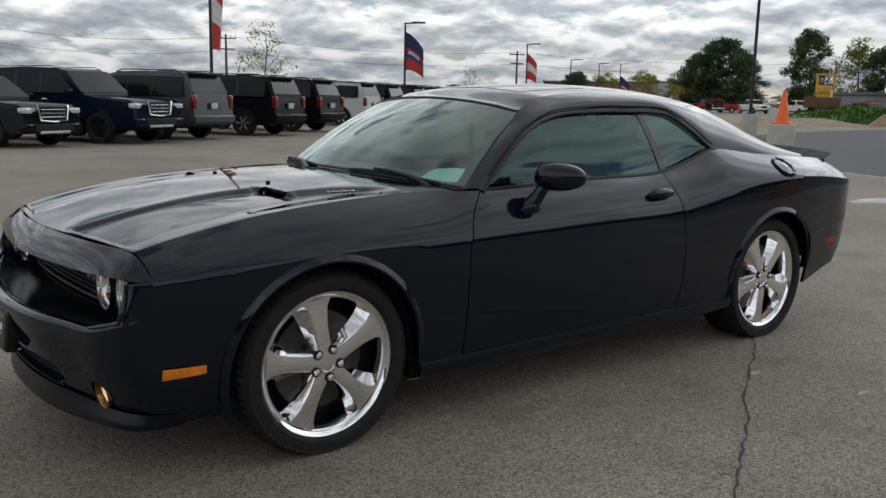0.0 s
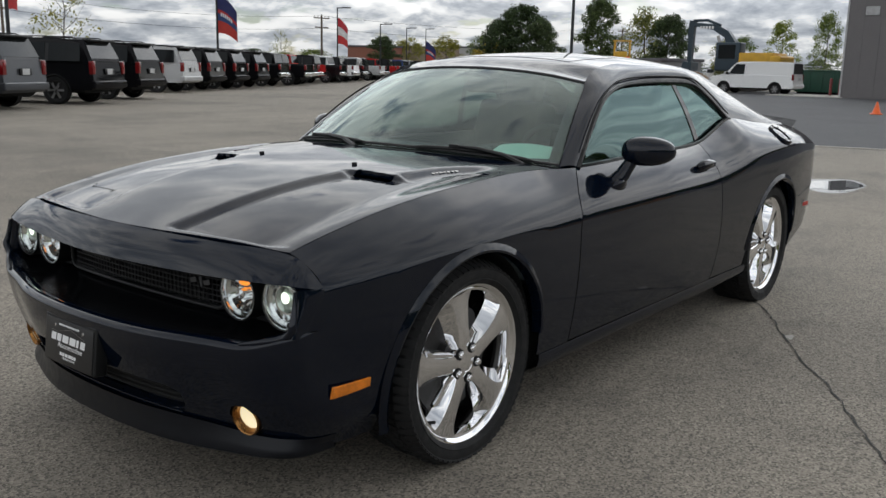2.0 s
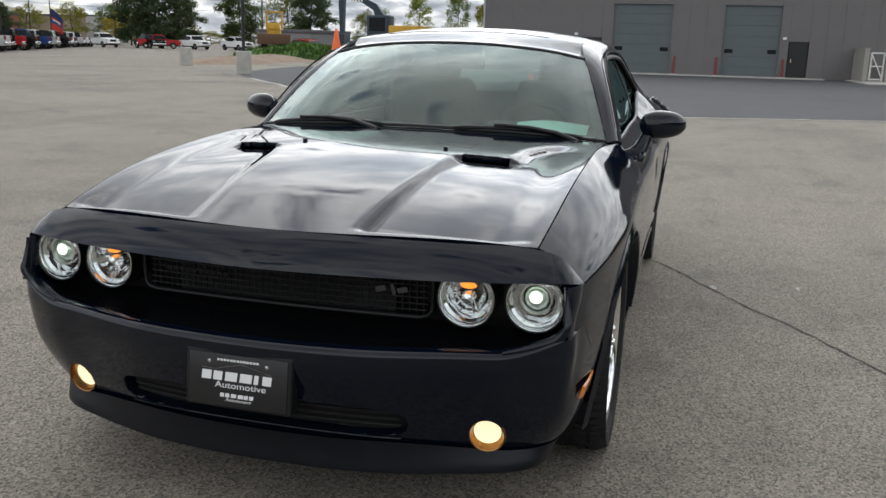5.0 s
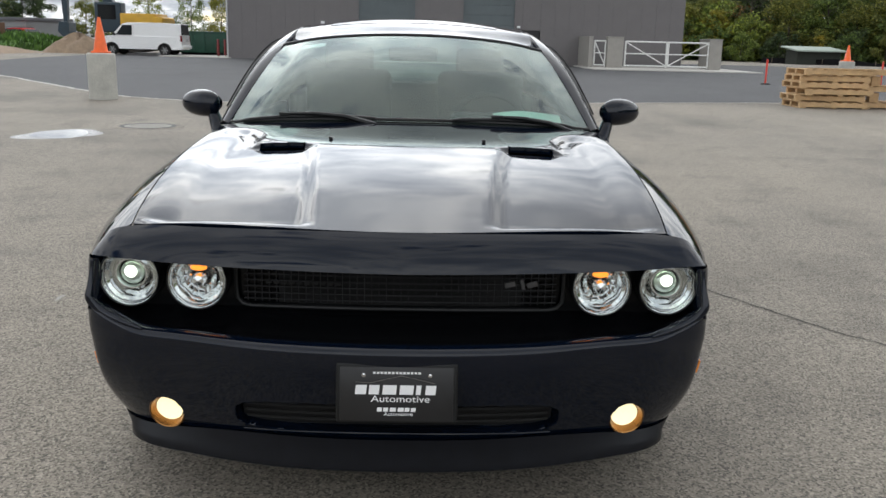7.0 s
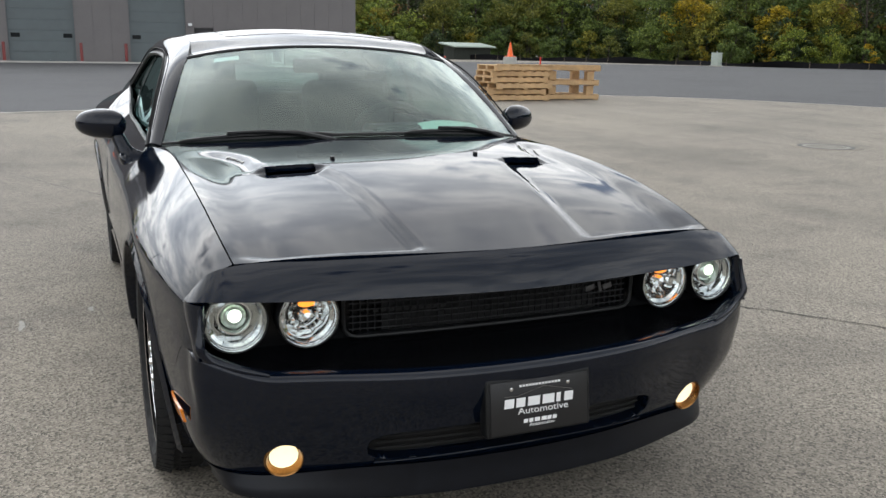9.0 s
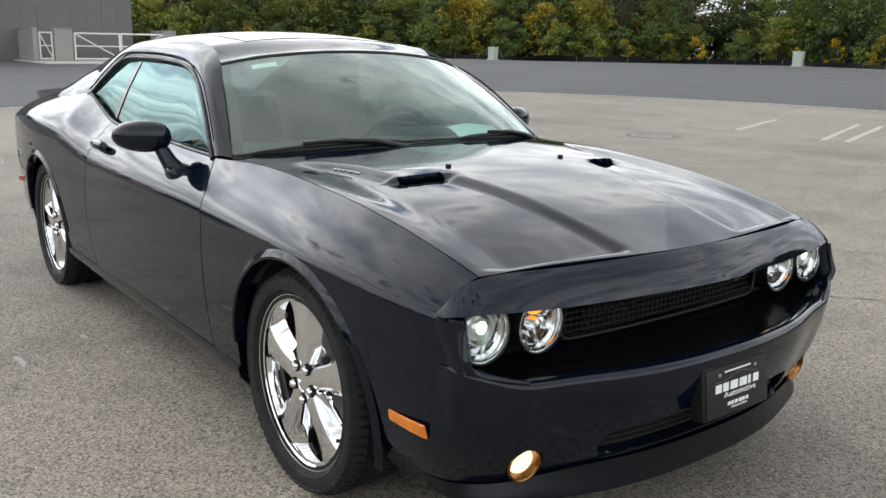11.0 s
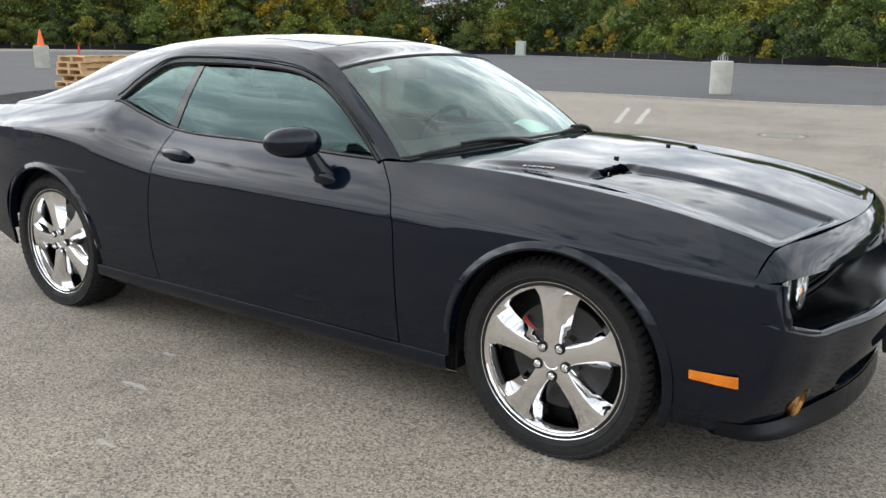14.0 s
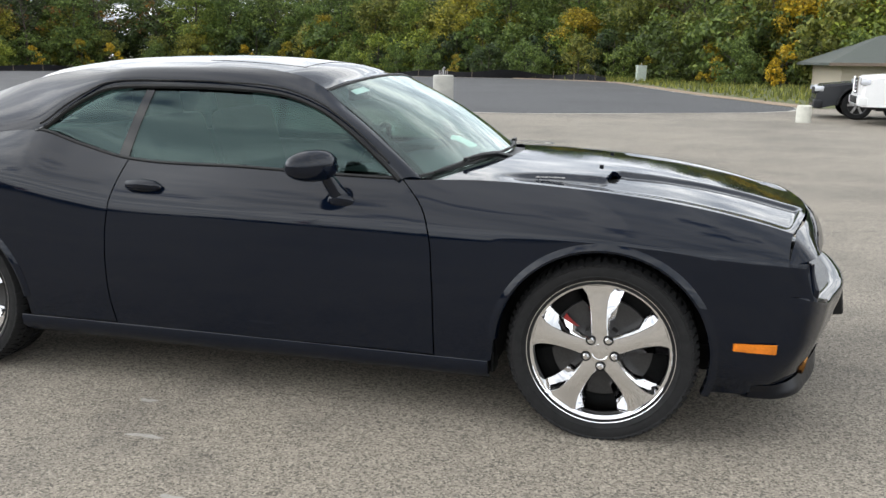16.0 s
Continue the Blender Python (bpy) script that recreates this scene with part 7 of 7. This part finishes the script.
def delineator(x, y):
    d = empty("delineator_post", "thin red delineator post on a flat base", "post", "marker posts")
    part("post", lathe([(0.001, 0.95), (0.03, 0.94), (0.035, 0.9), (0.035, 0.03), (0.001, 0.03)], 14, "z"), plain("red_marker_plastic", (0.65, 0.05, 0.03), 0.4), d)
    part("base", lathe([(0.001, 0.05), (0.15, 0.045), (0.20, 0.0), (0.001, 0)], 20, "z"), DEEP_BLACK, d)
    d.matrix_basis = pose(x, y, 0.006)


delineator(-29.6, 13.15)
delineator(-30.9, 18.3)
stub = empty("concrete_stub", "short pale round concrete stub on the pavement", "concrete stub")
part("stub", lathe([(0.001, 0.40), (0.14, 0.40), (0.165, 0.38), (0.172, 0.2), (0.17, 0.0), (0.001, 0)], 24, "z"), plain("pale_concrete", (0.60, 0.59, 0.52), 0.85, 0.0, 0.15, 8.0, 0.3), stub)
stub.matrix_basis = pose(4.38, 18.3, 0)

# skips by the workshop
def skip_bin(x, y, yaw):
    b = empty("waste_skip", "dark green steel waste skip beside the workshop", "skip", "waste skips")
    green = plain("skip_green", (0.015, 0.075, 0.045), 0.55, 0.0, 0.3, 2.0)
    part("hull", box(2.2, 5.2, 1.45, (0, 0, 0.85), 0.04, 2), green, b)
    for k in range(7):
        part("rib", box(2.3, 0.10, 1.30, (0, -2.4 + 0.8 * k, 0.85), 0.01, 1), green, b)
    part("rim", box(2.35, 5.35, 0.10, (0, 0, 1.58), 0.02, 1), green, b)
    part("skid", box(1.6, 5.0, 0.14, (0, 0, 0.07)), DEEP_BLACK, b)
    b.matrix_basis = pose(x, y, 0.006, 0, 0, yaw)


skip_bin(-62.5, -15.2, 4)

# mound with grass, dirt heap
def heap(cx, cy, rx, ry, h, seed, n=40):
    rg = random.Random(seed)
    bm = bmesh.new()
    rings = []
    for i in range(9):
        f = i / 8
        ring = []
        for k in range(n):
            a = 2 * math.pi * k / n
            w = 1 + 0.10 * math.sin(3 * a + seed) + 0.06 * math.sin(7 * a)
            z = h * (1 - f**1.7) * (1 + 0.12 * math.sin(5 * a + 9 * f)) + (rg.uniform(-0.06, 0.06) * h if f < 0.95 else 0)
            ring.append(bm.verts.new((cx + rx * f * w * math.cos(a), cy + ry * f * w * math.sin(a), max(0.0, z) if f < 1 else 0.0)))
        rings.append(ring)
    for a, b in zip(rings, rings[1:]):
        for k in range(n):
            bm.faces.new((a[k], b[k], b[(k + 1) % n], a[(k + 1) % n]))
    bmesh.ops.remove_doubles(bm, verts=bm.verts, dist=0.001)
    return bm


GREENG = plain("fresh_grass", (0.075, 0.15, 0.03), 0.9, 0.0, 0.4, 1.5, 0.6)
mound = tagged(part("grass_mound", heap(-62.5, -29.8, 4.5, 5.8, 1.15, 3), GREENG), "low earth mound grown over with bright grass", "mound", kind="structure")
tagged(part("dirt_heap", heap(-57.2, -23.4, 2.0, 2.2, 1.2, 5), SOIL), "heap of loose brown dirt beside the mound", "dirt heap", kind="structure")
tagged(part("dirt_heap", heap(-52.5, -27.5, 5.0, 2.6, 0.45, 8), SOIL), "low bank of brown dirt and rubble", "dirt heap", kind="structure")
tagged(part("dirt_heap", heap(-44, -25.5, 6.0, 1.6, 0.40, 9), SOIL), "low bank of brown dirt and rubble", "dirt heap", kind="structure")
blades = bmesh.new()
for _ in range(1800):
    a, f = rng.uniform(0, 6.28), math.sqrt(rng.random()) * 0.97
    x, y, z = -62.5 + 4.5 * f * math.cos(a), -29.8 + 5.8 * f * math.sin(a), 1.15 * (1 - f**1.7)
    h = rng.uniform(0.12, 0.4)
    blades.faces.new([blades.verts.new((x - 0.08, y + 0.08, z - 0.05)), blades.verts.new((x + 0.08, y - 0.08, z - 0.05)), blades.verts.new((x + rng.uniform(-0.15, 0.15), y, z + h))])
tagged(part("mound_grass", blades, leaf_material("bright_grass_blades", (0.05, 0.11, 0.02), (0.11, 0.21, 0.04)), turn=False), "long bright grass on the mound", "grass", kind="stuff")

YELLOW = plain("machine_yellow", (0.58, 0.33, 0.02), 0.5, 0.0, 0.25, 3.0)
DARKM = plain("machine_dark_paint", (0.014, 0.032, 0.048), 0.45, 0.0, 0.25, 4.0)


def bulldozer():
    d = empty("bulldozer", "yellow bulldozer with an open cab on a grass mound", "bulldozer")
    part("body", box(2.3, 1.05, 0.85, (0.3, 0, 1.15), 0.06, 2), YELLOW, d)
    part("engine_cover", box(1.2, 0.95, 0.55, (1.0, 0, 1.75), 0.06, 2), YELLOW, d)
    for s in (1, -1):
        tr = part("track", prism([(1.6 * math.cos(a) * (1 if abs(math.cos(a)) < 0.9 else 1), 0.48 + 0.45 * math.sin(a)) for a in lin(0, 2 * math.pi * 23 / 24, 24)], 0.45, Matrix.Translation((0, s * 0.80 + 0.22, 0)) @ Matrix.Rotation(math.pi / 2, 4, "X")), plain("rusty_track", (0.09, 0.05, 0.035), 0.8, 0.4), d)
        for x in (-0.9, 0.3):
            part("cab_post", tube([(x - 0.1, s * 0.62, 1.5), (x, s * 0.60, 2.85)], 0.06, 8), YELLOW, d)
    part("cab_roof", box(1.5, 1.45, 0.10, (-0.3, 0, 2.9), 0.03, 2), YELLOW, d)
    part("seat", box(0.5, 0.5, 0.7, (-0.5, 0, 1.8), 0.08, 2), TRIM, d)
    part("blade", box(0.15, 2.6, 0.8, (2.1, 0, 0.75), 0.04, 2), plain("rusty_blade", (0.14, 0.08, 0.05), 0.7, 0.4), d)
    part("push_arm", tube([(0.2, 1.15, 0.6), (2.05, 1.15, 0.6)], 0.08, 8), YELLOW, d)
    part("push_arm", tube([(0.2, -1.15, 0.6), (2.05, -1.15, 0.6)], 0.08, 8), YELLOW, d)
    d.matrix_basis = pose(-62.9, -32.3, 0.78, 0, 0, 25)


bulldozer()


def excavator():
    e = empty("excavator", "tracked excavator with a yellow body and a dark boom", "excavator")
    for s in (1, -1):
        part("track", prism([(2.0 * math.cos(a), 0.50 + 0.48 * math.sin(a)) for a in lin(0, 2 * math.pi * 27 / 28, 28)], 0.6, Matrix.Translation((0, s * 1.1 + 0.3, 0)) @ Matrix.Rotation(math.pi / 2, 4, "X")), plain("track_steel", (0.05, 0.045, 0.04), 0.7, 0.5), e)
    part("turntable", lathe([(0.9, 0.95), (0.9, 1.15), (0.001, 1.15)], 24, "z"), DEEP_BLACK, e)
    part("engine_house", box(2.2, 2.6, 1.15, (-1.1, 0.0, 1.78), 0.08, 2), YELLOW, e)
    part("counterweight", box(0.7, 2.7, 1.0, (-2.3, 0, 1.7), 0.2, 3), YELLOW, e)
    cab = part("cab", box(1.6, 1.0, 1.75, (0.7, 0.8, 2.1), 0.10, 3), DARKM, e)
    part("cab_window", box(1.1, 0.02, 0.85, (0.75, 1.305, 2.4), 0.01, 1), glassy(), cab)
    part("cab_window", box(0.02, 0.8, 1.1, (1.505, 0.8, 2.3), 0.01, 1), glassy(), cab)
    boom = [(0.6, -0.3, 1.7), (1.8, -0.3, 3.6), (3.6, -0.3, 4.85), (6.3, -0.3, 5.1)]
    part("boom", prism([(0.35, 1.5), (0.75, 3.0), (1.3, 3.72), (2.2, 4.12), (3.8, 4.28), (3.9, 4.08), (2.3, 3.78), (1.5, 3.3), (0.95, 1.5)], 0.5, Matrix.Translation((0, -0.05, 0)) @ Matrix.Rotation(math.pi / 2, 4, "X")), DARKM, e)
    for k in range(5):
        part("boom_letter_bar", box(0.14, 0.01, 0.18, (2.35 + 0.20 * k, -0.045, 3.93), 0.005, 1), WHITE, e)
    part("stick", prism([(3.62, 4.35), (3.98, 4.40), (4.05, 3.7), (3.95, 1.7), (3.72, 1.7), (3.66, 3.6)], 0.4, Matrix.Translation((0, -0.1, 0)) @ Matrix.Rotation(math.pi / 2, 4, "X")), DARKM, e)
    part("hydraulic_ram", tube([(1.9, -0.3, 4.05), (2.8, -0.3, 4.4), (3.8, -0.3, 4.38)], 0.09, 8), DARKM, e)
    part("hydraulic_ram", tube([(1.3, 0.0, 1.8), (1.9, 0.05, 3.4)], 0.10, 8), STEEL, e)
    part("bucket", prism([(3.5, 1.75), (4.1, 1.8), (4.2, 1.2), (3.7, 0.7), (3.0, 0.9), (3.2, 1.2), (3.5, 1.2)], 1.2, Matrix.Translation((0, 0.3, 0)) @ Matrix.Rotation(math.pi / 2, 4, "X")), DARKM, e)
    e.matrix_basis = pose(-61.2, -21.4, 0.0, 0, 0, -93) @ Matrix.Diagonal((1.17, 1.0, 1.17, 1))


excavator()

# low house beyond the verge
house = empty("low_house", "low beige house with a shallow grey-green roof", "house")
part("wall", box(9.0, 7.0, 2.6, (0, 0, 0.0)), plain("beige_siding", (0.42, 0.37, 0.29), 0.7, 0.0, 0.12, 3.0), house)
shingle = plain("roof_shingles", (0.075, 0.085, 0.075), 0.85, 0.0, 0.25, 8.0, 0.4)
bm = bmesh.new()
lo = [bm.verts.new((x, y, 1.25)) for x, y in ((-5.2, -4.2), (5.2, -4.2), (5.2, 4.2), (-5.2, 4.2))]
mi = [bm.verts.new((x, y, 1.36)) for x, y in ((-5.2, -4.2), (5.2, -4.2), (5.2, 4.2), (-5.2, 4.2))]
hi = [bm.verts.new((-2.2, 0, 2.65)), bm.verts.new((2.2, 0, 2.65))]
bm.faces.new(lo)
for i in range(4):
    bm.faces.new((lo[i], lo[(i + 1) % 4], mi[(i + 1) % 4], mi[i]))
bm.faces.new((mi[0], mi[1], hi[1], hi[0]))
bm.faces.new((mi[1], mi[2], hi[1]))
bm.faces.new((mi[2], mi[3], hi[0], hi[1]))
bm.faces.new((mi[3], mi[0], hi[0]))
part("roof", bm, shingle, house, sharp=10)
part("fascia", box(10.4, 0.04, 0.14, (0, -4.22, 1.30)), plain("brown_fascia", (0.16, 0.12, 0.09), 0.6), house)
part("window", box(1.2, 0.05, 0.9, (-0.8, -3.52, 0.65), 0.01, 1), glassy(), house)
house.matrix_basis = pose(12.6, 43.0, 0, 0, 0, 3)
# low shelter at the wood's edge
shelter = empty("low_shelter", "long low shelter with a pale green sheet roof", "shelter")
part("wall", box(1.8, 5.0, 1.35, (0, 0, 0.675), 0.02, 1), plain("dark_boards", (0.022, 0.026, 0.020), 0.85), shelter)
part("roof", box(2.8, 5.7, 0.14, (0, 0, 1.50), 0.03, 2, Matrix.Rotation(0.14, 3, "Y")), plain("pale_green_sheet", (0.34, 0.40, 0.35), 0.6), shelter)
shelter.matrix_basis = pose(-83.6, 38.4, 0, 0, 0, 14)
# low shed and shops far beyond the lot
def far_block(x, y, sx, sy, h, yaw, mat, label, name="shop_building"):
    b = empty(name, label, "building", "distant buildings")
    part("wall", box(sx, sy, h, (0, 0, h / 2)), mat, b)
    part("roof", box(sx + 0.4, sy + 0.4, 0.3, (0, 0, h + 0.15), 0.04, 1), plain("far_roof", (0.10, 0.10, 0.11), 0.8), b)
    n = max(2, int(sx / 4))
    for k in range(n):
        w = part("window", box(sx / n * 0.6, 0.12, h * 0.4, (-sx / 2 + sx / n * (k + 0.5), sy / 2, h * 0.45), 0.02, 1), glassy(), b)
    b.matrix_basis = pose(x, y, 0, 0, 0, yaw)


far_block(-83.4, -39.2, 9, 5, 2.3, 62, plain("grey_shed_wall", (0.20, 0.205, 0.21), 0.7, 0.0, 0.1, 1.0), "low grey shed behind the mound", "shed")
far_block(-150, -125, 26, 12, 5.0, 40, plain("tan_wall", (0.30, 0.24, 0.18), 0.8, 0.0, 0.1, 0.5), "tan single-storey shop beyond the lot")
far_block(-125, -118, 18, 10, 4.5, 42, plain("brick_red_wall", (0.22, 0.09, 0.06), 0.8, 0.0, 0.15, 0.5), "red brick shop beyond the lot")
far_block(-170, -128, 30, 12, 5.5, 38, plain("pale_wall", (0.5, 0.5, 0.48), 0.8, 0.0, 0.1, 0.5), "pale flat-roofed shop beyond the lot")

# power poles and wires
def power_pole(x, y, h, yaw):
    p = empty("power_pole", "wooden power pole with two crossarms", "utility pole", "power poles")
    wood = plain("pole_wood", (0.10, 0.08, 0.06), 0.85)
    part("mast", tube([(0, 0, 0), (0, 0, h)], [0.20, 0.13], 8), wood, p)
    part("crossarm", box(0.14, 2.6, 0.16, (0, 0, h - 0.5), 0.02, 1), wood, p)
    part("crossarm", box(0.14, 2.2, 0.16, (0, 0, h - 1.8), 0.02, 1), wood, p)
    for y_ in (-1.2, -0.6, 0.6, 1.2):
        part("insulator", lathe([(0.001, h - 0.1), (0.05, h - 0.15), (0.06, h - 0.40), (0.001, h - 0.42)], 10, "z", at=(0, y_, 0)), plain("pale_trim", (0.45, 0.45, 0.45), 0.5), p)
    p.matrix_basis = pose(x, y, 0, 0, 0, yaw)


poles = [(-86.6, -92.7, 8.2), (-20, -110, 8.5), (-45, -101, 8.5), (-150, -78, 9.0)]
for x, y, h in poles:
    power_pole(x, y, h, 78)
for a, b in ((1, 2), (2, 0), (0, 3)):
    for dz in (0.2, 1.9):
        p, q = Vector((poles[a][0], poles[a][1], poles[a][2] - dz)), Vector((poles[b][0], poles[b][1], poles[b][2] - dz))
        wire = tube([p.lerp(q, t) - Vector((0, 0, 4 * 0.9 * t * (1 - t))) for t in lin(0, 1, 16)], 0.025, 4)
        tagged(part("power_line", wire, DEEP_BLACK), "thin dark power line strung between poles", "cable", group="power lines")

# ---------------------------------------------------------------- marks on the pavement
def ribbon(points, width, z, seed=1, jag=0.4):
    rg = random.Random(seed)
    bm = bmesh.new()
    pts = [Vector((x, y, z)) for x, y in points]
    full = []
    for a, b in zip(pts, pts[1:]):
        n = max(2, int((b - a).length / 0.05))
        full += [a.lerp(b, t / n) for t in range(n)]
    full.append(pts[-1])
    prev = None
    drift = 0.0
    for i, p in enumerate(full):
        d = (full[min(i + 1, len(full) - 1)] - full[max(i - 1, 0)]).normalized()
        s_ = Vector((-d.y, d.x, 0))
        drift = drift * 0.8 + rg.uniform(-1, 1) * width * jag * 2.2
        w = width * rg.uniform(1 - jag, 1 + jag) / 2
        c = p + s_ * drift
        cur = [bm.verts.new(c - s_ * w), bm.verts.new(c + s_ * w)]
        if prev:
            bm.faces.new((prev[0], cur[0], cur[1], prev[1]))
        prev = cur
    return bm


CRACK = plain("crack_shadow", (0.035, 0.034, 0.032), 0.95, 0.0, 0.3, 30)
tagged(part("pavement_crack", ribbon([(-9.0, -3.0), (-6.0, -1.9), (-4.3, -1.12), (-3.48, -0.61), (-2.97, -0.26), (-2.3, 0.25), (-1.3, 0.92), (-0.45, 1.44), (-0.10, 1.65), (0.27, 1.87), (0.55, 2.05), (1.4, 2.7), (2.2, 3.4), (3.4, 4.0)], 0.009, 0.003, 3, 0.7), CRACK), "long jagged crack across the pavement", "crack", kind="structure")
tagged(part("pavement_crack", ribbon([(2.4, 4.1), (3.1, 4.4), (4.5, 4.9), (7.0, 5.6)], 0.007, 0.003, 5, 0.7), CRACK), "thin jagged crack in the pavement", "crack", kind="structure")
LINE = plain("worn_line_paint", (0.37, 0.35, 0.305), 0.85, 0.0, 0.35, 6)
for a, b in (((-3.69, 11.1), (-5.03, 14.7)), ((-3.35, 11.2), (-4.60, 14.8)), ((-5.46, 11.4), (-6.48, 14.2))):
    tagged(part("parking_line", ribbon([a, b], 0.10, 0.003, 2, 0.02), LINE), "worn pale parking line on the pavement", "road marking", group="parking lines", kind="structure")


def disc(cx, cy, rx, ry, z, seed, n=36, wob=0.12):
    bm = bmesh.new()
    rg = random.Random(seed)
    ph = [rg.uniform(0, 6.28) for _ in range(3)]
    c = bm.verts.new((cx, cy, z))
    ring = []
    for k in range(n):
        a = 2 * math.pi * k / n
        w = 1 + wob * (math.sin(2 * a + ph[0]) + 0.6 * math.sin(3 * a + ph[1]) + 0.4 * math.sin(5 * a + ph[2]))
        ring.append(bm.verts.new((cx + rx * w * math.cos(a), cy + ry * w * math.sin(a), z)))
    for k in range(n):
        bm.faces.new((c, ring[k], ring[(k + 1) % n]))
    return bm


WET = plain("wet_pavement", (0.055, 0.054, 0.052), 0.30, 0.0, 0.2, 4)
POOL = plain("standing_water", (0.05, 0.055, 0.06), 0.015, 0.0, 0.05, Specular_IOR_Level=1.0)
for x, y, rx, ry, k in ((-7.2, -4.7, 0.50, 0.38, 1), (-7.6, -0.40, 0.62, 0.30, 5), (-9.5, -2.3, 0.42, 0.20, 6)):
    tagged(part("wet_patch", disc(x, y, rx * 1.25, ry * 1.25, 0.002, k + 10), WET), "damp dark ring round a puddle", "wet patch", kind="structure")
    tagged(part("puddle", disc(x, y, rx, ry, 0.004, k), POOL), "shallow puddle that mirrors the sky", "puddle", kind="structure")
IRON = plain("cast_iron", (0.06, 0.058, 0.055), 0.6, 0.6, 0.3, 20, 0.5)
DUSTY = plain("dusty_iron", (0.27, 0.255, 0.225), 0.8, 0.1, 0.25, 14, 0.4)
for x, y in ((-0.80, 10.9), (-8.48, -3.95), (-5.44, 9.09)):
    mh = empty("manhole_cover", "round iron manhole cover set in the pavement", "manhole cover", "manhole covers")
    part("surround", lathe([(0.50, 0.0), (0.50, 0.004), (0.40, 0.005)], 36, "z"), CONCRETE, mh)
    part("frame", lathe([(0.40, 0.0), (0.40, 0.008), (0.34, 0.008), (0.335, 0.003)], 36, "z"), IRON, mh)
    part("lid", lathe([(0.333, 0.001), (0.333, 0.006), (0.001, 0.007)], 36, "z"), DUSTY, mh)
    for k in range(9):
        part("lid_rib", box(0.5 - 0.012 * (k - 4) ** 2, 0.02, 0.006, (0, -0.24 + 0.06 * k, 0.008)), DUSTY, mh)
    mh.matrix_basis = pose(x, y, 0.0)
PALE = plain("pale_scuff", (0.33, 0.312, 0.28), 0.85, 0.0, 0.3, 10)
for x, y, rx, ry, k in ((-0.16, -1.36, 0.06, 0.018, 3), (0.2, -1.75, 0.04, 0.016, 4), (-0.75, 1.28, 0.05, 0.018, 6), (-0.9, 1.75, 0.03, 0.014, 7), (-0.35, -1.05, 0.03, 0.018, 8)):
    tagged(part("scuff_mark", disc(x, y, rx, ry, 0.0025, k, 24, 0.3), PALE), "small pale scuff on the pavement", "scuff", group="scuff marks", kind="structure")

# pale joint where the old pavement meets the new asphalt
joint = [tuple(edge_c(u)[:2]) for u in lin(0.13, 0.62, 90)]
tagged(part("pavement_joint", ribbon(joint, 0.13, 0.009, 4, 0.10), plain("pale_joint", (0.46, 0.44, 0.39), 0.9, 0.0, 0.3, 4.0)), "pale concrete strip along the asphalt's edge", "joint", kind="structure")
